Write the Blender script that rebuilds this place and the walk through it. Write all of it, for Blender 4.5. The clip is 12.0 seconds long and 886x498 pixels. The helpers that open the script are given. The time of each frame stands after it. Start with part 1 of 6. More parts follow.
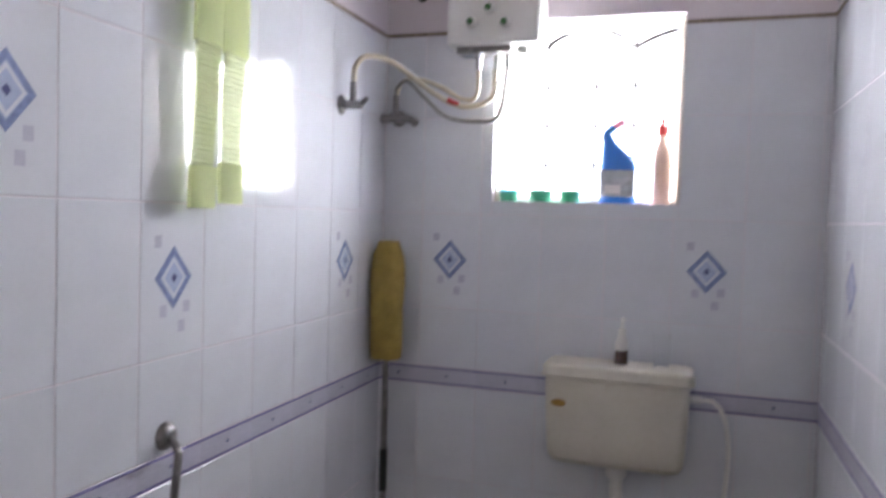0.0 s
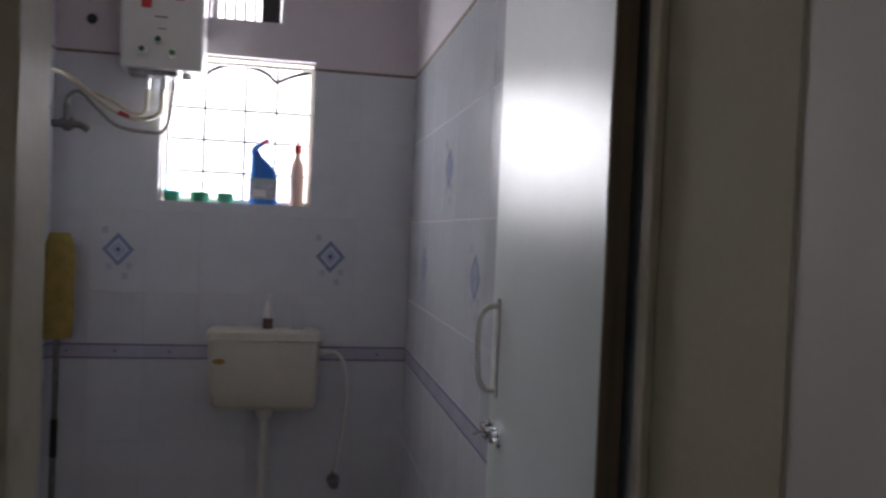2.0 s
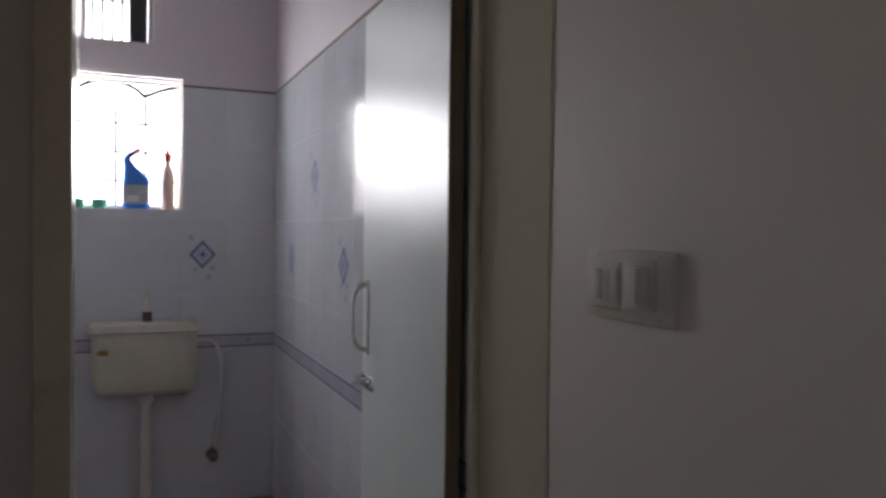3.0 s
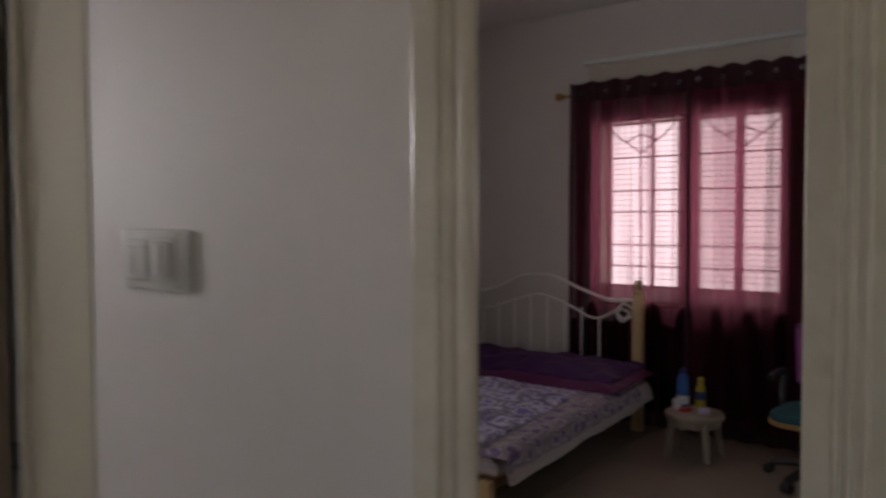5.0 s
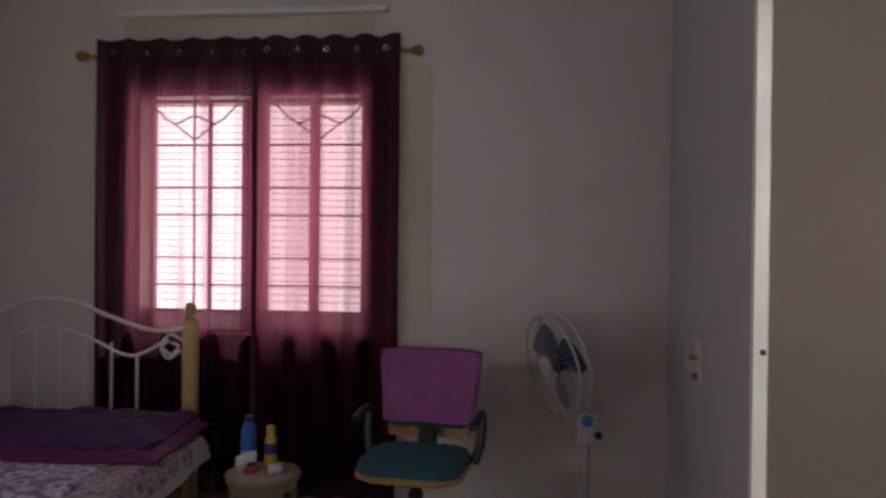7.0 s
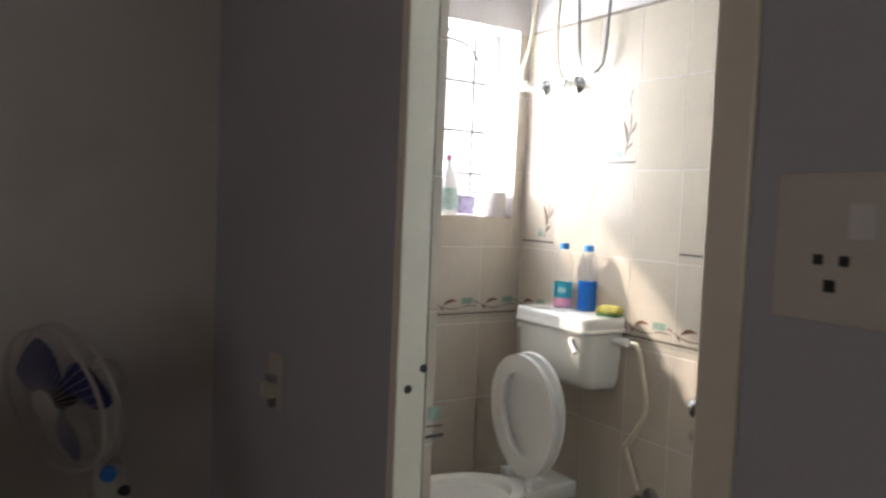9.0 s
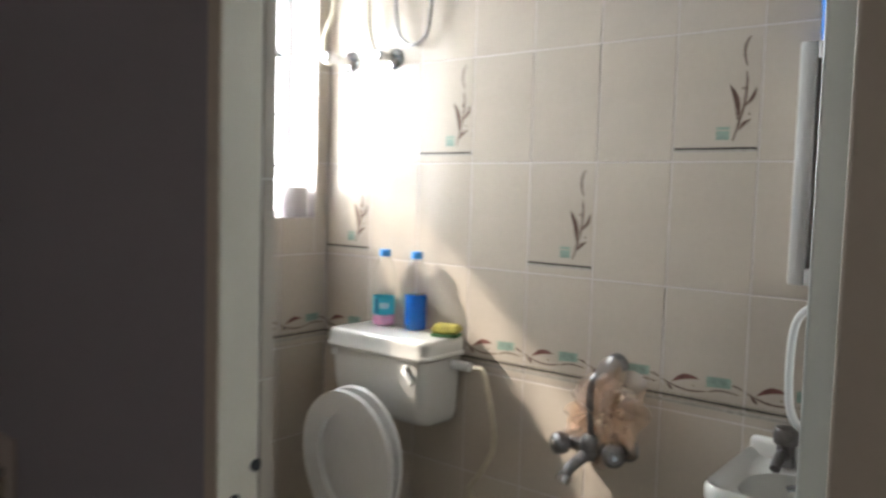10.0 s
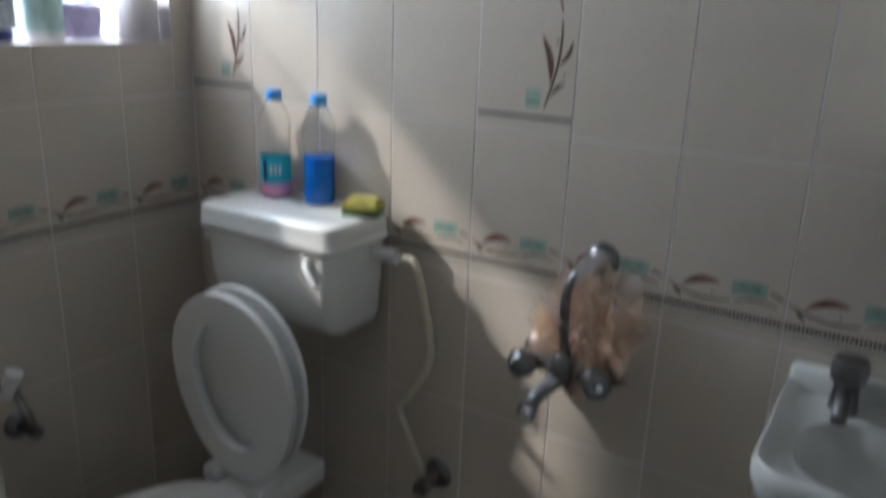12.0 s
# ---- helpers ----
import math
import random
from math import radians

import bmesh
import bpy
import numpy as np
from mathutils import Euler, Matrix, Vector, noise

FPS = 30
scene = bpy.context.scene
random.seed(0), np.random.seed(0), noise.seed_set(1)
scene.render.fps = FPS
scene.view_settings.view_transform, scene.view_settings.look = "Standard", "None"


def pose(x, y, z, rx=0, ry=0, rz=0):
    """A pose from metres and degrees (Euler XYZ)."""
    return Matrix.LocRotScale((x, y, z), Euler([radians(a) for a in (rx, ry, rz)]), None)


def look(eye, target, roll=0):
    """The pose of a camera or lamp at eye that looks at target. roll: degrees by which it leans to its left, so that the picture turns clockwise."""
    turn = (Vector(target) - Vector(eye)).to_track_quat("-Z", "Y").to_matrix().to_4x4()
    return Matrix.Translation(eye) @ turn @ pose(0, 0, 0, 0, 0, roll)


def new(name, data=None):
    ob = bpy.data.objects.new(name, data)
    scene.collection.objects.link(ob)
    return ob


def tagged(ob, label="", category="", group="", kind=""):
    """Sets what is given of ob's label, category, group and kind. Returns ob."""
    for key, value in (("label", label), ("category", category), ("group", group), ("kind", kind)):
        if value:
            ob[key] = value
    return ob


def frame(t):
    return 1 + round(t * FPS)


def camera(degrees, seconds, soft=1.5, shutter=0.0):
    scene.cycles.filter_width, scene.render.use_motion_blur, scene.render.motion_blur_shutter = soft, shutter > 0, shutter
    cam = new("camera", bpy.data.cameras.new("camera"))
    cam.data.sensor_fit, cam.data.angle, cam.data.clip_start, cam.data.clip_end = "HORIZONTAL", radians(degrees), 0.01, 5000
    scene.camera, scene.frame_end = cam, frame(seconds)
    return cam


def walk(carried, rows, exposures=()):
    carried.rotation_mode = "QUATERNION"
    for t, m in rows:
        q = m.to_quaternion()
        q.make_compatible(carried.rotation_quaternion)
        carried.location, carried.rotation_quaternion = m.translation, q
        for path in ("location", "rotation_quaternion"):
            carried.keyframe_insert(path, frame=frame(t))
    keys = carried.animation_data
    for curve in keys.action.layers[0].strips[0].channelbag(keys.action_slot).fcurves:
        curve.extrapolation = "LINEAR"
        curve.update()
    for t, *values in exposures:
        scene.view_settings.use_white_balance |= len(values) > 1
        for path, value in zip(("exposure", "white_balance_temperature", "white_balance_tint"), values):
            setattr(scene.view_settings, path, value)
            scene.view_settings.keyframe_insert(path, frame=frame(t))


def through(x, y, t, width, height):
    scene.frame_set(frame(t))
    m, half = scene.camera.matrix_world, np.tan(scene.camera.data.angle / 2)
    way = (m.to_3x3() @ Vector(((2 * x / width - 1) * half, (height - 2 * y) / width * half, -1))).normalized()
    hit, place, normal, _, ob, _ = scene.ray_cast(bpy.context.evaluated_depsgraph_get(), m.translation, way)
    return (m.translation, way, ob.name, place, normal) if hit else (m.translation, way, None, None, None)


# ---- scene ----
cam = camera(60.4, 12.0, soft=2.6, shutter=0.5)
PATH = [
    (0, (-0.392, -2.659, 1.431), (-1.013, -0.759, 1.349), 1.7),
    (0.5, (-0.304, -2.752, 1.374), (-0.787, -0.814, 1.481), 1.7),
    (1, (-0.384, -2.926, 1.401), (-0.595, -0.939, 1.483), 1.9),
    (1.5, (-0.38, -3.183, 1.381), (-0.31, -1.185, 1.34), 2.5),
    (2, (-0.488, -3.442, 1.396), (-0.114, -1.478, 1.359), 2.4),
    (2.5, (-0.624, -3.697, 1.405), (-0.037, -1.786, 1.337), 1.4),
    (2.7, (-0.661, -3.813, 1.398), (0.006, -1.929, 1.341), 1.1),
    (4.3, (-0.932, -4.283, 1.404), (0.334, -2.736, 1.338), 0.3),
    (4.5, (-0.916, -4.294, 1.403), (0.444, -2.83, 1.336), 0.3),
    (5, (-0.755, -4.255, 1.392), (0.812, -3.014, 1.314), -0.2),
    (5.5, (-0.534, -4.165, 1.317), (1.174, -3.125, 1.267), -0.1),
    (6, (-0.297, -3.994, 1.195), (1.538, -3.198, 1.193), 1.2),
    (6.5, (-0.065, -3.902, 1.311), (1.889, -3.477, 1.274), 0.5),
    (7, (0.289, -3.832, 1.301), (2.277, -3.617, 1.285), 0.6),
    (7.5, (0.565, -3.777, 1.336), (2.564, -3.762, 1.291), 0.6),
    (7.7, (0.626, -3.648, 1.333), (2.611, -3.884, 1.288), 1.5),
    (9.3, (1.444, -3.732, 1.409), (3.023, -4.953, 1.288), 2.1),
    (9.5, (1.57, -3.763, 1.421), (3.063, -5.089, 1.302), 2.0),
    (10, (1.783, -3.877, 1.435), (3.019, -5.444, 1.3), 1.7),
    (10.5, (1.93, -4.091, 1.446), (3.016, -5.765, 1.3), 1.3),
    (11, (2.054, -4.266, 1.446), (3.126, -5.942, 1.293), 1.2),
    (11.3, (2.11, -4.318, 1.44), (3.172, -6.004, 1.288), 1.4),
    (11.5, (2.122, -4.341, 1.442), (3.186, -6.027, 1.279), 1.6),
    (12, (2.168, -4.378, 1.438), (3.172, -6.006, 0.852), 2.1),
]
walk(cam, [(t, look(eye, target, roll)) for t, eye, target, roll in PATH],
     exposures=((0.0, 1.3, 6500, 17), (0.5, 0.55, 6500, 18), (1.0, 0.2, 6500, 18), (1.5, -0.1, 6500, 18), (2.5, 0.1, 6550, 16),
                (4.5, 0.9, 6700, 17), (5.5, 1.5, 6750, 18), (6.5, 1.6, 6850, 22), (7.7, 1.85, 6350, 18),
                (9.3, 0.68, 7000, 12), (10.5, 0.38, 6800, 12), (11.5, -0.25, 6150, 10), (12.0, -0.2, 5980, 10)))

# ---- world, sun, window light ----
world = bpy.data.worlds.new("world")
scene.world = world
world.use_nodes = True
wn = world.node_tree
sky = wn.nodes.new("ShaderNodeTexSky")
sky.sky_type = "NISHITA"
sky.sun_disc = False
SUN_DIR = Vector((-1.0, -0.50, -0.87)).normalized()
sky.sun_elevation = math.asin(-SUN_DIR.z)
sky.sun_rotation = math.atan2(-SUN_DIR.x, -SUN_DIR.y)
wn.nodes["Background"].inputs["Strength"].default_value = 0.12
wn.links.new(sky.outputs[0], wn.nodes["Background"].inputs["Color"])

sun = new("sun", bpy.data.lights.new("sun", "SUN"))
sun.data.energy, sun.data.angle, sun.data.color = 5.0, radians(2.3), (1.0, 0.94, 0.85)
sun.matrix_world = SUN_DIR.to_track_quat("-Z", "Y").to_matrix().to_4x4()


def sky_lamp(name, eye, target, w, h, watts, color):
    lamp = new(name, bpy.data.lights.new(name, "AREA"))
    lamp.data.shape, lamp.data.size, lamp.data.size_y = "RECTANGLE", w, h
    lamp.data.energy, lamp.data.color = watts, color
    lamp.matrix_world = look(eye, target)
    return lamp


sky_lamp("sky_window_a", (-0.77, 0.36, 1.83), (-0.77, -1, 1.83), 0.78, 0.78, 26, (0.93, 0.97, 1.0))
sky_lamp("sky_vent_a", (-0.743, 0.36, 2.47), (-0.743, -1, 2.47), 0.42, 0.4, 6, (0.93, 0.97, 1.0))
sky_lamp("sky_window_bed", (4.262, -2.405, 1.5), (0, -2.405, 1.5), 1.16, 1.1, 2.6, (1.0, 0.99, 0.99))
# Fill lamp for the bedroom, set in an added window that stays unseen.
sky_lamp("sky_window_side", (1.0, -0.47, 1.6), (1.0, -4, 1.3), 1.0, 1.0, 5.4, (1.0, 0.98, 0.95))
sky_lamp("sky_window_b", (4.02, -5.3, 1.73), (0, -5.3, 1.73), 0.7, 0.82, 41, (0.80, 0.91, 1.0))
# Fill lamp for the passage; its window is made up and out of view.
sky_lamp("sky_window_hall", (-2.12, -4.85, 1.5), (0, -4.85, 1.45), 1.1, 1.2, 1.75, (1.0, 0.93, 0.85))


GLOW_N, GLOW_E = 3.6, 1.45


# ---- materials ----
def node_mat(name, base, rough=0.6, metal=0.0, var=0.12, scale=6.0, fine=90.0, bump=0.15, spec=0.5, coat=0.0, spread=0.0, stain=None):
    m = bpy.data.materials.new(name)
    m.use_nodes = True
    n, l = m.node_tree.nodes, m.node_tree.links
    b = n["Principled BSDF"]
    b.inputs["Metallic"].default_value = metal
    b.inputs["Specular IOR Level"].default_value = spec
    b.inputs["Coat Weight"].default_value = coat
    co = n.new("ShaderNodeTexCoord")
    big = n.new("ShaderNodeTexNoise")
    big.inputs["Scale"].default_value, big.inputs["Detail"].default_value = scale, 5
    small = n.new("ShaderNodeTexNoise")
    small.inputs["Scale"].default_value, small.inputs["Detail"].default_value = fine, 4
    l.new(co.outputs["Object"], big.inputs["Vector"])
    l.new(co.outputs["Object"], small.inputs["Vector"])
    ramp = n.new("ShaderNodeValToRGB")
    ramp.color_ramp.elements[0].position, ramp.color_ramp.elements[1].position = 0.3, 0.72
    lo = [c * (1 - var) for c in base]
    hi = [min(1, c * (1 + var * 0.5)) for c in base]
    ramp.color_ramp.elements[0].color, ramp.color_ramp.elements[1].color = (*lo, 1), (*hi, 1)
    l.new(big.outputs["Fac"], ramp.inputs["Fac"])
    col = ramp.outputs["Color"]
    mixf = n.new("ShaderNodeMix")
    mixf.data_type, mixf.blend_type = "RGBA", "OVERLAY"
    mixf.inputs["Factor"].default_value = min(1, var * 1.2)
    l.new(col, mixf.inputs["A"])
    l.new(small.outputs["Fac"], mixf.inputs["B"])
    col = mixf.outputs["Result"]
    if spread:
        info = n.new("ShaderNodeObjectInfo")
        mr = n.new("ShaderNodeMapRange")
        mr.inputs["To Min"].default_value, mr.inputs["To Max"].default_value = 1 - spread, 1 + spread * 0.5
        l.new(info.outputs["Random"], mr.inputs["Value"])
        hsv = n.new("ShaderNodeHueSaturation")
        l.new(mr.outputs["Result"], hsv.inputs["Value"])
        l.new(col, hsv.inputs["Color"])
        col = hsv.outputs["Color"]
    if stain:
        dirt = n.new("ShaderNodeTexNoise")
        dirt.inputs["Scale"].default_value, dirt.inputs["Detail"].default_value = stain[1], 8
        l.new(co.outputs["Object"], dirt.inputs["Vector"])
        r2 = n.new("ShaderNodeValToRGB")
        r2.color_ramp.elements[0].position, r2.color_ramp.elements[1].position = stain[2], stain[2] + 0.2
        l.new(dirt.outputs["Fac"], r2.inputs["Fac"])
        ms = n.new("ShaderNodeMix")
        ms.data_type = "RGBA"
        ms.inputs["B"].default_value = (*stain[0], 1)
        mul = n.new("ShaderNodeMath")
        mul.operation = "MULTIPLY"
        mul.inputs[1].default_value = stain[3]
        l.new(r2.outputs["Color"], mul.inputs[0])
        l.new(mul.outputs[0], ms.inputs["Factor"])
        l.new(col, ms.inputs["A"])
        col = ms.outputs["Result"]
    l.new(col, b.inputs["Base Color"])
    rr = n.new("ShaderNodeMapRange")
    rr.inputs["To Min"].default_value, rr.inputs["To Max"].default_value = max(0.02, rough * 0.8), min(1, rough * 1.2)
    l.new(big.outputs["Fac"], rr.inputs["Value"])
    l.new(rr.outputs["Result"], b.inputs["Roughness"])
    if bump:
        bp = n.new("ShaderNodeBump")
        bp.inputs["Strength"].default_value, bp.inputs["Distance"].default_value = bump, 0.003
        l.new(small.outputs["Fac"], bp.inputs["Height"])
        l.new(bp.outputs["Normal"], b.inputs["Normal"])
    return m


def wood_mat(name, base, dark, rough=0.5, stretch=(14, 14, 1.2)):
    m = node_mat(name, base, rough, bump=0.1)
    n, l = m.node_tree.nodes, m.node_tree.links
    co, mp = n.new("ShaderNodeTexCoord"), n.new("ShaderNodeMapping")
    mp.inputs["Scale"].default_value = stretch
    nz = n.new("ShaderNodeTexNoise")
    nz.inputs["Scale"].default_value, nz.inputs["Detail"].default_value = 3, 6
    r = n.new("ShaderNodeValToRGB")
    r.color_ramp.elements[0].color, r.color_ramp.elements[1].color = (*dark, 1), (*base, 1)
    r.color_ramp.elements[0].position, r.color_ramp.elements[1].position = 0.35, 0.65
    l.new(co.outputs["Object"], mp.inputs["Vector"])
    l.new(mp.outputs["Vector"], nz.inputs["Vector"])
    l.new(nz.outputs["Fac"], r.inputs["Fac"])
    l.new(r.outputs["Color"], n["Principled BSDF"].inputs["Base Color"])
    return m


def sheer_mat(name, cloth, tint, clear, gain=3.6, streaks=False):
    m = bpy.data.materials.new(name)
    m.use_nodes = True
    n, l = m.node_tree.nodes, m.node_tree.links
    n.remove(n["Principled BSDF"])
    out = n["Material Output"]
    dif, trl, trp = n.new("ShaderNodeBsdfDiffuse"), n.new("ShaderNodeBsdfTranslucent"), n.new("ShaderNodeBsdfTransparent")
    co, wv = n.new("ShaderNodeTexCoord"), n.new("ShaderNodeTexNoise")
    wv.inputs["Scale"].default_value = 220
    l.new(co.outputs["Object"], wv.inputs["Vector"])
    hs = n.new("ShaderNodeHueSaturation")
    mr = n.new("ShaderNodeMapRange")
    mr.inputs["To Min"].default_value, mr.inputs["To Max"].default_value = 0.75, 1.25
    l.new(wv.outputs["Fac"], mr.inputs["Value"])
    l.new(mr.outputs["Result"], hs.inputs["Value"])
    hs.inputs["Color"].default_value = (*cloth, 1)
    l.new(hs.outputs["Color"], dif.inputs["Color"])
    trl.inputs["Color"].default_value = (*[min(1, c * gain) for c in cloth], 1)
    trp.inputs["Color"].default_value = (*tint, 1)
    a, b = n.new("ShaderNodeMixShader"), n.new("ShaderNodeMixShader")
    a.inputs[0].default_value, b.inputs[0].default_value = 0.5, clear
    if streaks:
        mp, st, cl = n.new("ShaderNodeMapping"), n.new("ShaderNodeTexNoise"), n.new("ShaderNodeMapRange")
        mp.inputs["Scale"].default_value = (0.0, 11.0, 0.18)
        st.inputs["Scale"].default_value, st.inputs["Detail"].default_value = 1.6, 4
        cl.inputs["From Min"].default_value, cl.inputs["From Max"].default_value = 0.34, 0.62
        cl.inputs["To Min"].default_value, cl.inputs["To Max"].default_value = clear * 0.5, clear * 1.2
        l.new(co.outputs["Object"], mp.inputs["Vector"])
        l.new(mp.outputs["Vector"], st.inputs["Vector"])
        l.new(st.outputs["Fac"], cl.inputs["Value"])
        l.new(cl.outputs["Result"], b.inputs[0])
    l.new(dif.outputs[0], a.inputs[1])
    l.new(trl.outputs[0], a.inputs[2])
    l.new(a.outputs[0], b.inputs[1])
    l.new(trp.outputs[0], b.inputs[2])
    l.new(b.outputs[0], out.inputs["Surface"])
    return m


def clear_mat(name, color, rough=0.05, ior=1.33, through=1.0):
    m = bpy.data.materials.new(name)
    m.use_nodes = True
    b = m.node_tree.nodes["Principled BSDF"]
    b.inputs["Base Color"].default_value = (*color, 1)
    b.inputs["Roughness"].default_value, b.inputs["IOR"].default_value = rough, ior
    b.inputs["Transmission Weight"].default_value = through
    return m


def floral_mat(name, scale, ramp):
    m = node_mat(name, (0.5, 0.47, 0.52), 0.85, bump=0.2)
    n, l = m.node_tree.nodes, m.node_tree.links
    co = n.new("ShaderNodeTexCoord")
    warp = n.new("ShaderNodeTexNoise")
    warp.inputs["Scale"].default_value = 9
    add = n.new("ShaderNodeMix")
    add.data_type, add.blend_type = "RGBA", "ADD"
    add.inputs["Factor"].default_value = 0.12
    l.new(co.outputs["Object"], warp.inputs["Vector"])
    l.new(co.outputs["Object"], add.inputs["A"])
    l.new(warp.outputs["Color"], add.inputs["B"])
    v = n.new("ShaderNodeTexVoronoi")
    v.inputs["Scale"].default_value = scale
    l.new(add.outputs["Result"], v.inputs["Vector"])
    r = n.new("ShaderNodeValToRGB")
    e = r.color_ramp.elements
    e[0].position, e[0].color = ramp[0][0], (*ramp[0][1], 1)
    e[1].position, e[1].color = ramp[-1][0], (*ramp[-1][1], 1)
    for p, c in ramp[1:-1]:
        e.new(p).color = (*c, 1)
    l.new(v.outputs["Distance"], r.inputs["Fac"])
    l.new(r.outputs["Color"], n["Principled BSDF"].inputs["Base Color"])
    return m


PAINT = node_mat("wall_paint", (0.66, 0.63, 0.60), 0.65, var=0.05, scale=1.6, fine=160, bump=0.12, stain=((0.36, 0.30, 0.25), 1.1, 0.6, 0.3))


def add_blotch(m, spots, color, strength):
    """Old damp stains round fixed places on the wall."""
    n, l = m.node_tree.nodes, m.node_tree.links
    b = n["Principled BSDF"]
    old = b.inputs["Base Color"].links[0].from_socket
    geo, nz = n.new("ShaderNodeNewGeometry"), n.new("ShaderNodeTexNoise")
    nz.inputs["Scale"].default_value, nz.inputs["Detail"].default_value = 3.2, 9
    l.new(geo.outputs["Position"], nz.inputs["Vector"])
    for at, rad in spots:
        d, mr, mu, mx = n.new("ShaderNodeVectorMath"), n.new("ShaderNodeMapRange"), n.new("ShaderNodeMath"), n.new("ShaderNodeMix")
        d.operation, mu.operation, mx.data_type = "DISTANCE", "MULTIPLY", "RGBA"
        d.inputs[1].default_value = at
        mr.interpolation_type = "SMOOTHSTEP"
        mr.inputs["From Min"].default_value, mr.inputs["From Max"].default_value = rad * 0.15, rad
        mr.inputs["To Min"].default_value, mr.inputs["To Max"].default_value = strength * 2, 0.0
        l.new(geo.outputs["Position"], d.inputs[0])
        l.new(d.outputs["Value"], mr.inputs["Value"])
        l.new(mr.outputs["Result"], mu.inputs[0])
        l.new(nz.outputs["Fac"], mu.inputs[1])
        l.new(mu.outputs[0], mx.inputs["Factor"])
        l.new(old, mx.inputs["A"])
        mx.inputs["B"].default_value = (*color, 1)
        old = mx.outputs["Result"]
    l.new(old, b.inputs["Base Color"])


# Bedroom wall paint darkened and blued for the dim light and flare on wall_10.
SHADED_PAINT = node_mat("shaded_wall_paint", (0.45, 0.455, 0.495), 0.6, var=0.06, scale=1.6, fine=160, bump=0.12, stain=((0.30, 0.28, 0.28), 1.3, 0.6, 0.25))
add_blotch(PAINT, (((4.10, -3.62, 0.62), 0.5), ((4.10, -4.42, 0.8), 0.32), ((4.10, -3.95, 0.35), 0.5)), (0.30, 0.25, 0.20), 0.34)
add_blotch(SHADED_PAINT, (((3.95, -4.53, 0.75), 0.30), ((3.80, -4.53, 0.45), 0.35)), (0.24, 0.20, 0.17), 0.4)
OLIVE_CREAM = node_mat("olive_cream", (0.46, 0.41, 0.295), 0.85, var=0.06, scale=3, fine=90, bump=0.08, stain=((0.36, 0.31, 0.22), 4, 0.6, 0.3))
HALL = node_mat("hall_paint", (0.68, 0.62, 0.57), 0.6, var=0.05, scale=1.3, fine=150, bump=0.1)
LILAC = node_mat("lilac_paint", (0.66, 0.60, 0.64), 0.6, var=0.05, scale=2, fine=150, bump=0.1)
CEIL = node_mat("ceiling_paint", (0.74, 0.73, 0.71), 0.8, var=0.04, scale=2, bump=0.08)
LILAC_PALE = node_mat("pale_lilac_paint", (0.64, 0.59, 0.59), 0.6, var=0.05, scale=2, fine=150, bump=0.1)
WARDROBE = node_mat("wardrobe_paint", (0.36, 0.33, 0.265), 0.45, var=0.06, scale=2.5, fine=60, bump=0.06, stain=((0.30, 0.26, 0.2), 2.2, 0.64, 0.25))
GROUT_B = node_mat("cream_grout", (0.80, 0.78, 0.74), 0.8, var=0.15, scale=12, bump=0.2)
TILE_A = node_mat("white_tile", (0.64, 0.66, 0.71), 0.11, var=0.04, scale=9, fine=60, bump=0.02, spread=0.03)
TILE_B = node_mat("cream_tile", (0.53, 0.465, 0.39), 0.13, var=0.04, scale=9, fine=60, bump=0.02, spread=0.03)
PURPLE_LINE = node_mat("purple_print", (0.22, 0.2, 0.38), 0.2, bump=0)
BAND = node_mat("grey_lilac_print", (0.5, 0.5, 0.6), 0.15, bump=0)
BLUE_PRINT = node_mat("blue_print", (0.22, 0.27, 0.48), 0.15, var=0.25, scale=60, bump=0)
BLUE_PALE = node_mat("pale_blue_print", (0.40, 0.46, 0.63), 0.15, bump=0)
REDBROWN_PRINT = node_mat("red_brown_print", (0.21, 0.10, 0.085), 0.2, var=0.3, scale=70, bump=0)
GREY_PRINT = node_mat("grey_print", (0.43, 0.40, 0.36), 0.2, var=0.25, scale=80, bump=0)
BROWN_PRINT = node_mat("brown_print", (0.14, 0.085, 0.07), 0.2, var=0.3, scale=70, bump=0)
GREEN_PRINT = node_mat("green_print", (0.28, 0.38, 0.32), 0.2, var=0.25, scale=50, bump=0)
BLACK_PRINT = node_mat("black_print", (0.05, 0.045, 0.04), 0.25, bump=0)
FLOOR_M = node_mat("floor_tile", (0.30, 0.25, 0.19), 0.42, var=0.05, scale=3, fine=70, bump=0.02, spread=0.05)
DARK_GROUT = node_mat("floor_grout", (0.27, 0.225, 0.17), 0.85)
CREAM_WOOD = node_mat("cream_enamel", (0.68, 0.62, 0.50), 0.22, var=0.1, scale=5, fine=40, bump=0.14, stain=((0.34, 0.27, 0.18), 11, 0.62, 0.5))
FRAME_WHITE = node_mat("old_white_enamel", (0.80, 0.75, 0.64), 0.3, var=0.05, scale=5, fine=40, bump=0.08, stain=((0.45, 0.42, 0.35), 12, 0.66, 0.4))
WHITE_LEAF = node_mat("white_enamel", (0.72, 0.77, 0.76), 0.34, var=0.04, scale=4, fine=30, bump=0.05)
BROWN_WOOD = wood_mat("brown_wood", (0.20, 0.11, 0.04), (0.12, 0.06, 0.02), 0.45)
EDGE_WOOD = wood_mat("edge_wood", (0.26, 0.2, 0.14), (0.16, 0.12, 0.08), 0.6)
PINE = wood_mat("pale_wood", (0.52, 0.38, 0.2), (0.42, 0.28, 0.13), 0.4)
ORANGE_WOOD = wood_mat("orange_wood", (0.45, 0.25, 0.09), (0.34, 0.17, 0.05), 0.4)
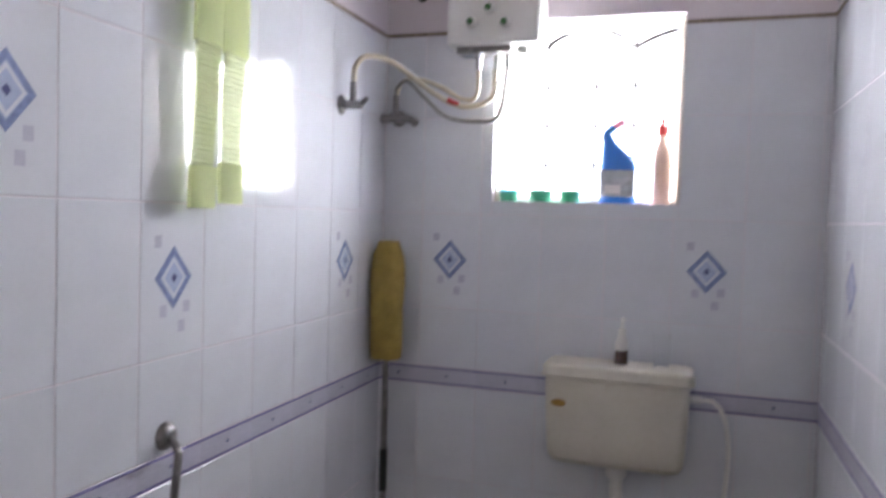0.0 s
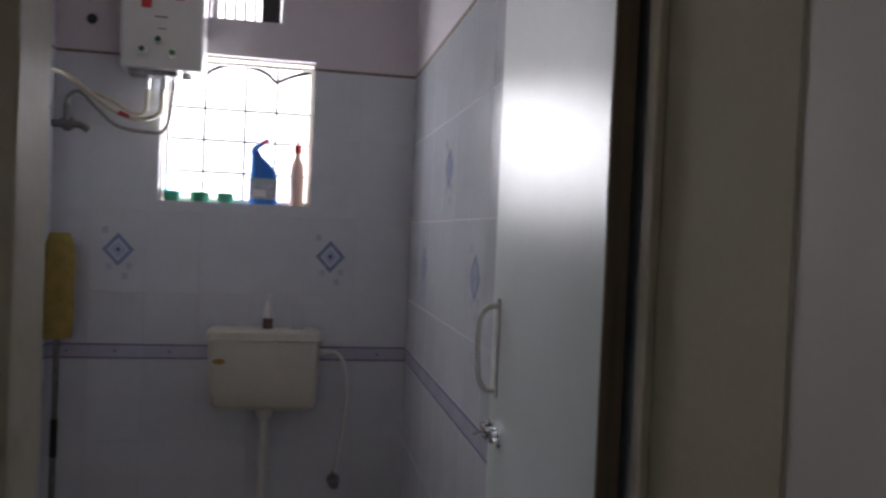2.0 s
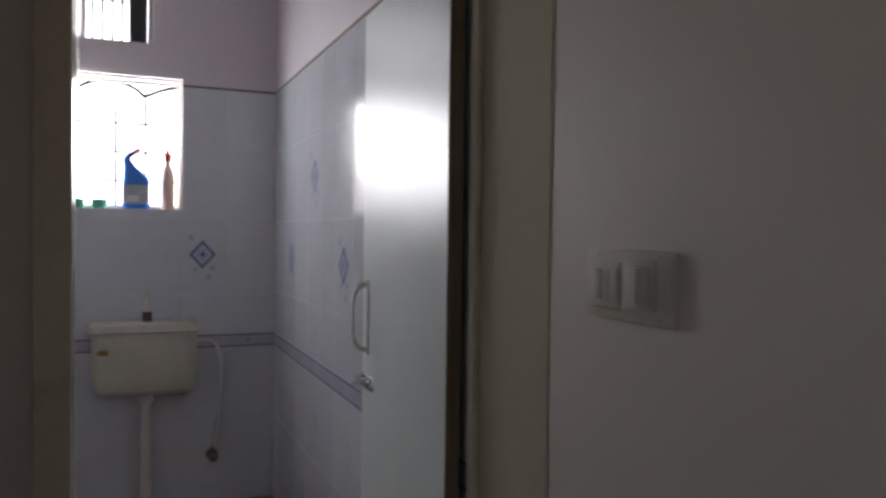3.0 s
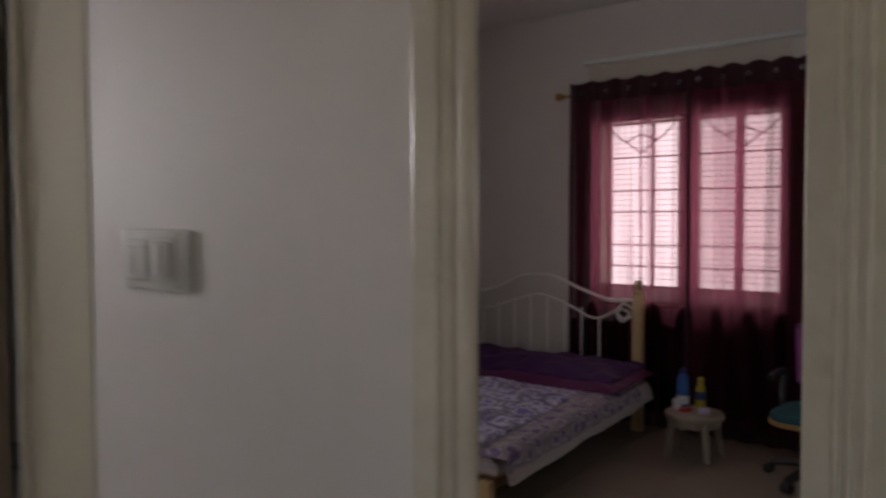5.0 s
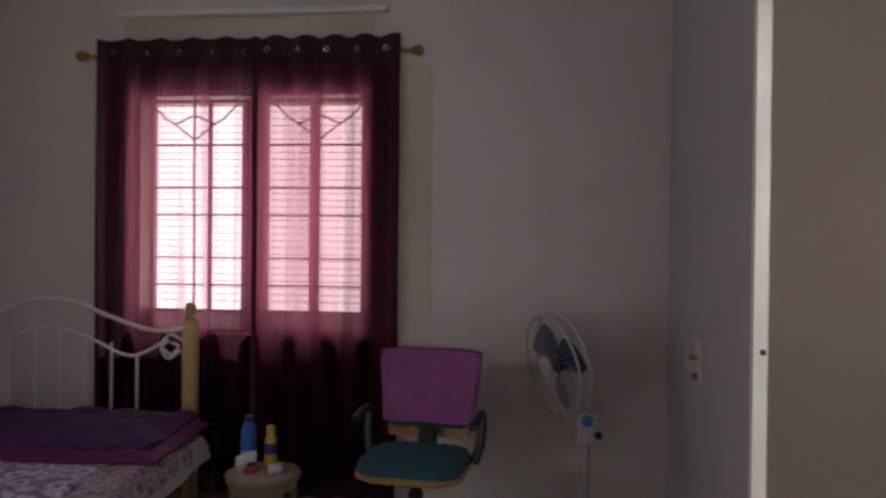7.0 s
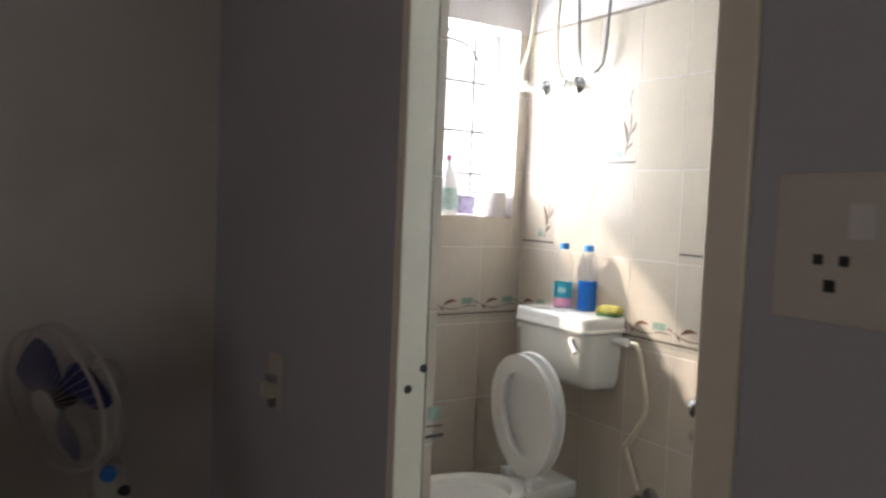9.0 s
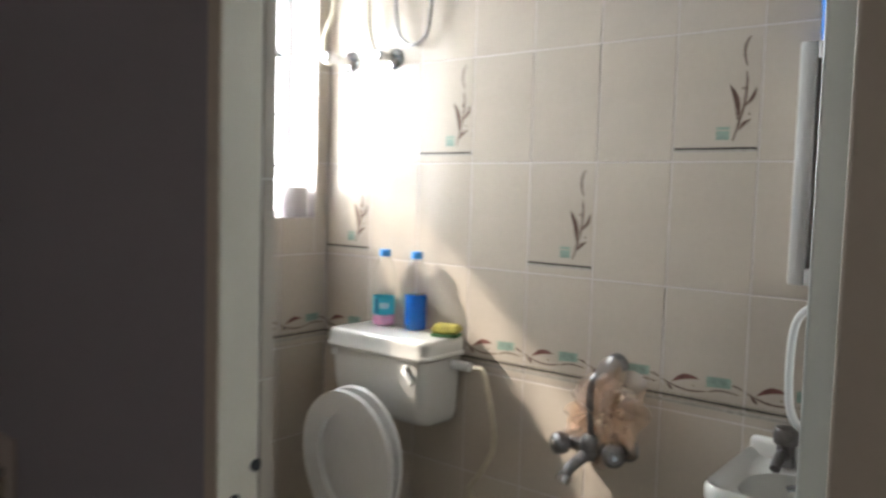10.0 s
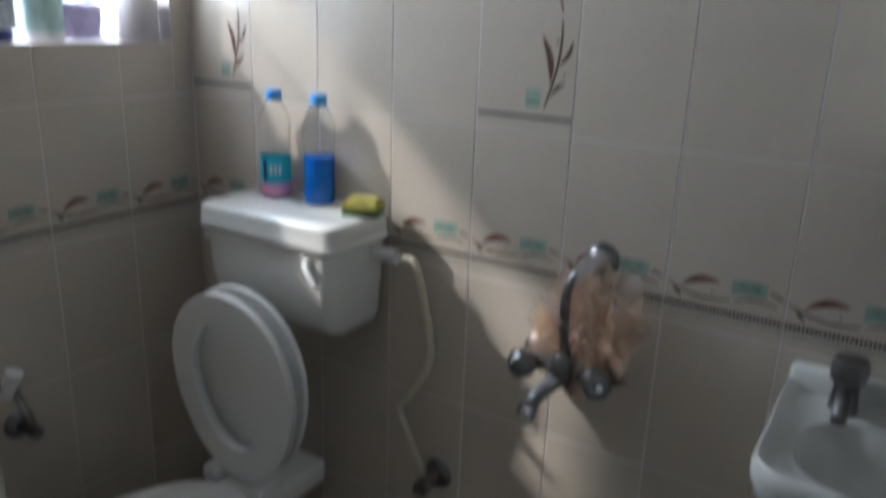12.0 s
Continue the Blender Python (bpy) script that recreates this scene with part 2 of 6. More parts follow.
CERAMIC = node_mat("ceramic", (0.74, 0.73, 0.69), 0.12, var=0.03, scale=5, bump=0.0, coat=0.4)
OLD_PLASTIC = node_mat("ivory_plastic", (0.62, 0.585, 0.50), 0.3, var=0.06, scale=7, fine=50, bump=0.03, stain=((0.4, 0.32, 0.2), 14, 0.66, 0.4))
WHITE_PLASTIC = node_mat("white_plastic", (0.72, 0.71, 0.69), 0.3, var=0.04, bump=0.03)
CHROME = node_mat("chrome", (0.62, 0.63, 0.65), 0.16, metal=1.0, var=0.2, scale=30, bump=0.05)
DULL_METAL = node_mat("dull_metal", (0.25, 0.24, 0.24), 0.38, metal=1.0, var=0.25, scale=40, bump=0.1)
BRASS = node_mat("old_brass", (0.42, 0.26, 0.09), 0.35, metal=1.0, var=0.2)
IRON = node_mat("black_iron", (0.03, 0.03, 0.035), 0.5, var=0.3, bump=0.1)
BLACK = node_mat("black_plastic", (0.02, 0.02, 0.022), 0.4, var=0.2, bump=0.1)
CURTAIN = sheer_mat("maroon_sheer", (0.036, 0.009, 0.015), (1.0, 0.85, 0.89), 0.27, gain=7.5, streaks=True)
# Less clear copy of CURTAIN for the right-hand panel.
CURTAIN_DENSE = sheer_mat("maroon_dense_sheer", (0.036, 0.009, 0.015), (0.98, 0.82, 0.84), 0.14, gain=7.0, streaks=True)
GLOW_SHEER = sheer_mat("glow_panel_sheer", (0.30, 0.27, 0.27), (1.0, 0.95, 0.95), 0.10, gain=1.6)
CURTAIN_HEM = node_mat("maroon_cloth", (0.045, 0.010, 0.019), 0.9, bump=0.3, fine=300)
FLORAL = floral_mat("floral_cotton", 12.0, ((0.0, (0.30, 0.24, 0.30)), (0.18, (0.13, 0.09, 0.21)), (0.3, (0.22, 0.17, 0.30)), (0.42, (0.44, 0.40, 0.44)), (0.6, (0.23, 0.20, 0.24)), (0.8, (0.43, 0.39, 0.42))))
FLORAL_BLUE = floral_mat("blue_floral_cotton", 12.0, ((0.0, (0.16, 0.11, 0.36)), (0.22, (0.22, 0.17, 0.45)), (0.32, (0.40, 0.42, 0.62)), (0.42, (0.66, 0.68, 0.80)), (0.58, (0.26, 0.25, 0.34)), (0.7, (0.14, 0.11, 0.26)), (0.9, (0.55, 0.57, 0.68))))
PURPLE = node_mat("purple_cotton", (0.050, 0.010, 0.088), 0.75, var=0.3, scale=5, fine=200, bump=0.1)
MAGENTA = node_mat("magenta_cloth", (0.10, 0.008, 0.075), 0.6, var=0.2, bump=0.2)
MAUVE_TOWEL = node_mat("mauve_towel", (0.31, 0.085, 0.28), 0.95, var=0.2, scale=10, fine=260, bump=0.6)
WHITE_CLOTH = node_mat("white_cotton", (0.52, 0.48, 0.475), 0.9, var=0.08, scale=8, fine=240, bump=0.3)
MINT_CLOTH = node_mat("mint_cotton", (0.36, 0.5, 0.52), 0.9, var=0.1, fine=240, bump=0.3)
GREEN_TOWEL = sheer_mat("pale_green_towel", (0.64, 0.68, 0.45), (0.92, 0.97, 0.78), 0.14, 1.45)
GREEN_FRINGE = sheer_mat("pale_green_weave", (0.68, 0.72, 0.52), (0.95, 0.98, 0.85), 0.38, 1.4)
YELLOW_CLOTH = node_mat("yellow_microfibre", (0.36, 0.26, 0.07), 0.95, var=0.3, scale=18, fine=200, bump=1.0)
TEAL = node_mat("teal_fabric", (0.012, 0.085, 0.11), 0.9, var=0.2, fine=300, bump=0.4)
BLUE = node_mat("blue_plastic", (0.025, 0.19, 0.62), 0.25, var=0.1, bump=0)
NAVY = node_mat("navy_plastic", (0.03, 0.04, 0.16), 0.3, var=0.1, bump=0)
RED = node_mat("red_plastic", (0.5, 0.03, 0.03), 0.35, bump=0)
GREEN = node_mat("green_plastic", (0.03, 0.3, 0.17), 0.35, bump=0)
PINK = node_mat("pink_plastic", (0.6, 0.18, 0.3), 0.35, bump=0)
PEACH = node_mat("peach_plastic", (0.7, 0.5, 0.42), 0.35, bump=0)
FAN_PLASTIC = node_mat("greyed_plastic", (0.46, 0.44, 0.41), 0.45, var=0.08, bump=0.03)
STOOL_PLASTIC = node_mat("dull_beige_plastic", (0.30, 0.26, 0.19), 0.4, var=0.12, scale=9, fine=60, bump=0.05)
DEEP_BLUE = node_mat("deep_blue_plastic", (0.02, 0.11, 0.36), 0.3, bump=0)
MUSTARD = node_mat("mustard_plastic", (0.40, 0.31, 0.02), 0.35, bump=0)
SWITCH = node_mat("aged_switch_plastic", (0.60, 0.57, 0.52), 0.75, var=0.05, bump=0.03)
VIOLET = node_mat("violet_film", (0.6, 0.52, 0.78), 0.3, bump=0)
LABEL_TEAL = node_mat("teal_label", (0.03, 0.46, 0.58), 0.4, bump=0)
LABEL_GREY = node_mat("grey_label", (0.42, 0.46, 0.5), 0.5, var=0.25, scale=40, bump=0)
PALE_GREEN = node_mat("pale_green_label", (0.4, 0.55, 0.5), 0.4, var=0.2, scale=40, bump=0)
SPONGE_Y = node_mat("yellow_sponge", (0.40, 0.35, 0.08), 0.95, var=0.4, scale=45, fine=140, bump=1.0)
SCOUR = node_mat("green_scourer", (0.06, 0.17, 0.06), 0.95, var=0.3, fine=300, bump=1.0)
LOOFAH = sheer_mat("peach_mesh", (0.86, 0.60, 0.42), (0.99, 0.94, 0.90), 0.68)
GLASS_BOTTLE = clear_mat("clear_plastic", (0.97, 0.98, 0.98), 0.05, 1.12)
PINK_WATER = node_mat("pink_liquid", (0.9, 0.4, 0.6), 0.15, bump=0)
CAP_BLUE = node_mat("light_blue_cap", (0.04, 0.30, 0.75), 0.4, bump=0)
BLUE_WATER = node_mat("blue_liquid", (0.01, 0.17, 0.66), 0.1, bump=0)
HOSE = node_mat("cream_hose", (0.58, 0.52, 0.40), 0.35, var=0.12, scale=30, bump=0.1)
GREY_HOSE = node_mat("grey_hose", (0.3, 0.29, 0.28), 0.3, metal=0.6, var=0.2, scale=90, bump=0.2)
MIRROR = node_mat("mirror_glass", (0.7, 0.72, 0.72), 0.02, metal=1.0, var=0.02, bump=0)
SOIL = node_mat("ground_dust", (0.3, 0.26, 0.2), 0.95, var=0.25, scale=0.6, bump=0.3)
OUTSIDE = node_mat("cream_plaster", (0.6, 0.55, 0.48), 0.9, var=0.12, scale=0.9, bump=0.2)


# ---- mesh helpers ----
def mesh_ob(name, bm, material, parent=None, label="", smooth=False):
    me = bpy.data.meshes.new(name)
    bm.normal_update()
    bm.to_mesh(me)
    bm.free()
    for m in material if isinstance(material, (list, tuple)) else (material,):
        me.materials.append(m)
    if smooth:
        for p in me.polygons:
            p.use_smooth = True
        me.set_sharp_from_angle(angle=radians(38))
    ob = new(name, me)
    if parent is not None:
        ob.parent = parent
    if label:
        ob["label"] = label
    return ob


def part(name, bm, material, parent, label="", smooth=True):
    return mesh_ob(name, bm, material, parent, label, smooth)


def thing(name, label, category, at=(0, 0, 0), rz=0, group="", kind=""):
    e = new(name)
    e.empty_display_size = 0.1
    e.matrix_world = pose(*at, 0, 0, rz)
    return tagged(e, label, category, group, kind)


def box(x0, x1, y0, y1, z0, z1, bevel=0.0, seg=2, bm=None, m=None):
    b = bmesh.new()
    vs = [b.verts.new(p) for p in ((x0, y0, z0), (x1, y0, z0), (x1, y1, z0), (x0, y1, z0), (x0, y0, z1), (x1, y0, z1), (x1, y1, z1), (x0, y1, z1))]
    for f in ((3, 2, 1, 0), (4, 5, 6, 7), (0, 1, 5, 4), (1, 2, 6, 5), (2, 3, 7, 6), (3, 0, 4, 7)):
        b.faces.new([vs[i] for i in f])
    if bevel:
        bmesh.ops.bevel(b, geom=b.edges[:], offset=bevel, segments=seg, affect="EDGES", profile=0.5)
    if m is not None:
        b.transform(m)
    return join(bm, b) if bm is not None else b


def join(bm, other):
    me = bpy.data.meshes.new("tmp")
    other.to_mesh(me)
    other.free()
    bm.from_mesh(me)
    bpy.data.meshes.remove(me)
    return bm


def lathe(profile, seg=24, m=None, close=True, bm=None):
    """Rings of (radius, z), turned round z."""
    b = bmesh.new()
    rings = []
    for r, z in profile:
        rings.append([b.verts.new((r * math.cos(2 * math.pi * i / seg), r * math.sin(2 * math.pi * i / seg), z)) for i in range(seg)])
    for a, c in zip(rings, rings[1:]):
        for i in range(seg):
            b.faces.new((a[i], a[(i + 1) % seg], c[(i + 1) % seg], c[i]))
    if close:
        b.faces.new(rings[0][::-1])
        b.faces.new(rings[-1])
    if m is not None:
        b.transform(m)
    return join(bm, b) if bm is not None else b


def smooth_line(points, n=8):
    """Points along a Catmull-Rom curve through the given ones."""
    p = [Vector(q) for q in points]
    p = [p[0] * 2 - p[1]] + p + [p[-1] * 2 - p[-2]]
    out = []
    for i in range(1, len(p) - 2):
        for k in range(n):
            t = k / n
            a, b, c, d = p[i - 1], p[i], p[i + 1], p[i + 2]
            out.append(0.5 * ((2 * b) + (c - a) * t + (2 * a - 5 * b + 4 * c - d) * t * t + (3 * b - a - 3 * c + d) * t ** 3))
    return out + [p[-2]]


def tube(points, r, seg=10, curve=True, n=8, bm=None):
    """A round bar along the points; r: one radius, or one at each end."""
    line = smooth_line(points, n) if curve and len(points) > 2 else [Vector(q) for q in points]
    r0, r1 = r if isinstance(r, tuple) else (r, r)
    b = bmesh.new()
    rings, side = [], None
    for i, q in enumerate(line):
        d = (line[min(i + 1, len(line) - 1)] - line[max(i - 1, 0)]).normalized()
        if side is None:
            side = d.orthogonal().normalized()
        side = (side - d * side.dot(d)).normalized()
        up = d.cross(side)
        rad = r0 + (r1 - r0) * i / max(1, len(line) - 1)
        rings.append([b.verts.new(q + (side * math.cos(2 * math.pi * k / seg) + up * math.sin(2 * math.pi * k / seg)) * rad) for k in range(seg)])
    for a, c in zip(rings, rings[1:]):
        for k in range(seg):
            b.faces.new((a[k], a[(k + 1) % seg], c[(k + 1) % seg], c[k]))
    b.faces.new(rings[0][::-1])
    b.faces.new(rings[-1])
    return join(bm, b) if bm is not None else b


def turn_to(at, direction):
    """A pose at a place whose z axis points along the direction."""
    return Matrix.Translation(at) @ Vector(direction).to_track_quat("Z", "Y").to_matrix().to_4x4()


def loft(outlines, close=True):
    """Skin over outlines of equal length."""
    b = bmesh.new()
    rings = [[b.verts.new(p) for p in o] for o in outlines]
    k = len(rings[0])
    for a, c in zip(rings, rings[1:]):
        for i in range(k):
            b.faces.new((a[i], a[(i + 1) % k], c[(i + 1) % k], c[i]))
    if close:
        b.faces.new(rings[0][::-1])
        b.faces.new(rings[-1])
    return b


def round_rect(w, d, r, n=6, cx=0.0, cy=0.0):
    pts = []
    for sx, sy, a0 in ((1, 1, 0), (-1, 1, 90), (-1, -1, 180), (1, -1, 270)):
        for i in range(n + 1):
            a = radians(a0 + 90 * i / n)
            pts.append((cx + sx * (w / 2 - r) + r * math.cos(a), cy + sy * (d / 2 - r) + r * math.sin(a)))
    return pts


def cut(rect, holes):
    """A rectangle (u0, u1, v0, v1) less the holes, as rectangles."""
    rects = [rect]
    for a0, a1, b0, b1 in holes:
        out = []
        for u0, u1, v0, v1 in rects:
            if a1 <= u0 or a0 >= u1 or b1 <= v0 or b0 >= v1:
                out.append((u0, u1, v0, v1))
                continue
            if a0 > u0:
                out.append((u0, a0, v0, v1))
            if a1 < u1:
                out.append((a1, u1, v0, v1))
            m0, m1 = max(u0, a0), min(u1, a1)
            if b0 > v0:
                out.append((m0, m1, v0, b0))
            if b1 < v1:
                out.append((m0, m1, b1, v1))
        rects = out
    return rects


def wall(name, axis, p0, p1, u0, u1, z0, z1, material, holes=(), label=""):
    """A wall between the planes p0 and p1 of the axis x or y, with rectangular openings (u0, u1, z0, z1)."""
    b = bmesh.new()
    for a0, a1, c0, c1 in cut((u0, u1, z0, z1), holes):
        if axis == "x":
            box(p0, p1, a0, a1, c0, c1, bm=b)
        else:
            box(a0, a1, p0, p1, c0, c1, bm=b)
    bmesh.ops.remove_doubles(b, verts=b.verts[:], dist=1e-5)
    return tagged(mesh_ob(name, b, material), label, "wall", kind="structure")


# ---- large structure ----
H = 2.85
A_W, A_E, A_N = -1.53, 0.02, 0.068          # tile faces of the blue bathroom
B_E, B_S, B_N, B_W = 3.705, -5.67, -4.642, 1.35   # tile faces of the cream bathroom
BED_N, BED_E, BED_S, BED_W = -0.62, 4.10, -4.53, 0.115
TK = 0.008
GD = 0.0013
WIN_A = (-1.099, -0.44, 1.498, 2.15)
VENT_A = (-0.906, -0.58, 2.312, 2.64)
WIN_BED = (-3.01, -1.80, 0.80, 2.065)
WIN_B = (-5.615, -5.02, 1.356, 2.10)

wall("wall_1", "y", A_N + GD, 0.29, -1.75, 4.32, 0, H, LILAC, (WIN_A, VENT_A), "lilac painted bathroom wall with tiled lower part")
wall("wall_2", "x", -1.75, A_W - GD, -2.5, A_N + GD, 0, H, LILAC, (), "lilac painted bathroom side wall above tiles")
wall("wall_3", "x", A_E + GD, BED_W, -2.43, A_N + GD, 0, H, LILAC, (), "lilac painted wall between bathroom and bedroom")
wall("wall_4", "y", -2.5, -2.43, -2.05, BED_W, 0, H, HALL, ((-0.86, 0.005, 0, 2.14),), "cream painted wall round the bathroom door")
wall("wall_5", "x", 0.005, BED_W, -6.35, -2.5, 0, H, HALL, ((-4.545, -3.62, 0, 2.14),), "plain cream painted passage wall with a doorway")
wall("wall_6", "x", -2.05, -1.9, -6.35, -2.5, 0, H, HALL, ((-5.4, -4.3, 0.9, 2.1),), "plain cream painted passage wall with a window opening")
wall("wall_7", "y", -6.35, -6.2, -1.9, 0.005, 0, H, HALL, (), "plain cream passage end wall")
# The opening in this wall is cut for the bedroom fill lamp.
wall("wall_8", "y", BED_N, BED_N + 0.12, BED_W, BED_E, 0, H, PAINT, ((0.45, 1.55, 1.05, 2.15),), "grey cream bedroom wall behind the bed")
wall("wall_9", "x", BED_E, 4.32, -4.66, A_N + GD, 0, H, PAINT, (WIN_BED,), "grey cream bedroom wall with a barred window")
wall("wall_10", "y", B_N + GD, BED_S, BED_W, BED_E, 0, H, SHADED_PAINT, ((1.84, 2.735, 0, 2.12),), "dull grey bedroom wall with stains beside the doorway")
wall("wall_11", "x", B_E + GD, 3.93, -5.87, B_N + GD, 0, H, LILAC_PALE, (WIN_B,), "pale painted bathroom wall with a barred window")
wall("wall_12", "y", -5.87, B_S - GD, 1.2, B_E + GD, 0, H, LILAC_PALE, (), "pale painted bathroom wall above cream tiles")
wall("wall_13", "x", 1.2, B_W - GD, B_S - GD, B_N + GD, 0, H, LILAC_PALE, (), "pale painted bathroom end wall")

b = bmesh.new()
box(-2.05, 4.32, -6.35, 0.29, -0.14, -0.008, bm=b)
tagged(mesh_ob("floor_slab", b, DARK_GROUT), "dark cement floor bed under the tiles", "floor", kind="structure")
b = bmesh.new()
box(-2.05, 4.32, -6.35, 0.29, H, H + 0.14, bm=b)
tagged(mesh_ob("ceiling", b, CEIL), "plain off-white plaster ceiling", "ceiling", kind="structure")
b = bmesh.new()
bmesh.ops.create_grid(b, x_segments=8, y_segments=8, size=2500)
for v in b.verts:
    v.co.z = -0.4
tagged(mesh_ob("ground", b, SOIL), "bare dusty ground outside the house", "ground", kind="structure")


# ---- door frames and leaves ----
def frame_post(prof_boxes, name, parent, material=CREAM_WOOD):
    bb = bmesh.new()
    for q in prof_boxes:
        box(*q, bevel=0.004, bm=bb)
    return part(name, bb, material, parent, smooth=False)


fr = thing("door_frame", "cream painted wooden door frame of the blue bathroom", "door frame", (0, 0, 0))
frame_post([(-0.012, 0.0045, -2.462, -2.432, 0, 2.08), (0.004, 0.0195, -2.43, -2.40, 0, 2.08)], "post", fr)
frame_post([(-0.86, -0.80, -2.52, -2.405, 0, 2.08)], "post", fr)
frame_post([(-0.86, 0.0045, -2.52, -2.405, 2.08, 2.14)], "lintel", fr)

# Thin olive strip laid on the passage wall.
tagged(mesh_ob("trim", box(0.0025, 0.0055, -2.752, -2.463, 0.0, 2.075), OLIVE_CREAM), "olive cream painted board beside the bathroom door", "trim", kind="structure")

fr = thing("door_frame", "chipped cream painted wooden frame of the bedroom doorway", "door frame")
frame_post([(-0.010, 0.004, -3.655, -3.6125, 0, 2.09), (0.002, 0.036, -3.667, -3.621, 0, 2.09), (0.036, 0.112, -3.634, -3.621, 0, 2.09)], "post", fr)
part("rounded_edge", tube([(0.038, -3.655, 0.0), (0.038, -3.655, 2.09)], 0.024, 32), CREAM_WOOD, fr, "glossy rounded frame edge")
frame_post([(-0.016, 0.05, -4.55, -4.50, 0, 2.09), (0.05, 0.112, -4.55, -4.515, 0, 2.09)], "post", fr)
frame_post([(-0.016, 0.112, -4.55, -3.615, 2.09, 2.14)], "lintel", fr)

fr = thing("door_frame", "white painted wooden frame of the cream bathroom doorway", "door frame")
frame_post([(2.70, 2.734, -4.60, -4.526, 0, 2.06)], "post", fr, FRAME_WHITE)
frame_post([(2.7025, 2.734, -4.627, -4.60, 0, 2.06)], "reveal_backing", fr, GROUT_B)
frame_post([(1.842, 1.905, -4.60, -4.526, 0, 2.06)], "post", fr, FRAME_WHITE)
frame_post([(1.842, 2.734, -4.60, -4.526, 2.06, 2.119)], "lintel", fr, FRAME_WHITE)
for z, y in ((0.977, -4.556), (1.021, -4.615 + 0.02)):
    part("bolt_hole", lathe([(0.010, 0), (0.010, 0.0015)], 12, turn_to((2.6998, y, z), (-1, 0, 0))), BLACK, fr)


def d_handle(parent, at, side, up, length, out, r=0.007, material=WHITE_PLASTIC):
    """A D-shaped pull on a backing strip; side: the way it sticks out."""
    o, s, u = Vector(at), Vector(side), Vector(up)
    across = s.cross(u)
    h = part("handle", tube([o + u * (length * 0.42), o + u * (length * 0.41) + s * out * 0.55, o + u * (length * 0.29) + s * out * 0.95, o + s * out * 1.05, o - u * (length * 0.29) + s * out * 0.95, o - u * (length * 0.41) + s * out * 0.55, o - u * (length * 0.42)], r, 10), material, parent, "D-shaped pull handle")
    bb = bmesh.new()
    mm = Matrix.Translation(o) @ Matrix((across, s, u)).transposed().to_4x4()
    box(-0.011, 0.011, 0.0, 0.006, -length / 2, length / 2, 0.003, m=mm, bm=bb)
    part("backplate", bb, material, h)
    return h


def barrel_bolt(parent, at, side, along):
    o, s, a = Vector(at), Vector(side), Vector(along)
    bb = bmesh.new()
    mm = Matrix.Translation(o) @ Matrix((a, s, a.cross(s))).transposed().to_4x4()
    box(-0.06, 0.06, 0, 0.004, -0.02, 0.02, 0.002, m=mm, bm=bb)
    for k in (-0.045, 0.0, 0.045):
        box(k - 0.008, k + 0.008, 0.003, 0.022, -0.013, 0.013, 0.004, m=mm, bm=bb)
    lt = part("bolt", bb, CHROME, parent, "steel sliding bolt")
    part("rod", tube([o + s * 0.013 - a * 0.085, o + s * 0.013 + a * 0.08], 0.006, 10), CHROME, lt)
    part("knob", tube([o + s * 0.013 + a * 0.02, o + s * 0.045 + a * 0.02 - a.cross(s) * 0.012], 0.006, 10), CHROME, lt)


# leaf of the blue bathroom, open against the wall
dr = thing("door_1", "white enamelled flush door standing open inwards", "door", (-0.044, -2.385, 0), kind="structure")
LA = math.degrees(math.atan2(0.03, 0.745))
dr.matrix_world = pose(-0.044, -2.385, 0, 0, 0, -LA)
part("leaf", box(0, 0.036, 0, 0.745, 0.012, 2.075, 0.003), WHITE_LEAF, dr, smooth=False)
part("hinge_edge", box(0.001, 0.035, -0.004, 0.001, 0.012, 2.075, 0.001), EDGE_WOOD, dr, "bare brown door edge", smooth=False)
d_handle(dr, (0.0, 0.675, 1.135), (-1, 0, 0), (0, 0, 1), 0.235, 0.048)
barrel_bolt(dr, (0.0, 0.675, 0.935), (-1, 0, 0), (0, 1, 0))

# ajar leaf of the bedroom doorway
dr = thing("door_2", "half-open bedroom door leaf with chipped cream stile and brown panel", "door", (0.06, -4.505, 0), kind="structure")
dr.matrix_world = pose(0.06, -4.505, 0, 0, 0, -math.degrees(math.atan2(0.15, 0.475)))
LEN = 0.498
part("panel", box(0.006, 0.03, 0.06, LEN - 0.10, 0.012, 2.07, 0.002), BROWN_WOOD, dr, "brown varnished wooden panel", smooth=False)
bb = bmesh.new()
box(0, 0.036, LEN - 0.105, LEN, 0.012, 2.07, 0.005, bm=bb)
for k in (0.045, 0.06, 0.078):
    box(-0.006, 0.004, LEN - k - 0.004, LEN - k + 0.004, 0.012, 2.07, 0.002, bm=bb)
part("stile", bb, CREAM_WOOD, dr, "cream stile with chipped paint and beading", smooth=False)
part("hinge_stile", box(0, 0.036, 0.0, 0.065, 0.012, 2.07, 0.003), BROWN_WOOD, dr, smooth=False)

# leaf of the cream bathroom, open inwards
dr = thing("door_3", "white enamelled flush door standing open into the cream bathroom", "door", kind="structure")
dr.matrix_world = pose(1.945, -4.61, 0, 0, 0, math.degrees(math.atan2(0.118, 0.69)))
part("leaf", box(-0.036, 0, -0.703, 0, 0.012, 2.05, 0.003), WHITE_LEAF, dr, smooth=False)
d_handle(dr, (0.0, -0.655, 1.165), (1, 0, 0), (0, 0, 1), 0.25, 0.05)
barrel_bolt(dr, (0.0, -0.64, 0.965), (1, 0, 0), (0, -1, 0))


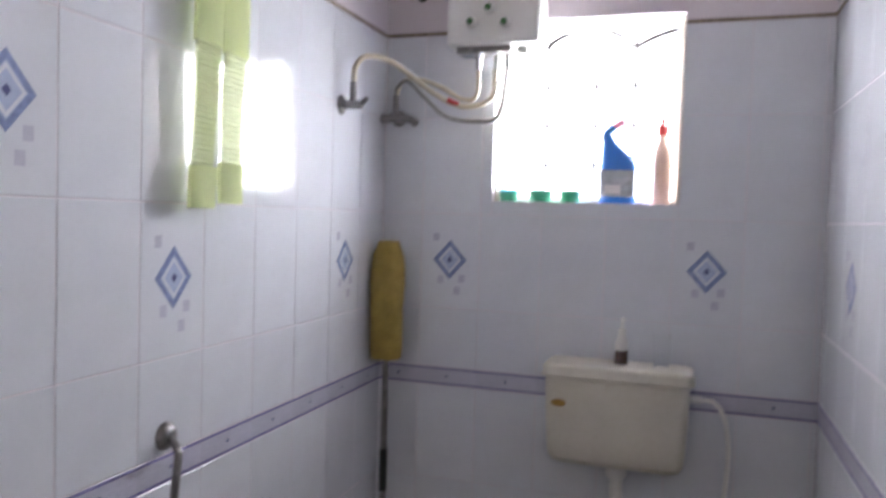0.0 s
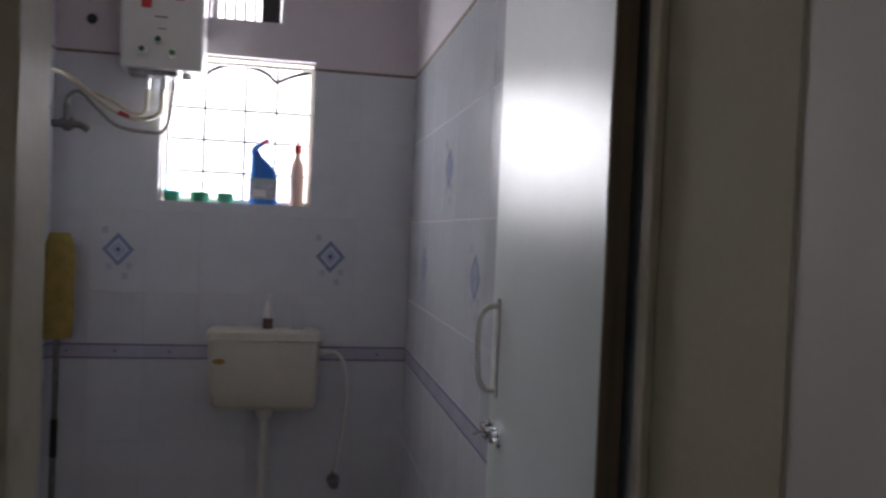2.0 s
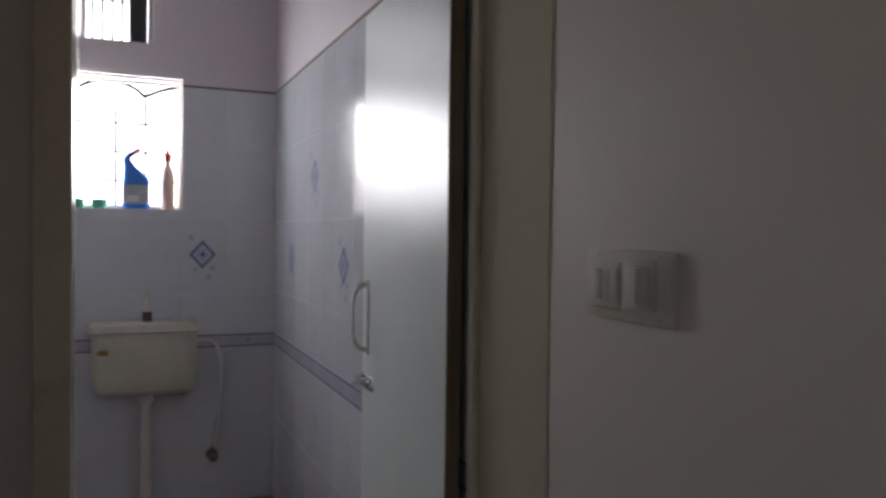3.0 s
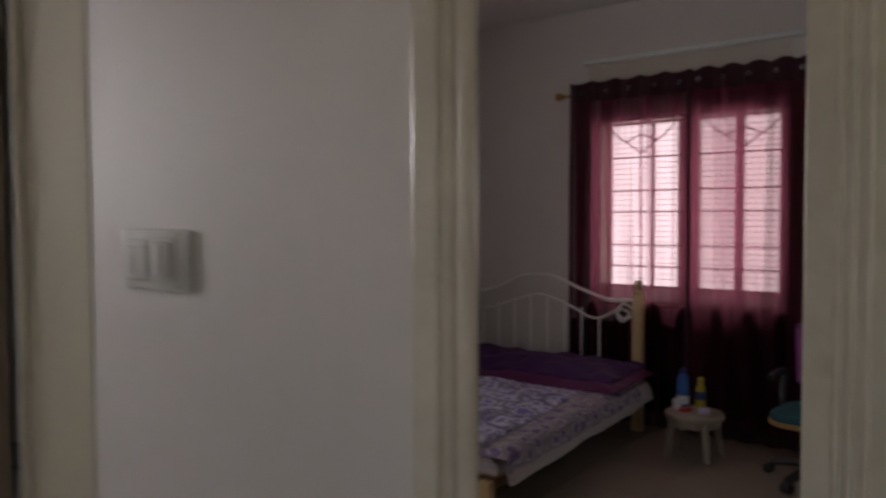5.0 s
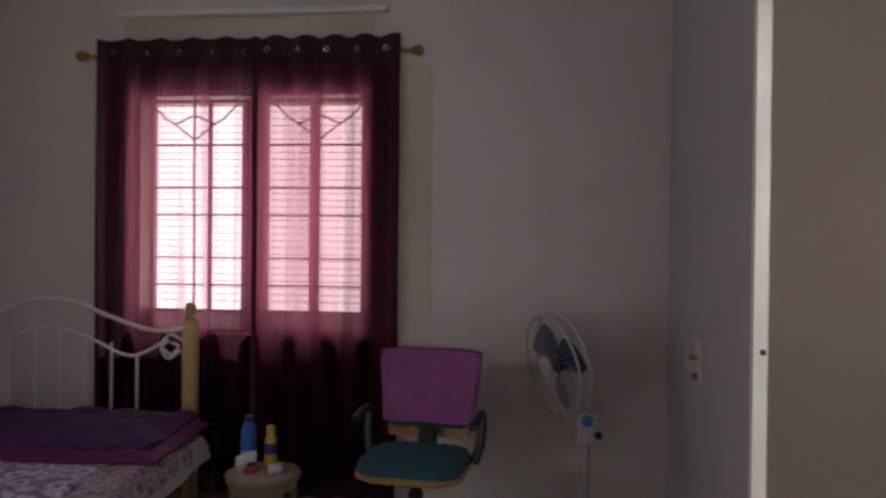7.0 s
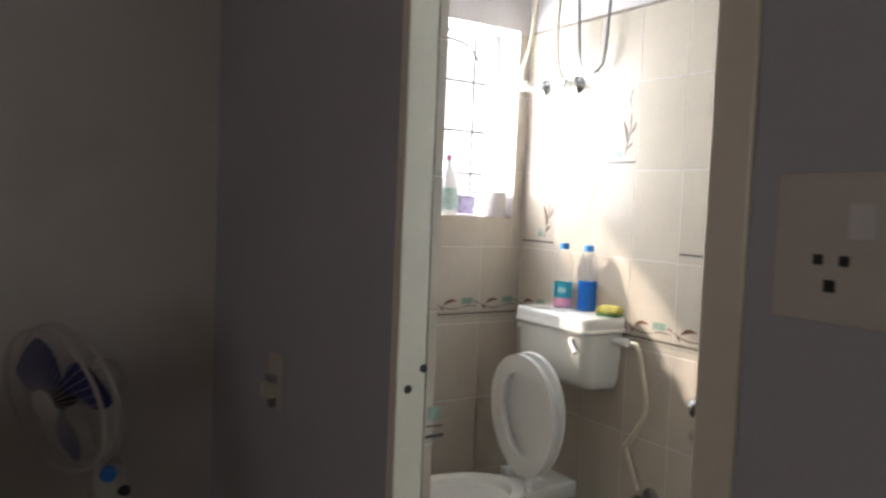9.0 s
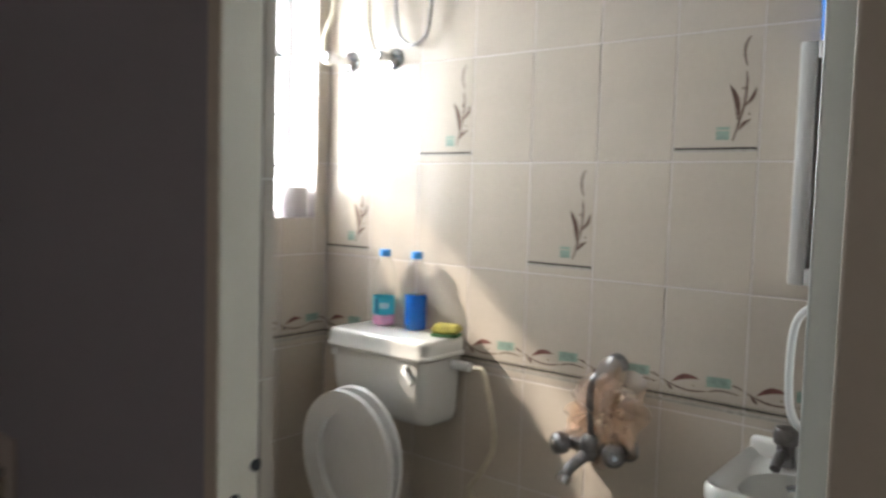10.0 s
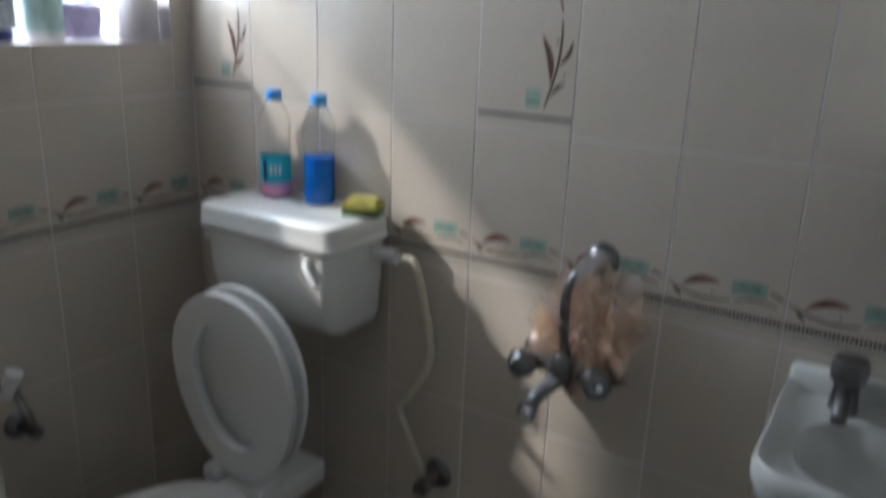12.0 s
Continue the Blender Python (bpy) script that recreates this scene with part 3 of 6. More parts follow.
# ---- windows ----
def bar_window(name, label, axis_pos, y0, y1, z0, z1, rails, posts, arcs, to_world, paint):
    """A barred window in the plane x = axis_pos of its own frame: u across, z up."""
    w = thing(name, label, "window", kind="structure")
    bb = bmesh.new()
    f = 0.022
    for q in ((y0, y0 + f, z0, z1), (y1 - f, y1, z0, z1), (y0 + f, y1 - f, z0, z0 + f), (y0 + f, y1 - f, z1 - f, z1)):
        box(axis_pos - 0.02, axis_pos + 0.02, q[0], q[1], q[2], q[3], 0.003, bm=bb)
    bb.transform(to_world)
    part("window_frame", bb, paint, w, smooth=False)
    for z in rails:
        bb = box(axis_pos - 0.004, axis_pos + 0.004, y0 + f, y1 - f, z - 0.0045, z + 0.0045)
        bb.transform(to_world)
        part("rail", bb, IRON, w, smooth=False)
    for u in posts:
        bb = tube([(axis_pos, u, z0 + f), (axis_pos, u, z1 - f)], 0.006, 8)
        bb.transform(to_world)
        part("bar", bb, IRON, w)
    for a in arcs:
        bb = tube([(axis_pos, u, z) for u, z in a], 0.009 if to_world == TO_NORTH else 0.005, 8)
        bb.transform(to_world)
        part("scroll", bb, IRON, w)
    return w


IDENT = Matrix.Identity(4)
TO_NORTH = Matrix(((0, 1, 0, 0), (1, 0, 0, 0), (0, 0, 1, 0), (0, 0, 0, 1)))
y0, y1, z0, z1 = WIN_BED
ym = (y0 + y1) / 2
arcs = []
for c in (-2.735, -2.045):
    arcs += [[(c - 0.24, z1 - 0.03), (c - 0.12, z1 - 0.13), (c, z1 - 0.09), (c + 0.12, z1 - 0.13), (c + 0.24, z1 - 0.03)],
             [(c - 0.12, z1 - 0.13), (c - 0.04, z1 - 0.19), (c, z1 - 0.22)], [(c + 0.12, z1 - 0.13), (c + 0.04, z1 - 0.19), (c, z1 - 0.22)]]
w = bar_window("window_1", "barred bedroom window with iron grille behind curtains", 4.25, y0, y1, z0, z1, (1.062, 1.209, 1.438, 1.585, 1.818), (-2.735, -2.045), arcs, IDENT, EDGE_WOOD)
part("mullion", box(4.20, 4.27, ym - 0.055, ym + 0.055, z0, z1, 0.004), EDGE_WOOD, w, "dark window mullion", smooth=False)
# Panels added below the transom to give the light spill under the window.
for ya, yb in ((y0 + 0.022, ym - 0.055), (ym + 0.055, y1 - 0.022)):
    part("lower_panel", box(4.238, 4.248, ya, yb, z0 + 0.022, 0.915, 0.002), GLOW_SHEER, w, "frosted lower pane", smooth=False)
    part("transom", box(4.232, 4.256, ya, yb, 0.915, 0.93, 0.003), EDGE_WOOD, w, smooth=False)
for k, h in ((-0.29, 0.022), (0.29, 0.012), (0.075, 0.035)):
    part("shutter_stile", box(4.285, 4.305, ym + k - h, ym + k + h, z0, z1, 0.003), OUTSIDE, w, smooth=False)

# Dark lining, added so the lit reveal doesn't show as a bright strip.
for q in ((y0, y0 + 0.012, z0, z1), (y1 - 0.012, y1, z0, z1), (y0 + 0.012, y1 - 0.012, z0, z0 + 0.012), (y0 + 0.012, y1 - 0.012, z1 - 0.012, z1)):
    part("lining", box(4.104, 4.226, q[0], q[1], q[2], q[3], 0.002), BROWN_WOOD, w, "dark wooden window lining", smooth=False)
slat = None
for ya, yb in ((y0 + 0.024, ym - 0.042), (ym + 0.042, y1 - 0.024)):
    for k in range(30):
        z = z0 + 0.175 + 0.0365 * k
        if slat is None:
            slat = part("louvre_slat", box(-0.002, 0.002, 0, 1.0, -0.0016, 0.0016), WHITE_PLASTIC, w, smooth=False)
            first = slat
        else:
            first = new("louvre_slat", slat.data)
            first.parent = w
        first.matrix_world = Matrix.Translation((4.275, ya, z)) @ Matrix.Diagonal((1, yb - ya, 1, 1))

y0, y1, z0, z1 = WIN_A
c = (y0 + y1) / 2
arcs = [[(-0.94, 2.072), (-0.905, 2.105), (-0.85, 2.128), (-0.782, 2.136), (-0.715, 2.128), (-0.655, 2.105), (-0.617, 2.068)], [(-0.617, 2.068), (-0.54, 2.105), (-0.462, 2.128)]]
w = bar_window("window_2", "small barred bathroom window with white reveal", 0.2, y0, y1, z0, z1, (1.64, 1.786, 1.929), (y0 + 0.17, c + 0.02, y1 - 0.17), arcs, TO_NORTH, WHITE_PLASTIC)
for q in ((y0 + 0.002, y0 + 0.008, z0 + 0.002, z1 - 0.01), (y1 - 0.008, y1 - 0.002, z0 + 0.002, z1 - 0.01), (y0 + 0.002, y1 - 0.002, z1 - 0.01, z1 - 0.003)):
    part("lining", box(q[0], q[1], 0.10, 0.178, q[2], q[3], 0.001), OUTSIDE, w, "cream plaster lining", smooth=False)
y0, y1, z0, z1 = VENT_A
w = bar_window("window_3", "small ventilator opening high on the bathroom wall", 0.2, y0, y1, z0, z1, (), tuple(y0 + 0.05 + 0.045 * i for i in range(5)), [], TO_NORTH, WHITE_PLASTIC)
part("exhaust_box", box(y1 - 0.11, y1 - 0.025, 0.12, 0.18, z0 + 0.01, z1 - 0.02, 0.01), BLACK, w, "dark fan housing")
y0, y1, z0, z1 = WIN_B
bar_window("window_4", "barred bathroom window with flat iron rails", 3.86, y0, y1, z0, z1, (1.527, 1.70, 1.90), (y0 + 0.111, y0 + 0.269, y0 + 0.427), [[(y0 + 0.03, z1 - 0.2), (y0 + 0.14, z1 - 0.06), (y0 + 0.3, z1 - 0.03)]], IDENT, WHITE_PLASTIC)
# Unseen passage window, added round the fill lamp.
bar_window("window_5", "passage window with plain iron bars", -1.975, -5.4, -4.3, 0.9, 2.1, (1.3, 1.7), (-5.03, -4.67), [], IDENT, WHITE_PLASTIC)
# Unseen window, added so the bedroom fill lamp has an opening.
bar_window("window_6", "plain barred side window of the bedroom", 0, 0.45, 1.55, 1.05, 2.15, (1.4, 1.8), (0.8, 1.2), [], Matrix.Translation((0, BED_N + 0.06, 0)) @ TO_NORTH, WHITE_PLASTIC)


# ---- outside ----
def glow_mat(name, color, power):
    m = bpy.data.materials.new(name)
    m.use_nodes = True
    n, l = m.node_tree.nodes, m.node_tree.links
    n.remove(n["Principled BSDF"])
    em = n.new("ShaderNodeEmission")
    em.inputs["Strength"].default_value = power
    nz = n.new("ShaderNodeTexNoise")
    nz.inputs["Scale"].default_value = 1.2
    r = n.new("ShaderNodeValToRGB")
    r.color_ramp.elements[0].color, r.color_ramp.elements[1].color = (*[c * 0.8 for c in color], 1), (*color, 1)
    l.new(nz.outputs["Fac"], r.inputs["Fac"])
    l.new(r.outputs["Color"], em.inputs["Color"])
    l.new(em.outputs[0], n["Material Output"].inputs["Surface"])
    return m


# Emissive sheets that stand in for the bright outdoors behind the windows.
BACK_GLOW_N = glow_mat("backdrop_glow_north", (0.97, 0.98, 1.0), GLOW_N)
BACK_GLOW_E = glow_mat("backdrop_glow_east", (1.0, 0.98, 0.97), GLOW_E)
b = box(-6, 6, 1.6, 1.65, -0.4, 6.0)
tagged(mesh_ob("backdrop", b, BACK_GLOW_N), "white bright haze beyond the bathroom window", "backdrop", kind="structure")
b = box(8.0, 8.05, -13, 4, -0.4, 4.2)
tagged(mesh_ob("backdrop", b, BACK_GLOW_E), "white bright haze beyond the east windows", "backdrop", kind="structure")


# Unseen slab, added and sized to block the sun at the bedroom window.
tagged(mesh_ob("sunshade", box(4.31, 6.0, -3.6, -0.4, 2.34, 2.44, 0.01), OUTSIDE), "concrete sunshade slab outside above the bedroom window", "sunshade", kind="structure")
tagged(mesh_ob("sunshade", box(3.94, 4.40, -6.0, -4.66, 2.345, 2.41, 0.01), OUTSIDE), "concrete sunshade slab outside above the cream bathroom window", "sunshade", kind="structure")
# Another added slab out of view, to stop sun entering the blue bathroom.
tagged(mesh_ob("sunshade", box(-2.2, 1.6, 0.27, 1.15, 2.78, 2.88, 0.01), OUTSIDE), "concrete sunshade slab outside above the blue bathroom window", "sunshade", kind="structure")


# ---- small shared things ----
def bottle(name, label, at, profile, body_mat, cap, cap_mat, band=None, band_mat=None, seg=24, category="bottle", squash=1.0, rz=0):
    """profile and cap: (radius, z) rings; band: a label (radius, z0, z1)."""
    e = thing(name, label, category, at, rz)
    sq = Matrix.Diagonal((1, squash, 1, 1))
    part("body", lathe(profile, seg, sq), body_mat, e)
    if cap:
        part("cap", lathe(cap, seg), cap_mat, e)
    if band:
        part("label", lathe([(band[0], band[1]), (band[0], band[2])], seg, sq, close=False), band_mat, e)
    return e


def plate(name, label, at, out, w, h, bits, category="switch plate"):
    """A wall plate; out: the way it faces; bits: (name, u0, u1, v0, v1, depth, material)."""
    o = Vector(out)
    side = Z3_UP.cross(o)
    m = Matrix.Translation(at) @ Matrix((side, o, Z3_UP)).transposed().to_4x4()
    e = tagged(new(name), label, category)
    e.matrix_world = m
    part("base", box(-w / 2, w / 2, 0, 0.008, -h / 2, h / 2, 0.004), SWITCH, e)
    part("rim", box(-w / 2 + 0.006, w / 2 - 0.006, 0.007, 0.0095, -h / 2 + 0.006, h / 2 - 0.006, 0.001), SWITCH, e)
    for n2, u0, u1, v0, v1, d, mt in bits:
        part(n2, box(u0, u1, 0.009, 0.009 + d * 0.7, v0, v1, min(0.003, d / 3)), mt, e)
    return e


Z3_UP = Vector((0, 0, 1))
plate("switch_plate", "pale passage switch plate with three rockers and fan knob", (0.005, -2.996, 1.321), (-1, 0, 0), 0.222, 0.110,
      [("module", -0.090, -0.016, -0.034, 0.036, 0.003, SWITCH), ("rocker", -0.086, -0.065, -0.026, 0.024, 0.006, SWITCH), ("rocker", -0.063, -0.042, -0.026, 0.024, 0.004, SWITCH), ("rocker", -0.040, -0.020, -0.026, 0.024, 0.006, SWITCH),
       ("rocker_slot", -0.090, -0.016, -0.041, -0.036, 0.002, OLIVE_CREAM), ("fan_module", -0.008, 0.070, -0.036, 0.040, 0.004, SWITCH), ("fan_knob", 0.004, 0.058, -0.028, 0.032, 0.011, SWITCH), ("knob_ridge", 0.026, 0.036, -0.024, 0.028, 0.015, SWITCH)]
      + [("screw", u - 0.0025, u + 0.0025, v - 0.0025, v + 0.0025, 0.002, OLIVE_CREAM) for u in (-0.075, 0.078) for v in (-0.046, 0.046)])
plate("socket_plate", "white wall socket with a plugged-in adaptor", (3.43, BED_S, 0.84), (0, 1, 0), 0.12, 0.17,
      [("adaptor", -0.02, 0.03, -0.045, 0.0, 0.055, OLD_PLASTIC), ("plug", -0.015, 0.025, 0.002, 0.022, 0.035, CHROME), ("refill", -0.012, 0.022, -0.075, -0.044, 0.03, DULL_METAL)], "socket")
plate("switch_board", "white switchboard with dark sockets beside the doorway", (1.70, BED_S, 1.36), (0, 1, 0), 0.20, 0.17,
      [("rocker", 0.03, 0.06, 0.01, 0.05, 0.006, WHITE_PLASTIC), ("rocker", -0.01, 0.02, 0.01, 0.05, 0.006, WHITE_PLASTIC), ("socket_pin", -0.05, -0.038, -0.02, -0.008, 0.002, BLACK), ("socket_pin", -0.02, -0.008, -0.02, -0.008, 0.002, BLACK), ("socket_pin", -0.036, -0.022, -0.05, -0.036, 0.002, BLACK), ("indicator", 0.05, 0.062, -0.05, -0.04, 0.003, BLACK)], "switch plate")


def cistern(name, label, at, rz, w, d, h, material, lid_h=0.05):
    """A low-level flushing cistern; back at y = 0, front at -d, base at z = 0."""
    e = thing(name, label, "cistern", at, rz)
    outs = []
    for z, k, kd in ((0.0, 0.82, 0.66), (0.012, 0.885, 0.80), (0.035, 0.925, 0.89), (0.09, 0.945, 0.93), (h * 0.55, 0.96, 0.95), (h - 0.002, 0.98, 0.965)):
        outs.append([(x, y - d * kd / 2, z) for x, y in round_rect(w * k, d * kd, 0.035)])
    part("tank", loft(outs), material, e)
    outs = []
    for z, k, r in ((h, 0.995, 0.03), (h + lid_h * 0.08, 1.03, 0.032), (h + lid_h * 0.22, 1.035, 0.032), (h + lid_h * 0.3, 1.01, 0.03), (h + lid_h * 0.72, 1.015, 0.032), (h + lid_h * 0.88, 1.0, 0.03), (h + lid_h * 0.97, 0.965, 0.026), (h + lid_h, 0.92, 0.02)):
        outs.append([(x, y - d / 2, z) for x, y in round_rect(w * k, d * k, r)])
    part("lid", loft(outs), material, e)
    return e


# ---- blue bathroom ----
cs = cistern("cistern", "ivory plastic low-level cistern on the tiled wall", (-0.614, A_N, 0.60), 0, 0.485, 0.185, 0.305, OLD_PLASTIC, 0.045)
part("side_inlet", tube([(0.235, -0.07, 0.25), (0.275, -0.07, 0.25)], 0.013, 12), WHITE_PLASTIC, cs)
part("badge", lathe([(0.016, 0), (0.016, 0.003)], 16, turn_to((-0.185, -0.181, 0.22), (0, -1, 0)) @ Matrix.Diagonal((1.6, 0.8, 1, 1))), BRASS, cs, "faded oval badge")
part("flush_collar", lathe([(0.03, -0.045), (0.036, -0.035), (0.036, -0.005), (0.03, 0.0)], 20, Matrix.Translation((0.005, -0.07, 0.0))), WHITE_PLASTIC, cs)
part("flush_pipe", tube([(0.005, -0.07, -0.04), (0.005, -0.07, -0.598)], 0.022, 16), WHITE_PLASTIC, cs, "white flush pipe")
e = thing("supply_hose", "white flexible water hose beside the cistern", "hose", (0, 0, 0))
part("hose", tube([(-0.338, 0.0, 0.85), (-0.30, -0.005, 0.845), (-0.265, -0.01, 0.79), (-0.25, 0.0, 0.65), (-0.27, 0.02, 0.42), (-0.288, 0.03, 0.29)], 0.008, 10), WHITE_PLASTIC, e)
e = thing("angle_valve", "dark metal angle valve low on the tiled wall", "valve", (-0.289, A_N, 0.25))
part("flange", lathe([(0.03, 0), (0.028, 0.006), (0.012, 0.01)], 18, turn_to((0, 0, 0), (0, -1, 0))), DULL_METAL, e)
part("body", tube([(0, 0, 0), (0, -0.06, 0)], 0.013, 12), DULL_METAL, e)
part("outlet", tube([(0, -0.035, 0), (0, -0.035, 0.05)], 0.011, 12), DULL_METAL, e)
part("knob", lathe([(0.02, 0), (0.024, 0.01), (0.02, 0.025)], 12, turn_to((0, -0.055, 0), (0, -1, 0))), DULL_METAL, e)

e = bottle("soap_bottle", "small clear pump bottle with dark soap on the cistern", (-0.605, A_N - 0.09, 0.95), [(0.018, 0), (0.021, 0.004), (0.021, 0.075), (0.014, 0.095), (0.012, 0.105)], WHITE_PLASTIC, [(0.013, 0.105), (0.013, 0.122), (0.005, 0.125), (0.004, 0.15)], WHITE_PLASTIC, (0.0214, 0.004, 0.05), BROWN_PRINT)
part("spout", tube([(0, 0, 0.15), (0, 0, 0.158), (0.012, -0.03, 0.155)], 0.0045, 8), WHITE_PLASTIC, e)
e = bottle("tumbler", "clear plastic tumbler on the cistern lid", (-0.475, A_N - 0.09, 0.95), [(0.022, 0), (0.024, 0.003), (0.028, 0.11)], GLASS_BOTTLE, None, None, category="cup")

wh = thing("water_heater", "white gas water heater box on the wall", "water heater", (-1.075, A_N, 2.035))
part("case", box(-0.165, 0.165, -0.165, -0.02, 0, 0.62, 0.012, 3), WHITE_PLASTIC, wh)
part("back_plate", box(-0.15, 0.15, -0.022, 0, 0.02, 0.6, 0.004), DULL_METAL, wh)
for u, v in ((-0.075, 0.075), (0.045, 0.068), (-0.012, 0.12)):
    k = part("knob", lathe([(0.019, 0), (0.02, 0.004), (0.016, 0.022), (0.012, 0.024)], 18, turn_to((u, -0.165, v), (0, -1, 0))), WHITE_PLASTIC, wh)
    part("knob_face", lathe([(0.012, 0), (0.011, 0.003)], 16, turn_to((u, -0.189, v), (0, -1, 0))), SCOUR, k)
part("seal_sticker", lathe([(0.024, 0), (0.024, 0.001)], 10, turn_to((-0.065, -0.166, 0.30), (0, -1, 0))), RED, wh, "red rosette sticker")
part("sticker_tail", box(-0.085, -0.045, -0.1665, -0.1655, 0.25, 0.285), RED, wh, smooth=False)
part("logo", box(0.045, 0.082, -0.1665, -0.1655, 0.29, 0.302), RED, wh, "small red mark", smooth=False)
part("text_bar", box(-0.03, 0.02, -0.1665, -0.1655, 0.212, 0.219), DULL_METAL, wh, smooth=False)
part("text_bar", box(-0.02, 0.015, -0.1665, -0.1655, 0.165, 0.170), DULL_METAL, wh, smooth=False)
part("burner_tray", box(-0.135, 0.06, -0.14, -0.05, -0.022, 0.004, 0.004), DULL_METAL, wh)
for u in (-0.065, 0.0, 0.04):
    part("connector", tube([(u, -0.09, -0.075), (u, -0.09, 0.0)], 0.011, 12), CHROME if u else WHITE_PLASTIC, wh)
part("drain_nut", box(0.075, 0.115, -0.11, -0.07, -0.028, 0.0, 0.006), WHITE_PLASTIC, wh)

e = thing("heater_hose", "cream flexible gas hose from tap to heater", "hose")
part("hose", tube([(-1.08, -0.02, 1.965), (-1.09, -0.02, 1.86), (-1.19, -0.04, 1.83), (-1.30, -0.05, 1.88), (-1.42, -0.14, 1.972), (-1.468, -0.25, 1.975), (-1.486, -0.31, 1.93), (-1.487, -0.32, 1.87)], 0.0095, 10), HOSE, e)
part("red_tape", tube([(-1.205, -0.041, 1.835), (-1.245, -0.046, 1.853)], 0.0105, 10), RED, e)
e = thing("heater_hose", "grey braided water hose below the heater", "hose")
part("hose", tube([(-1.035, -0.02, 1.965), (-1.06, -0.02, 1.80), (-1.15, -0.02, 1.78), (-1.26, -0.02, 1.80), (-1.34, -0.03, 1.87), (-1.41, -0.02, 1.93), (-1.455, -0.005, 1.91), (-1.46, -0.002, 1.88)], 0.008, 10), GREY_HOSE, e)
e = thing("heater_hose", "pale water hose from heater to the wall tap", "hose")
part("hose", tube([(-1.14, -0.02, 1.965), (-1.145, -0.02, 1.87), (-1.2, -0.01, 1.86), (-1.29, 0.0, 1.91), (-1.38, 0.0, 1.94), (-1.44, 0.0, 1.93), (-1.462, -0.002, 1.87)], 0.008, 10), HOSE, e)
e = thing("wall_tap", "old chrome angle tap on the side wall", "tap", (A_W, -0.32, 1.80))
part("flange", lathe([(0.034, 0), (0.03, 0.006), (0.014, 0.012)], 18, turn_to((0, 0, 0), (1, 0, 0))), DULL_METAL, e)
part("body", tube([(0, 0, 0), (0.075, 0, 0)], 0.015, 12), DULL_METAL, e)
part("riser", tube([(0.043, 0, 0), (0.043, 0, 0.075)], 0.012, 12), DULL_METAL, e)
part("lever", tube([(0.07, 0, 0.0), (0.10, -0.02, 0.015)], (0.012, 0.008), 10), DULL_METAL, e)
e = thing("wall_tap", "dull metal bib tap below the heater hoses", "tap", (-1.475, A_N, 1.805))
part("flange", lathe([(0.032, 0), (0.028, 0.006), (0.014, 0.012)], 18, turn_to((0, 0, 0), (0, -1, 0))), DULL_METAL, e)
part("body", tube([(0, 0, 0), (0, -0.07, 0)], 0.015, 12), DULL_METAL, e)
part("spindle", tube([(0.015, -0.07, 0.0), (0.015, -0.07, 0.075)], (0.012, 0.013), 12), DULL_METAL, e)
part("spout", tube([(-0.04, -0.07, -0.01), (0.06, -0.075, -0.01), (0.10, -0.075, -0.03)], (0.017, 0.014), 12), DULL_METAL, e)
e = thing("wall_plug", "small dark hole cover on the painted wall", "wall plug", (-1.392, A_N + 0.002, 2.26))
part("disc", lathe([(0.022, 0), (0.018, 0.006), (0.008, 0.008)], 14, turn_to((0, 0, 0), (0, -1, 0))), BLACK, e)


def ribbed_band(w0, w1, z0, z1, thick, rib, pitch, at, seed, sway=0.006):
    """A hanging band between two heights, its width going from w0 to w1, with cross ribs of a given pitch."""
    bb = bmesh.new()
    nv = max(6, int((z0 - z1) / pitch * 4)) if rib else 14
    nu = 8
    rows = []
    for j in range(nv + 1):
        v = j / nv
        z = z0 + (z1 - z0) * v
        swell = rib * (0.5 + 0.5 * math.sin(2 * math.pi * (z0 - z) / pitch + 0.5 * noise.noise(Vector((z * 9, seed, 1)))))
        w = w0 + (w1 - w0) * v + swell * 0.8
        bow = sway * math.sin(3.1 * v + seed)
        lead = [((u / nu - 0.5) * w, (thick / 2 + swell) * (1 - 0.55 * abs(2 * u / nu - 1) ** 3) + 0.002 * noise.noise(Vector((u, z * 8, seed)))) for u in range(nu + 1)]
        back = [((0.5 - u / nu) * w, -(thick / 2 + swell * 0.5) * (1 - 0.55 * abs(1 - 2 * u / nu) ** 3)) for u in range(nu + 1)]
        rows.append([bb.verts.new((at[0] + x + bow, at[1] + y, z)) for y, x in lead + back])
    n = len(rows[0])
    for a, c in zip(rows, rows[1:]):
        for k in range(n):
            bb.faces.new((a[k], c[k], c[(k + 1) % n], a[(k + 1) % n]))
    bb.faces.new(rows[0])
    bb.faces.new(rows[-1][::-1])
    bmesh.ops.recalc_face_normals(bb, faces=bb.faces[:])
    return bb


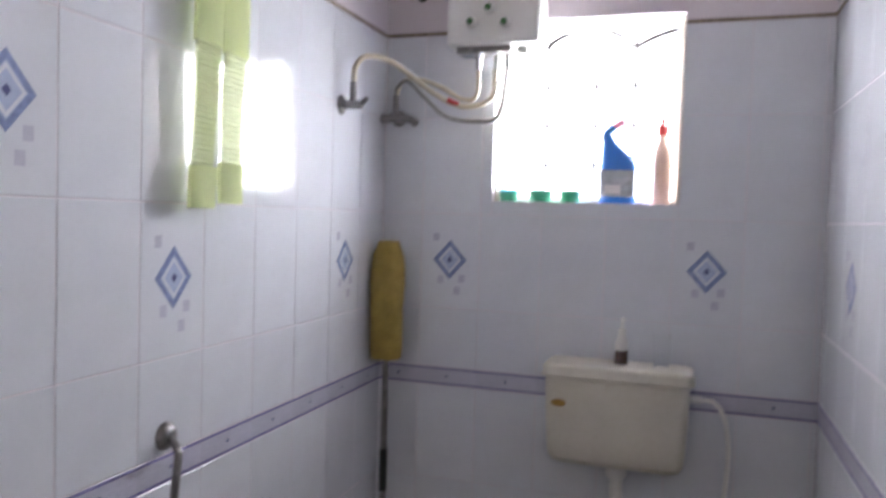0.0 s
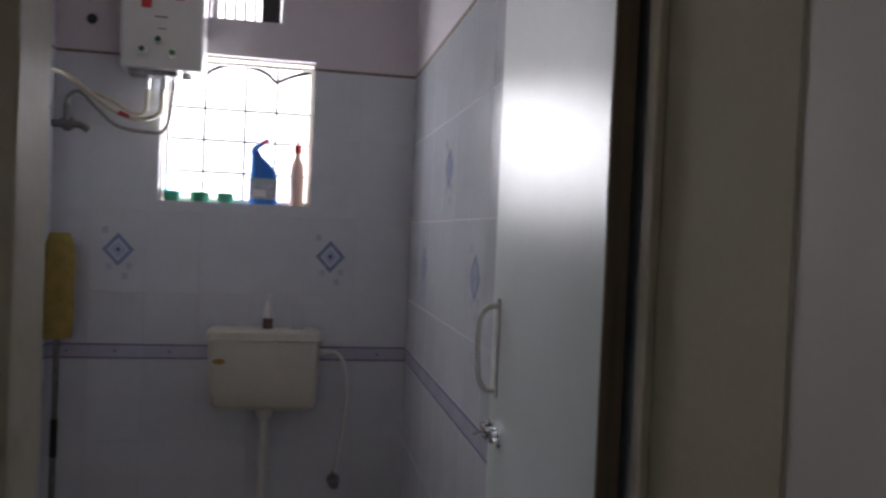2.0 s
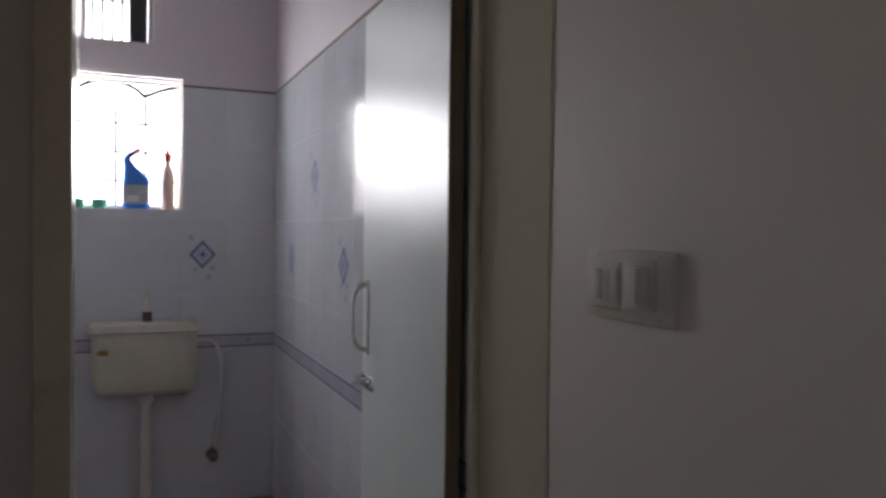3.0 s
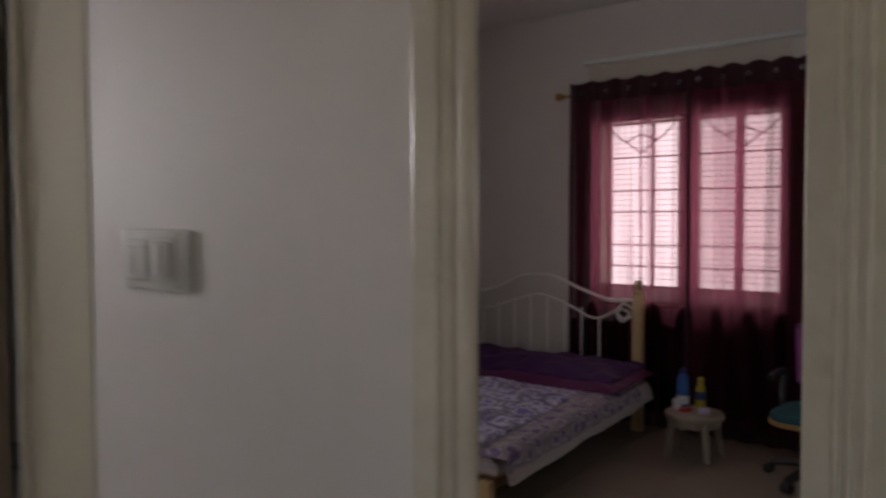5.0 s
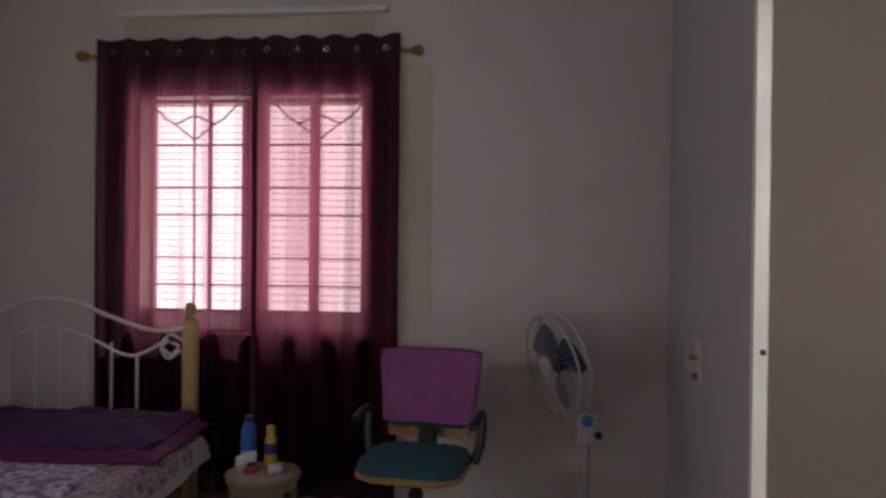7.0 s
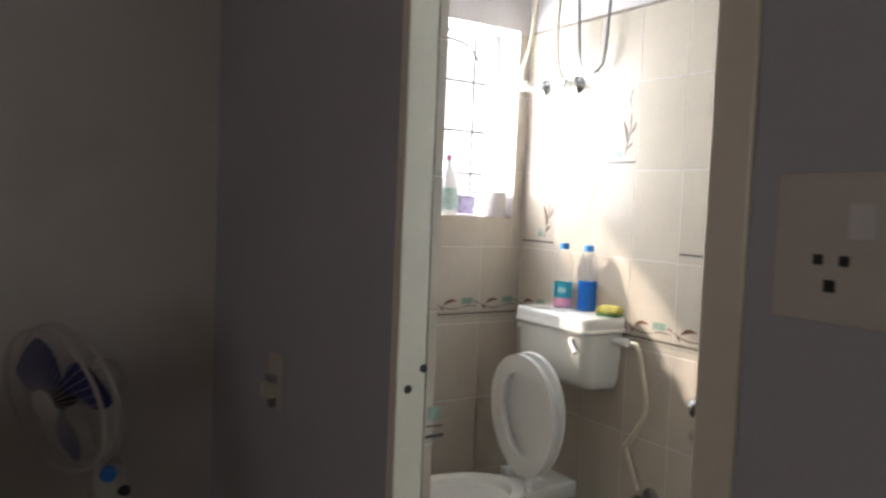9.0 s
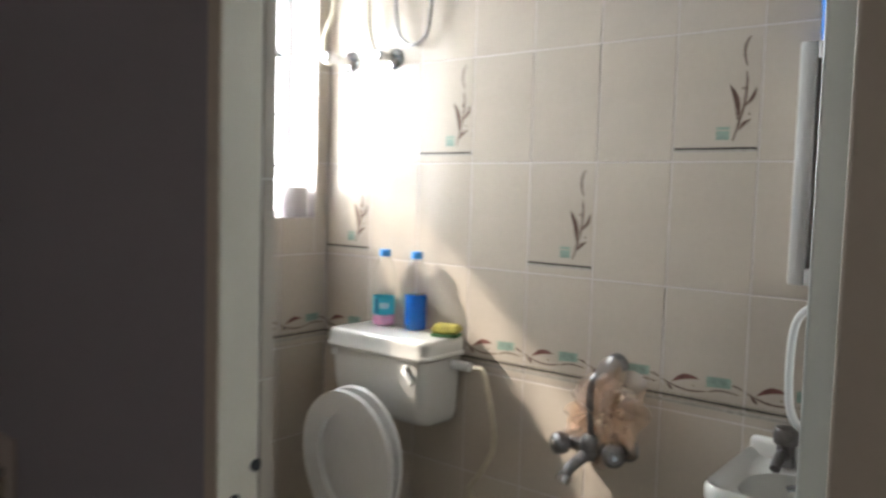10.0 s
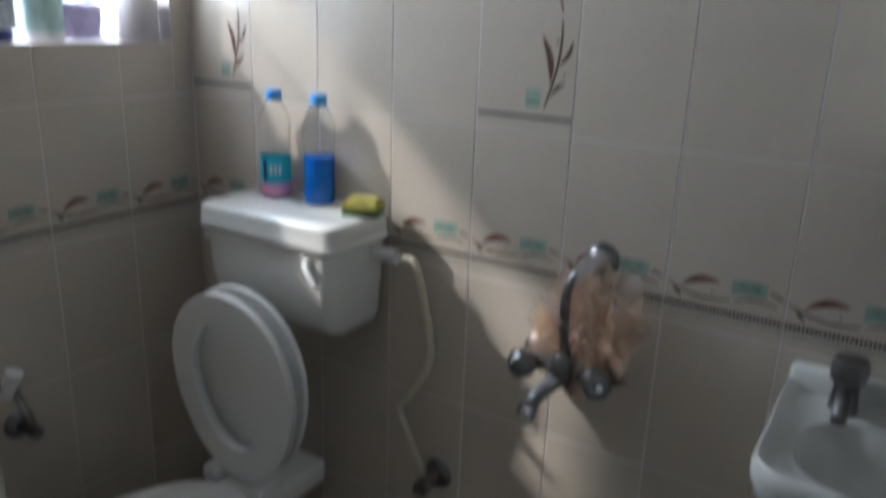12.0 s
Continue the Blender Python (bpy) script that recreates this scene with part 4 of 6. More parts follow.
for k, (y, strap, low, x) in enumerate(((-1.117, 1.822, 1.437, A_W + 0.045), (-0.992, 1.818, 1.450, A_W + 0.038))):
    e = thing("body_scrubber", "pale green bath scrubber strap with ribbed mesh middle", "scrubber", group="scrubbers on the rail")
    part("strap", ribbed_band(0.112, 0.108, 2.338, strap, 0.012, 0.0, 0.02, (x, y, 0), k + 1.0), GREEN_TOWEL, e, "plain woven strap")
    part("mesh", ribbed_band(0.088, 0.076, strap, low + 0.098, 0.006, 0.006, 0.0125, (x, y - 0.016, 0), k + 1.4), GREEN_FRINGE, e, "ribbed translucent mesh")
    part("end_pad", ribbed_band(0.100, 0.094, low + 0.098, low, 0.020, 0.0, 0.02, (x, y - 0.022, 0), k + 2.0, 0.002), GREEN_TOWEL, e, "stitched end pad")
    part("loop", tube([(x, y, 2.33), (x + 0.016, y, 2.345), (x - 0.003, y, 2.357), (x - 0.014, y, 2.345), (x - 0.004, y, 2.33)], 0.004, 8), GREEN_TOWEL, e)
e = thing("towel_rail", "steel towel rail on the side wall", "towel rail", (0, 0, 0))
part("rail", tube([(A_W + 0.035, -1.4, 2.345), (A_W + 0.035, -0.70, 2.345)], 0.008, 10), CHROME, e)
for y in (-1.38, -0.72):
    part("bracket", tube([(A_W, y, 2.345), (A_W + 0.035, y, 2.345)], 0.007, 10), CHROME, e)
e = thing("shower_head", "black plastic shower head on the side wall", "shower head", (A_W, -0.80, 2.20))
e.scale = (1.2, 1.2, 1.2)
part("arm", tube([(0, 0, 0), (0.05, -0.005, 0.02), (0.085, -0.01, 0.01)], 0.009, 10), CHROME, e)
part("head", lathe([(0.012, -0.01), (0.022, 0.02), (0.034, 0.06), (0.038, 0.10), (0.035, 0.108)], 20, turn_to((0.08, -0.01, 0.012), (0.42, -0.75, -0.35))), BLACK, e)

e = thing("floor_mop", "yellow microfibre mop stood head up in the corner", "mop", (-1.462, -0.035, 0.0))
bb = bmesh.new()
outs = []
for k in range(9):
    t = k / 8
    z = 0.90 + 0.44 * t
    w = 0.098 * (0.75 + 0.5 * math.sin(math.pi * (0.15 + 0.75 * t)) ** 0.6) * (1 if t < 0.9 else 0.75)
    outs.append([(x + 0.004 * math.sin(9 * t + i), y, z) for i, (x, y) in enumerate(round_rect(w, w * 0.8, w * 0.3, 4))])
part("head", loft(outs), YELLOW_CLOTH, e, "yellow microfibre mop head")
part("handle", tube([(0, 0, 0.02), (0, 0, 0.93)], 0.012, 14), DULL_METAL, e, "grey metal handle")
part("grip", tube([(0, 0, 0.40), (0, 0, 0.56)], 0.0145, 14), BLACK, e)
part("foot", lathe([(0.018, 0), (0.018, 0.03), (0.012, 0.04)], 14), BLACK, e)


def wall_mixer(name, label, at, out):
    """A two-knob wall mixer with a hooked riser."""
    o = Vector(out)
    side = Z3_UP.cross(o)
    e2 = tagged(new(name), label, "tap")
    e2.matrix_world = Matrix.Translation(at) @ Matrix((side, o, Z3_UP)).transposed().to_4x4()
    for u in (-0.075, 0.075):
        part("inlet", tube([(u, 0, 0), (u, 0.04, 0)], 0.016, 12), DULL_METAL, e2)
        part("flange", lathe([(0.034, 0), (0.03, 0.006), (0.018, 0.012)], 18, turn_to((u, 0.001, 0), (0, 1, 0))), DULL_METAL, e2)
    part("body", tube([(-0.085, 0.045, 0), (0.085, 0.045, 0)], 0.02, 14), DULL_METAL, e2)
    part("diverter", lathe([(0.022, -0.03), (0.027, -0.015), (0.027, 0.02), (0.018, 0.035)], 18, Matrix.Translation((0, 0.055, 0))), DULL_METAL, e2)
    for u in (-1, 1):
        kn = part("knob", lathe([(0.014, 0), (0.027, 0.008), (0.03, 0.022), (0.027, 0.036), (0.018, 0.043)], 14, turn_to((u * 0.062, 0.062, 0), (u * 0.55, 0.8, 0.05))), DULL_METAL, e2, "round metal tap knob")
        part("knob_cap", lathe([(0.010, 0), (0.007, 0.004)], 12, turn_to((u * 0.062 + u * 0.024, 0.062 + 0.0345, 0.002), (u * 0.55, 0.8, 0.05))), CHROME, kn)
    part("spout", tube([(0.0, 0.06, -0.01), (-0.018, 0.09, -0.032), (-0.028, 0.11, -0.046), (-0.034, 0.122, -0.066)], (0.016, 0.013), 12), DULL_METAL, e2)
    part("nozzle", lathe([(0.018, 0), (0.02, 0.012), (0.018, 0.022)], 16, turn_to((-0.034, 0.12, -0.06), (-0.2, 0.35, -0.9))), CHROME, e2)
    part("riser", tube([(0.0, 0.055, 0.03), (-0.004, 0.06, 0.09), (-0.002, 0.065, 0.15), (0.008, 0.06, 0.185), (0.026, 0.03, 0.205), (0.034, 0.0, 0.208)], 0.0095, 12), DULL_METAL, e2)
    part("riser_flange", lathe([(0.033, 0), (0.03, 0.01), (0.02, 0.02), (0.012, 0.024)], 18, turn_to((0.036, 0.0, 0.209), (0, 1, 0))), DULL_METAL, e2)
    return e2


wall_mixer("wall_mixer", "chrome wall mixer tap low on the side wall", (A_W, -1.24, 0.70), (1, 0, 0))

# bottles on the sill of the blue bathroom
sz = WIN_A[2]


def trigger_bottle(name, label, at, rz, s, body_mat, top_mat, label_mat):
    """A flat cleaner bottle with a bent neck."""
    e2 = thing(name, label, "bottle", at, rz)
    outs = []
    for z, w, d, dx in ((0, 0.082, 0.05, 0), (0.006, 0.09, 0.056, 0), (0.12, 0.09, 0.056, 0), (0.15, 0.085, 0.052, 0), (0.185, 0.06, 0.042, -0.012), (0.21, 0.036, 0.034, -0.022), (0.235, 0.03, 0.03, -0.03)):
        outs.append([(x * s + dx * s, y * s, z * s) for x, y in round_rect(w, d, min(w, d) * 0.4, 5)])
    part("body", loft(outs), body_mat, e2)
    part("neck", tube([(-0.03 * s, 0, 0.232 * s), (-0.026 * s, 0, 0.25 * s), (-0.008 * s, 0, 0.268 * s)], (0.013 * s, 0.010 * s), 12), body_mat, e2)
    part("cap", tube([(-0.01 * s, 0, 0.266 * s), (0.012 * s, 0, 0.288 * s)], (0.0125 * s, 0.009 * s), 12), top_mat, e2)
    part("label", box(-0.042 * s, 0.042 * s, -0.0300 * s, -0.0275 * s, 0.025 * s, 0.115 * s, 0.001), label_mat, e2, "printed label")
    if body_mat is NAVY:
        part("label_flash", box(-0.036 * s, 0.026 * s, -0.0313 * s, -0.0300 * s, 0.085 * s, 0.104 * s), MAUVE_TOWEL, e2, smooth=False)
    part("label_mark", box(-0.03 * s, 0.01 * s, -0.0312 * s, -0.0300 * s, 0.035 * s, 0.065 * s), WHITE_PLASTIC, e2, smooth=False)
    return e2


trigger_bottle("cleaner_bottle", "blue angled-neck toilet cleaner bottle on the sill", (-0.655, 0.14, sz), 0, 1.0, BLUE, PINK, LABEL_GREY).scale = (1.42, 1.3, 1.04)
e = bottle("spray_bottle", "white bottle with a red cap on the sill", (-0.505, 0.15, sz), [(0.03, 0), (0.033, 0.005), (0.033, 0.17), (0.028, 0.20), (0.014, 0.225), (0.014, 0.245)], PEACH, [(0.018, 0.245), (0.018, 0.28), (0.008, 0.285), (0.006, 0.31)], RED, (0.0336, 0.05, 0.16), PEACH)
for k, x in enumerate((-1.05, -0.93, -0.82)):
    s = 0.9 + 0.15 * (k % 2)
    e = bottle("soap_tub", "small green plastic tub on the window sill", (x, 0.13, sz), [(0.034 * s, 0), (0.036 * s, 0.003), (0.04 * s, 0.02), (0.041 * s, 0.036)], GREEN, [(0.043 * s, 0.036), (0.043 * s, 0.044), (0.02 * s, 0.05)], GREEN if k else LABEL_TEAL, category="tub", seg=20)
    e["group"] = "tubs on the sill"

# ---- bedroom ----
def curtain(name, label, y0, y1, seed, cloth):
    e2 = thing(name, label, "curtain", (0, 0, 0), group="curtain pair")
    x, top = 4.035, 2.30
    n = 5
    amp = 0.026

    def u_of(y):
        return (y - y0) / (y1 - y0)

    def fold(y, z):
        u = u_of(y)
        k = 1 - 0.25 * (top - z) / top
        return x + amp * math.sin(u * n * 2 * math.pi + seed) * k + 0.012 * noise.noise(Vector((y * 4, z * 1.3, seed)))

    for nm, za, zb, mt in (("heading", top - 0.10, top + 0.035, CURTAIN_HEM), ("drop", 0.10, top - 0.10, cloth), ("hem", 0.012, 0.10, CURTAIN_HEM)):
        bb = bmesh.new()
        nu, nv = 96, max(2, int((zb - za) * 14))
        rows = []
        for j in range(nv + 1):
            z = za + (zb - za) * j / nv
            rows.append([bb.verts.new((fold(y0 + (y1 - y0) * i / nu, z), y0 + (y1 - y0) * i / nu + 0.014 * math.sin(seed + i * 0.35) * (1 - z / top), z + (0.012 * math.sin(i / nu * n * 2 * math.pi + 1.2) if nm == "heading" and j == nv else 0))) for i in range(nu + 1)])
        for j in range(nv):
            for i in range(nu):
                bb.faces.new((rows[j][i], rows[j][i + 1], rows[j + 1][i + 1], rows[j + 1][i]))
        part(nm, bb, mt, e2)
    for ya, yb in ((y0, y0 + 0.028), (y1 - 0.028, y1)):
        bb = bmesh.new()
        rows = []
        for j in range(31):
            z = 0.10 + (top - 0.20) * j / 30
            rows.append([bb.verts.new((fold(y, z) - 0.003 + dx, y, z)) for y, dx in ((ya, 0.0), ((ya + yb) / 2, -0.001), (yb, 0.0))])
        for a, c in zip(rows, rows[1:]):
            for k in range(2):
                bb.faces.new((a[k], a[k + 1], c[k + 1], c[k]))
        part("side_hem", bb, CURTAIN_HEM, e2, "doubled dark side hem")
    # Scalloped dark sheet that draws the shade of the folds below the sill.
    bb = bmesh.new()
    rows = []
    for i in range(97):
        y = y0 + (y1 - y0) * i / 96
        tz = 0.69 + 0.14 * max(0.0, math.sin(u_of(y) * (n - 1) * 2 * math.pi + seed)) ** 0.3 + 0.02 * noise.noise(Vector((y * 9, seed, 3)))
        rows.append([bb.verts.new((fold(y, z) + 0.007, y, z)) for z in [0.10 + (tz - 0.10) * q / 8 for q in range(9)]])
    for a, c in zip(rows, rows[1:]):
        for k in range(8):
            bb.faces.new((a[k], c[k], c[k + 1], a[k + 1]))
    part("lower_lining", bb, CURTAIN_HEM, e2, "dark opaque lower lining")
    for i in range(n):
        u = (i + 0.4) / n
        y = y0 + (y1 - y0) * u
        ring = lathe([(0.011, -0.003), (0.015, 0), (0.011, 0.003), (0.009, 0)], 18, turn_to((fold(y, 2.26) - 0.006, y, 2.262), (1, 0.4 * (-1) ** i, 0)), close=False)
        part("eyelet", ring, CHROME, e2, "steel eyelet")


curtain("curtain", "sheer maroon eyelet curtain drawn over the window", -2.47, -1.60, 0.6, CURTAIN)
curtain("curtain", "sheer maroon eyelet curtain with dark deep folds", -3.20, -2.44, 2.2, CURTAIN_DENSE)
e = thing("curtain_rod", "brass curtain rod with turned wooden finials", "curtain rod", (0, 0, 0))
part("rod", tube([(4.078, -3.25, 2.262), (4.078, -1.54, 2.262)], 0.009, 12), BRASS, e)
for y, s in ((-3.25, -1), (-1.54, 1)):
    part("finial", lathe([(0.012, 0), (0.022, 0.008), (0.016, 0.02), (0.03, 0.038), (0.026, 0.055), (0.01, 0.066)], 18, turn_to((4.068, y, 2.262), (0, s, 0))), BRASS, e)
    part("bracket", tube([(4.10, y - s * 0.03, 2.262), (4.07, y - s * 0.03, 2.255)], 0.009, 10), BRASS, e)
tagged(mesh_ob("window_ledge", box(4.045, 4.10, -3.13, -1.70, 2.46, 2.49, 0.005), WHITE_LEAF), "thin white painted ledge over the window", "ledge", kind="structure")
tagged(mesh_ob("window_surround", box(4.094, 4.10, -3.058, -1.72, 2.09, 2.458, 0.002), OUTSIDE), "slightly raised pale plaster band over the window", "trim", kind="structure")
tagged(mesh_ob("window_surround", box(4.094, 4.10, -3.36, -3.06, 0.45, 2.2, 0.002), OUTSIDE), "slightly raised plaster band beside the window", "trim", kind="structure")

# bed, turned a little
BED_RZ = 4.6
bed = thing("bed", "double bed with pale wood posts and white iron headboard", "bed", (3.93, -2.175, 0), BED_RZ)
for y in (0.0, 1.40):
    p = part("headboard_post", box(-0.03, 0.03, y - 0.035, y + 0.035, 0, 0.90, 0.008), PINE, bed, "pale wood headboard post")
    part("finial", lathe([(0.03, 0.895), (0.034, 0.91), (0.022, 0.925), (0.022, 0.94), (0.028, 0.95), (0.026, 0.98), (0.016, 0.99)], 18, Matrix.Translation((0, y, 0))), PINE, p)
part("top_rail", tube([(0, 0.03, 0.86), (0, 0.2, 0.85), (0, 0.42, 0.92), (0, 0.58, 0.985), (0, 0.72, 1.0), (0, 0.86, 0.985), (0, 1.0, 0.92), (0, 1.2, 0.86), (0, 1.37, 0.87)], 0.011, 10), WHITE_PLASTIC, bed, "white enamelled curved iron rail")
part("second_rail", tube([(0, 0.05, 0.75), (0, 0.11, 0.71), (0, 0.15, 0.76), (0, 0.12, 0.80), (0, 0.3, 0.72), (0, 0.5, 0.80), (0, 0.72, 0.86), (0, 0.94, 0.80), (0, 1.14, 0.74), (0, 1.35, 0.76)], 0.008, 10), WHITE_PLASTIC, bed)
part("scroll", tube([(0, 0.04, 0.80), (0, 0.1, 0.83), (0, 0.15, 0.78), (0, 0.10, 0.73), (0, 0.06, 0.77), (0, 0.1, 0.79)], 0.007, 8), WHITE_PLASTIC, bed)
part("scroll", tube([(0, 1.36, 0.80), (0, 1.3, 0.83), (0, 1.25, 0.78), (0, 1.3, 0.73), (0, 1.34, 0.77)], 0.007, 8), WHITE_PLASTIC, bed)
for y in (0.27, 0.40, 0.53, 0.66, 0.79, 0.92, 1.05, 1.18):
    zt = 0.735 + 0.12 * math.sin(math.pi * (y - 0.27) / 0.92)
    part("spindle", tube([(0, y, 0.22), (0, y, zt)], 0.007, 8), WHITE_PLASTIC, bed)
part("lower_rail", tube([(0, 0.03, 0.22), (0, 1.37, 0.22)], 0.012, 10), WHITE_PLASTIC, bed)
for y in (0.0, 1.37):
    part("side_rail", box(-1.98, -0.03, y + (0.05 if y < 1 else -0.09), y + (0.09 if y < 1 else -0.05), 0.13, 0.19, 0.006), BROWN_WOOD, bed, "dark wooden side rail")
for x in (-1.96,):
    for y in (0.0, 1.38):
        part("foot_post", box(x - 0.03, x + 0.03, y - 0.03, y + 0.03, 0, 0.23, 0.006), PINE, bed)
part("slat_deck", box(-1.96, -0.04, 0.03, 1.37, 0.19, 0.22, 0.004), PINE, bed)


def soft_block(x0, x1, y0, y1, z0, z1, nx, ny, lump, seed, drop=0.0, r=0.05):
    """A cushion-like block with rounded rim and an uneven top."""
    bb = bmesh.new()
    top, low = [], []
    for j in range(ny + 1):
        ra, rb = [], []
        for i in range(nx + 1):
            u, v = i / nx, j / ny
            x, y = x0 + (x1 - x0) * u, y0 + (y1 - y0) * v
            rim = min(u * (x1 - x0), (1 - u) * (x1 - x0), v * (y1 - y0), (1 - v) * (y1 - y0))
            fall = 1 - max(0.0, 1 - rim / r) ** 2
            hgt = noise.noise(Vector((x * 3.1, y * 3.1, seed))) * 0.6 + noise.noise(Vector((x * 8.0, y * 11.0, seed + 5))) * 0.4
            ra.append(bb.verts.new((x, y, z0 + (z1 - z0) * (0.45 + 0.55 * fall) + lump * hgt)))
            rb.append(bb.verts.new((x, y, z0 + (0.3 * (z1 - z0) * (1 - fall)))))
        top.append(ra)
        low.append(rb)
    for j in range(ny):
        for i in range(nx):
            bb.faces.new((top[j][i], top[j][i + 1], top[j + 1][i + 1], top[j + 1][i]))
            bb.faces.new((low[j][i], low[j + 1][i], low[j + 1][i + 1], low[j][i + 1]))
    for i in range(nx):
        bb.faces.new((low[0][i], low[0][i + 1], top[0][i + 1], top[0][i]))
        bb.faces.new((top[ny][i], top[ny][i + 1], low[ny][i + 1], low[ny][i]))
    for j in range(ny):
        bb.faces.new((low[j + 1][0], low[j][0], top[j][0], top[j + 1][0]))
        bb.faces.new((low[j][nx], low[j + 1][nx], top[j + 1][nx], top[j][nx]))
    return bb


BM = pose(3.93, -2.175, 0, 0, 0, BED_RZ)
mt = thing("mattress", "thin mattress with white sheet hanging at its side", "mattress")
mt.matrix_world = BM
part("body", soft_block(-1.97, -0.04, -0.06, 1.38, 0.235, 0.345, 40, 30, 0.006, 3), WHITE_CLOTH, mt)
bb = bmesh.new()
rows = []
for i in range(81):
    x = -1.97 + 1.90 * i / 80
    rows.append([bb.verts.new((x, y + 0.010 * noise.noise(Vector((x * 5, z * 9, 1))), z + (0.018 * noise.noise(Vector((x * 3, 4, 2))) if k == 3 else 0))) for k, (y, z) in enumerate(((0.10, 0.352), (-0.085, 0.345), (-0.118, 0.30), (-0.128, 0.235), (-0.120, 0.236), (-0.10, 0.30)))])
for a, c in zip(rows, rows[1:]):
    for k in range(5):
        bb.faces.new((a[k], c[k], c[k + 1], a[k + 1]))
part("side_sheet", bb, WHITE_CLOTH, mt, "white cotton sheet edge")
sh = tagged(mesh_ob("bed_sheet", soft_block(-1.98, -0.30, -0.115, 1.41, 0.335, 0.388, 130, 100, 0.026, 11, r=0.05), FLORAL, smooth=True), "rumpled violet and white floral bed sheet on the mattress", "bed sheet")
sh.matrix_world = BM
bb = bmesh.new()
rows = []
for i in range(81):
    x = -1.98 + 1.66 * i / 80
    low = 0.288 + 0.014 * noise.noise(Vector((x * 4, 7, 2)))
    rows.append([bb.verts.new((x, y + 0.006 * noise.noise(Vector((x * 6, z * 9, 3))), z)) for y, z in ((-0.06, 0.372), (-0.112, 0.362), (-0.127, 0.335), (-0.134, low), (-0.128, low), (-0.118, 0.33))])
for a, c in zip(rows, rows[1:]):
    for k in range(5):
        bb.faces.new((a[k], c[k], c[k + 1], a[k + 1]))
part("side_drop", bb, FLORAL, sh)


bk = tagged(mesh_ob("blanket", soft_block(-1.97, -0.70, 0.10, 1.32, 0.384, 0.408, 130, 110, 0.036, 17, r=0.10), FLORAL_BLUE, smooth=True), "crumpled pale blue floral blanket spread on the bed", "blanket")
bk.matrix_world = BM @ Matrix.Rotation(0.05, 4, "Z")


def pillow(name, label, m, w, d, h, material, seed, trim=None):
    bb = bmesh.new()
    nx = ny = 20
    g = {}
    for s in (1, -1):
        for j in range(ny + 1):
            for i in range(nx + 1):
                u, v = 2 * i / nx - 1, 2 * j / ny - 1
                if s == -1 and (i in (0, nx) or j in (0, ny)):
                    g[s, i, j] = g[1, i, j]
                    continue
                bulge = ((1 - u ** 4) * (1 - v ** 4)) ** 0.55
                pinch = 1 - 0.06 * (u * u + v * v) * (1 if abs(u) < 0.99 or abs(v) < 0.99 else 0.2)
                z = s * h / 2 * bulge + 0.010 * noise.noise(Vector((u * 3, v * 3, seed + s))) * bulge
                g[s, i, j] = bb.verts.new((u * w / 2 * pinch, v * d / 2 * pinch, z))
    for s in (1, -1):
        for j in range(ny):
            for i in range(nx):
                q = (g[s, i, j], g[s, i + 1, j], g[s, i + 1, j + 1], g[s, i, j + 1])
                bb.faces.new(q if s == 1 else q[::-1])
    e2 = thing(name, label, "pillow")
    e2.matrix_world = m
    part("cover", bb, material, e2)
    if trim is not None:
        part("border", box(-w / 2 - 0.015, w / 2 + 0.015, -d / 2 - 0.02, -d / 2 + 0.02, -0.012, 0.006, 0.005), trim, e2, "magenta border")
    return e2


qt = thing("quilt", "dark purple folded quilt with magenta edge at the headboard", "quilt")
qt.matrix_world = BM
part("upper_fold", soft_block(-0.66, -0.05, -0.07, 1.40, 0.395, 0.505, 60, 90, 0.05, 61, r=0.22), PURPLE, qt)
part("lower_fold", soft_block(-0.74, -0.05, -0.12, 1.41, 0.375, 0.435, 60, 90, 0.03, 62, r=0.09), MAGENTA, qt, "magenta underside of the quilt")
pillow("pillow", "white pillow propped up on the floral sheet", BM @ pose(-1.02, 1.10, 0.56, 48, 0, 104) @ pose(0, 0, 0, 0, 0, -28), 0.60, 0.48, 0.13, WHITE_CLOTH, 9)
cl = tagged(mesh_ob("folded_cloth", soft_block(-0.17, 0.17, -0.12, 0.12, 0, 0.05, 24, 18, 0.012, 21), MINT_CLOTH, smooth=True), "pale mint folded cloth lying on the bed", "cloth")
cl.matrix_world = BM @ pose(-1.76, 0.40, 0.40, 0, 0, 25)
cl = tagged(mesh_ob("crumpled_cloth", soft_block(-0.10, 0.10, -0.07, 0.07, 0, 0.05, 18, 14, 0.016, 31), YELLOW_CLOTH, smooth=True), "small brown crumpled cloth on the bed edge", "cloth")
cl.matrix_world = BM @ pose(-1.88, 0.22, 0.385, 0, 0, 60)

# tall cupboard beside the doorway
wd = thing("wardrobe", "tall cream painted wardrobe with worn edges against the wall", "wardrobe", (0.32, BED_S, 0))
part("carcass", box(0, 0.882, 0.002, 0.395, 0.06, 2.12, 0.004), WARDROBE, wd)
part("plinth", box(0.01, 0.872, 0.01, 0.375, 0, 0.062, 0.003), BROWN_WOOD, wd)
part("cornice", box(-0.012, 0.889, 0.002, 0.427, 2.12, 2.15, 0.008), WARDROBE, wd)
part("door", box(0.004, 0.878, 0.397, 0.421, 0.066, 2.112, 0.005), WARDROBE, wd)

# stool with bottles
st = thing("plastic_stool", "round dull beige plastic stool with splayed legs", "stool", (3.63, -2.66, 0))
part("seat", lathe([(0.0, 0.262), (0.14, 0.262), (0.165, 0.255), (0.17, 0.24), (0.165, 0.225), (0.15, 0.222), (0.0, 0.226)], 32, close=False), STOOL_PLASTIC, st)
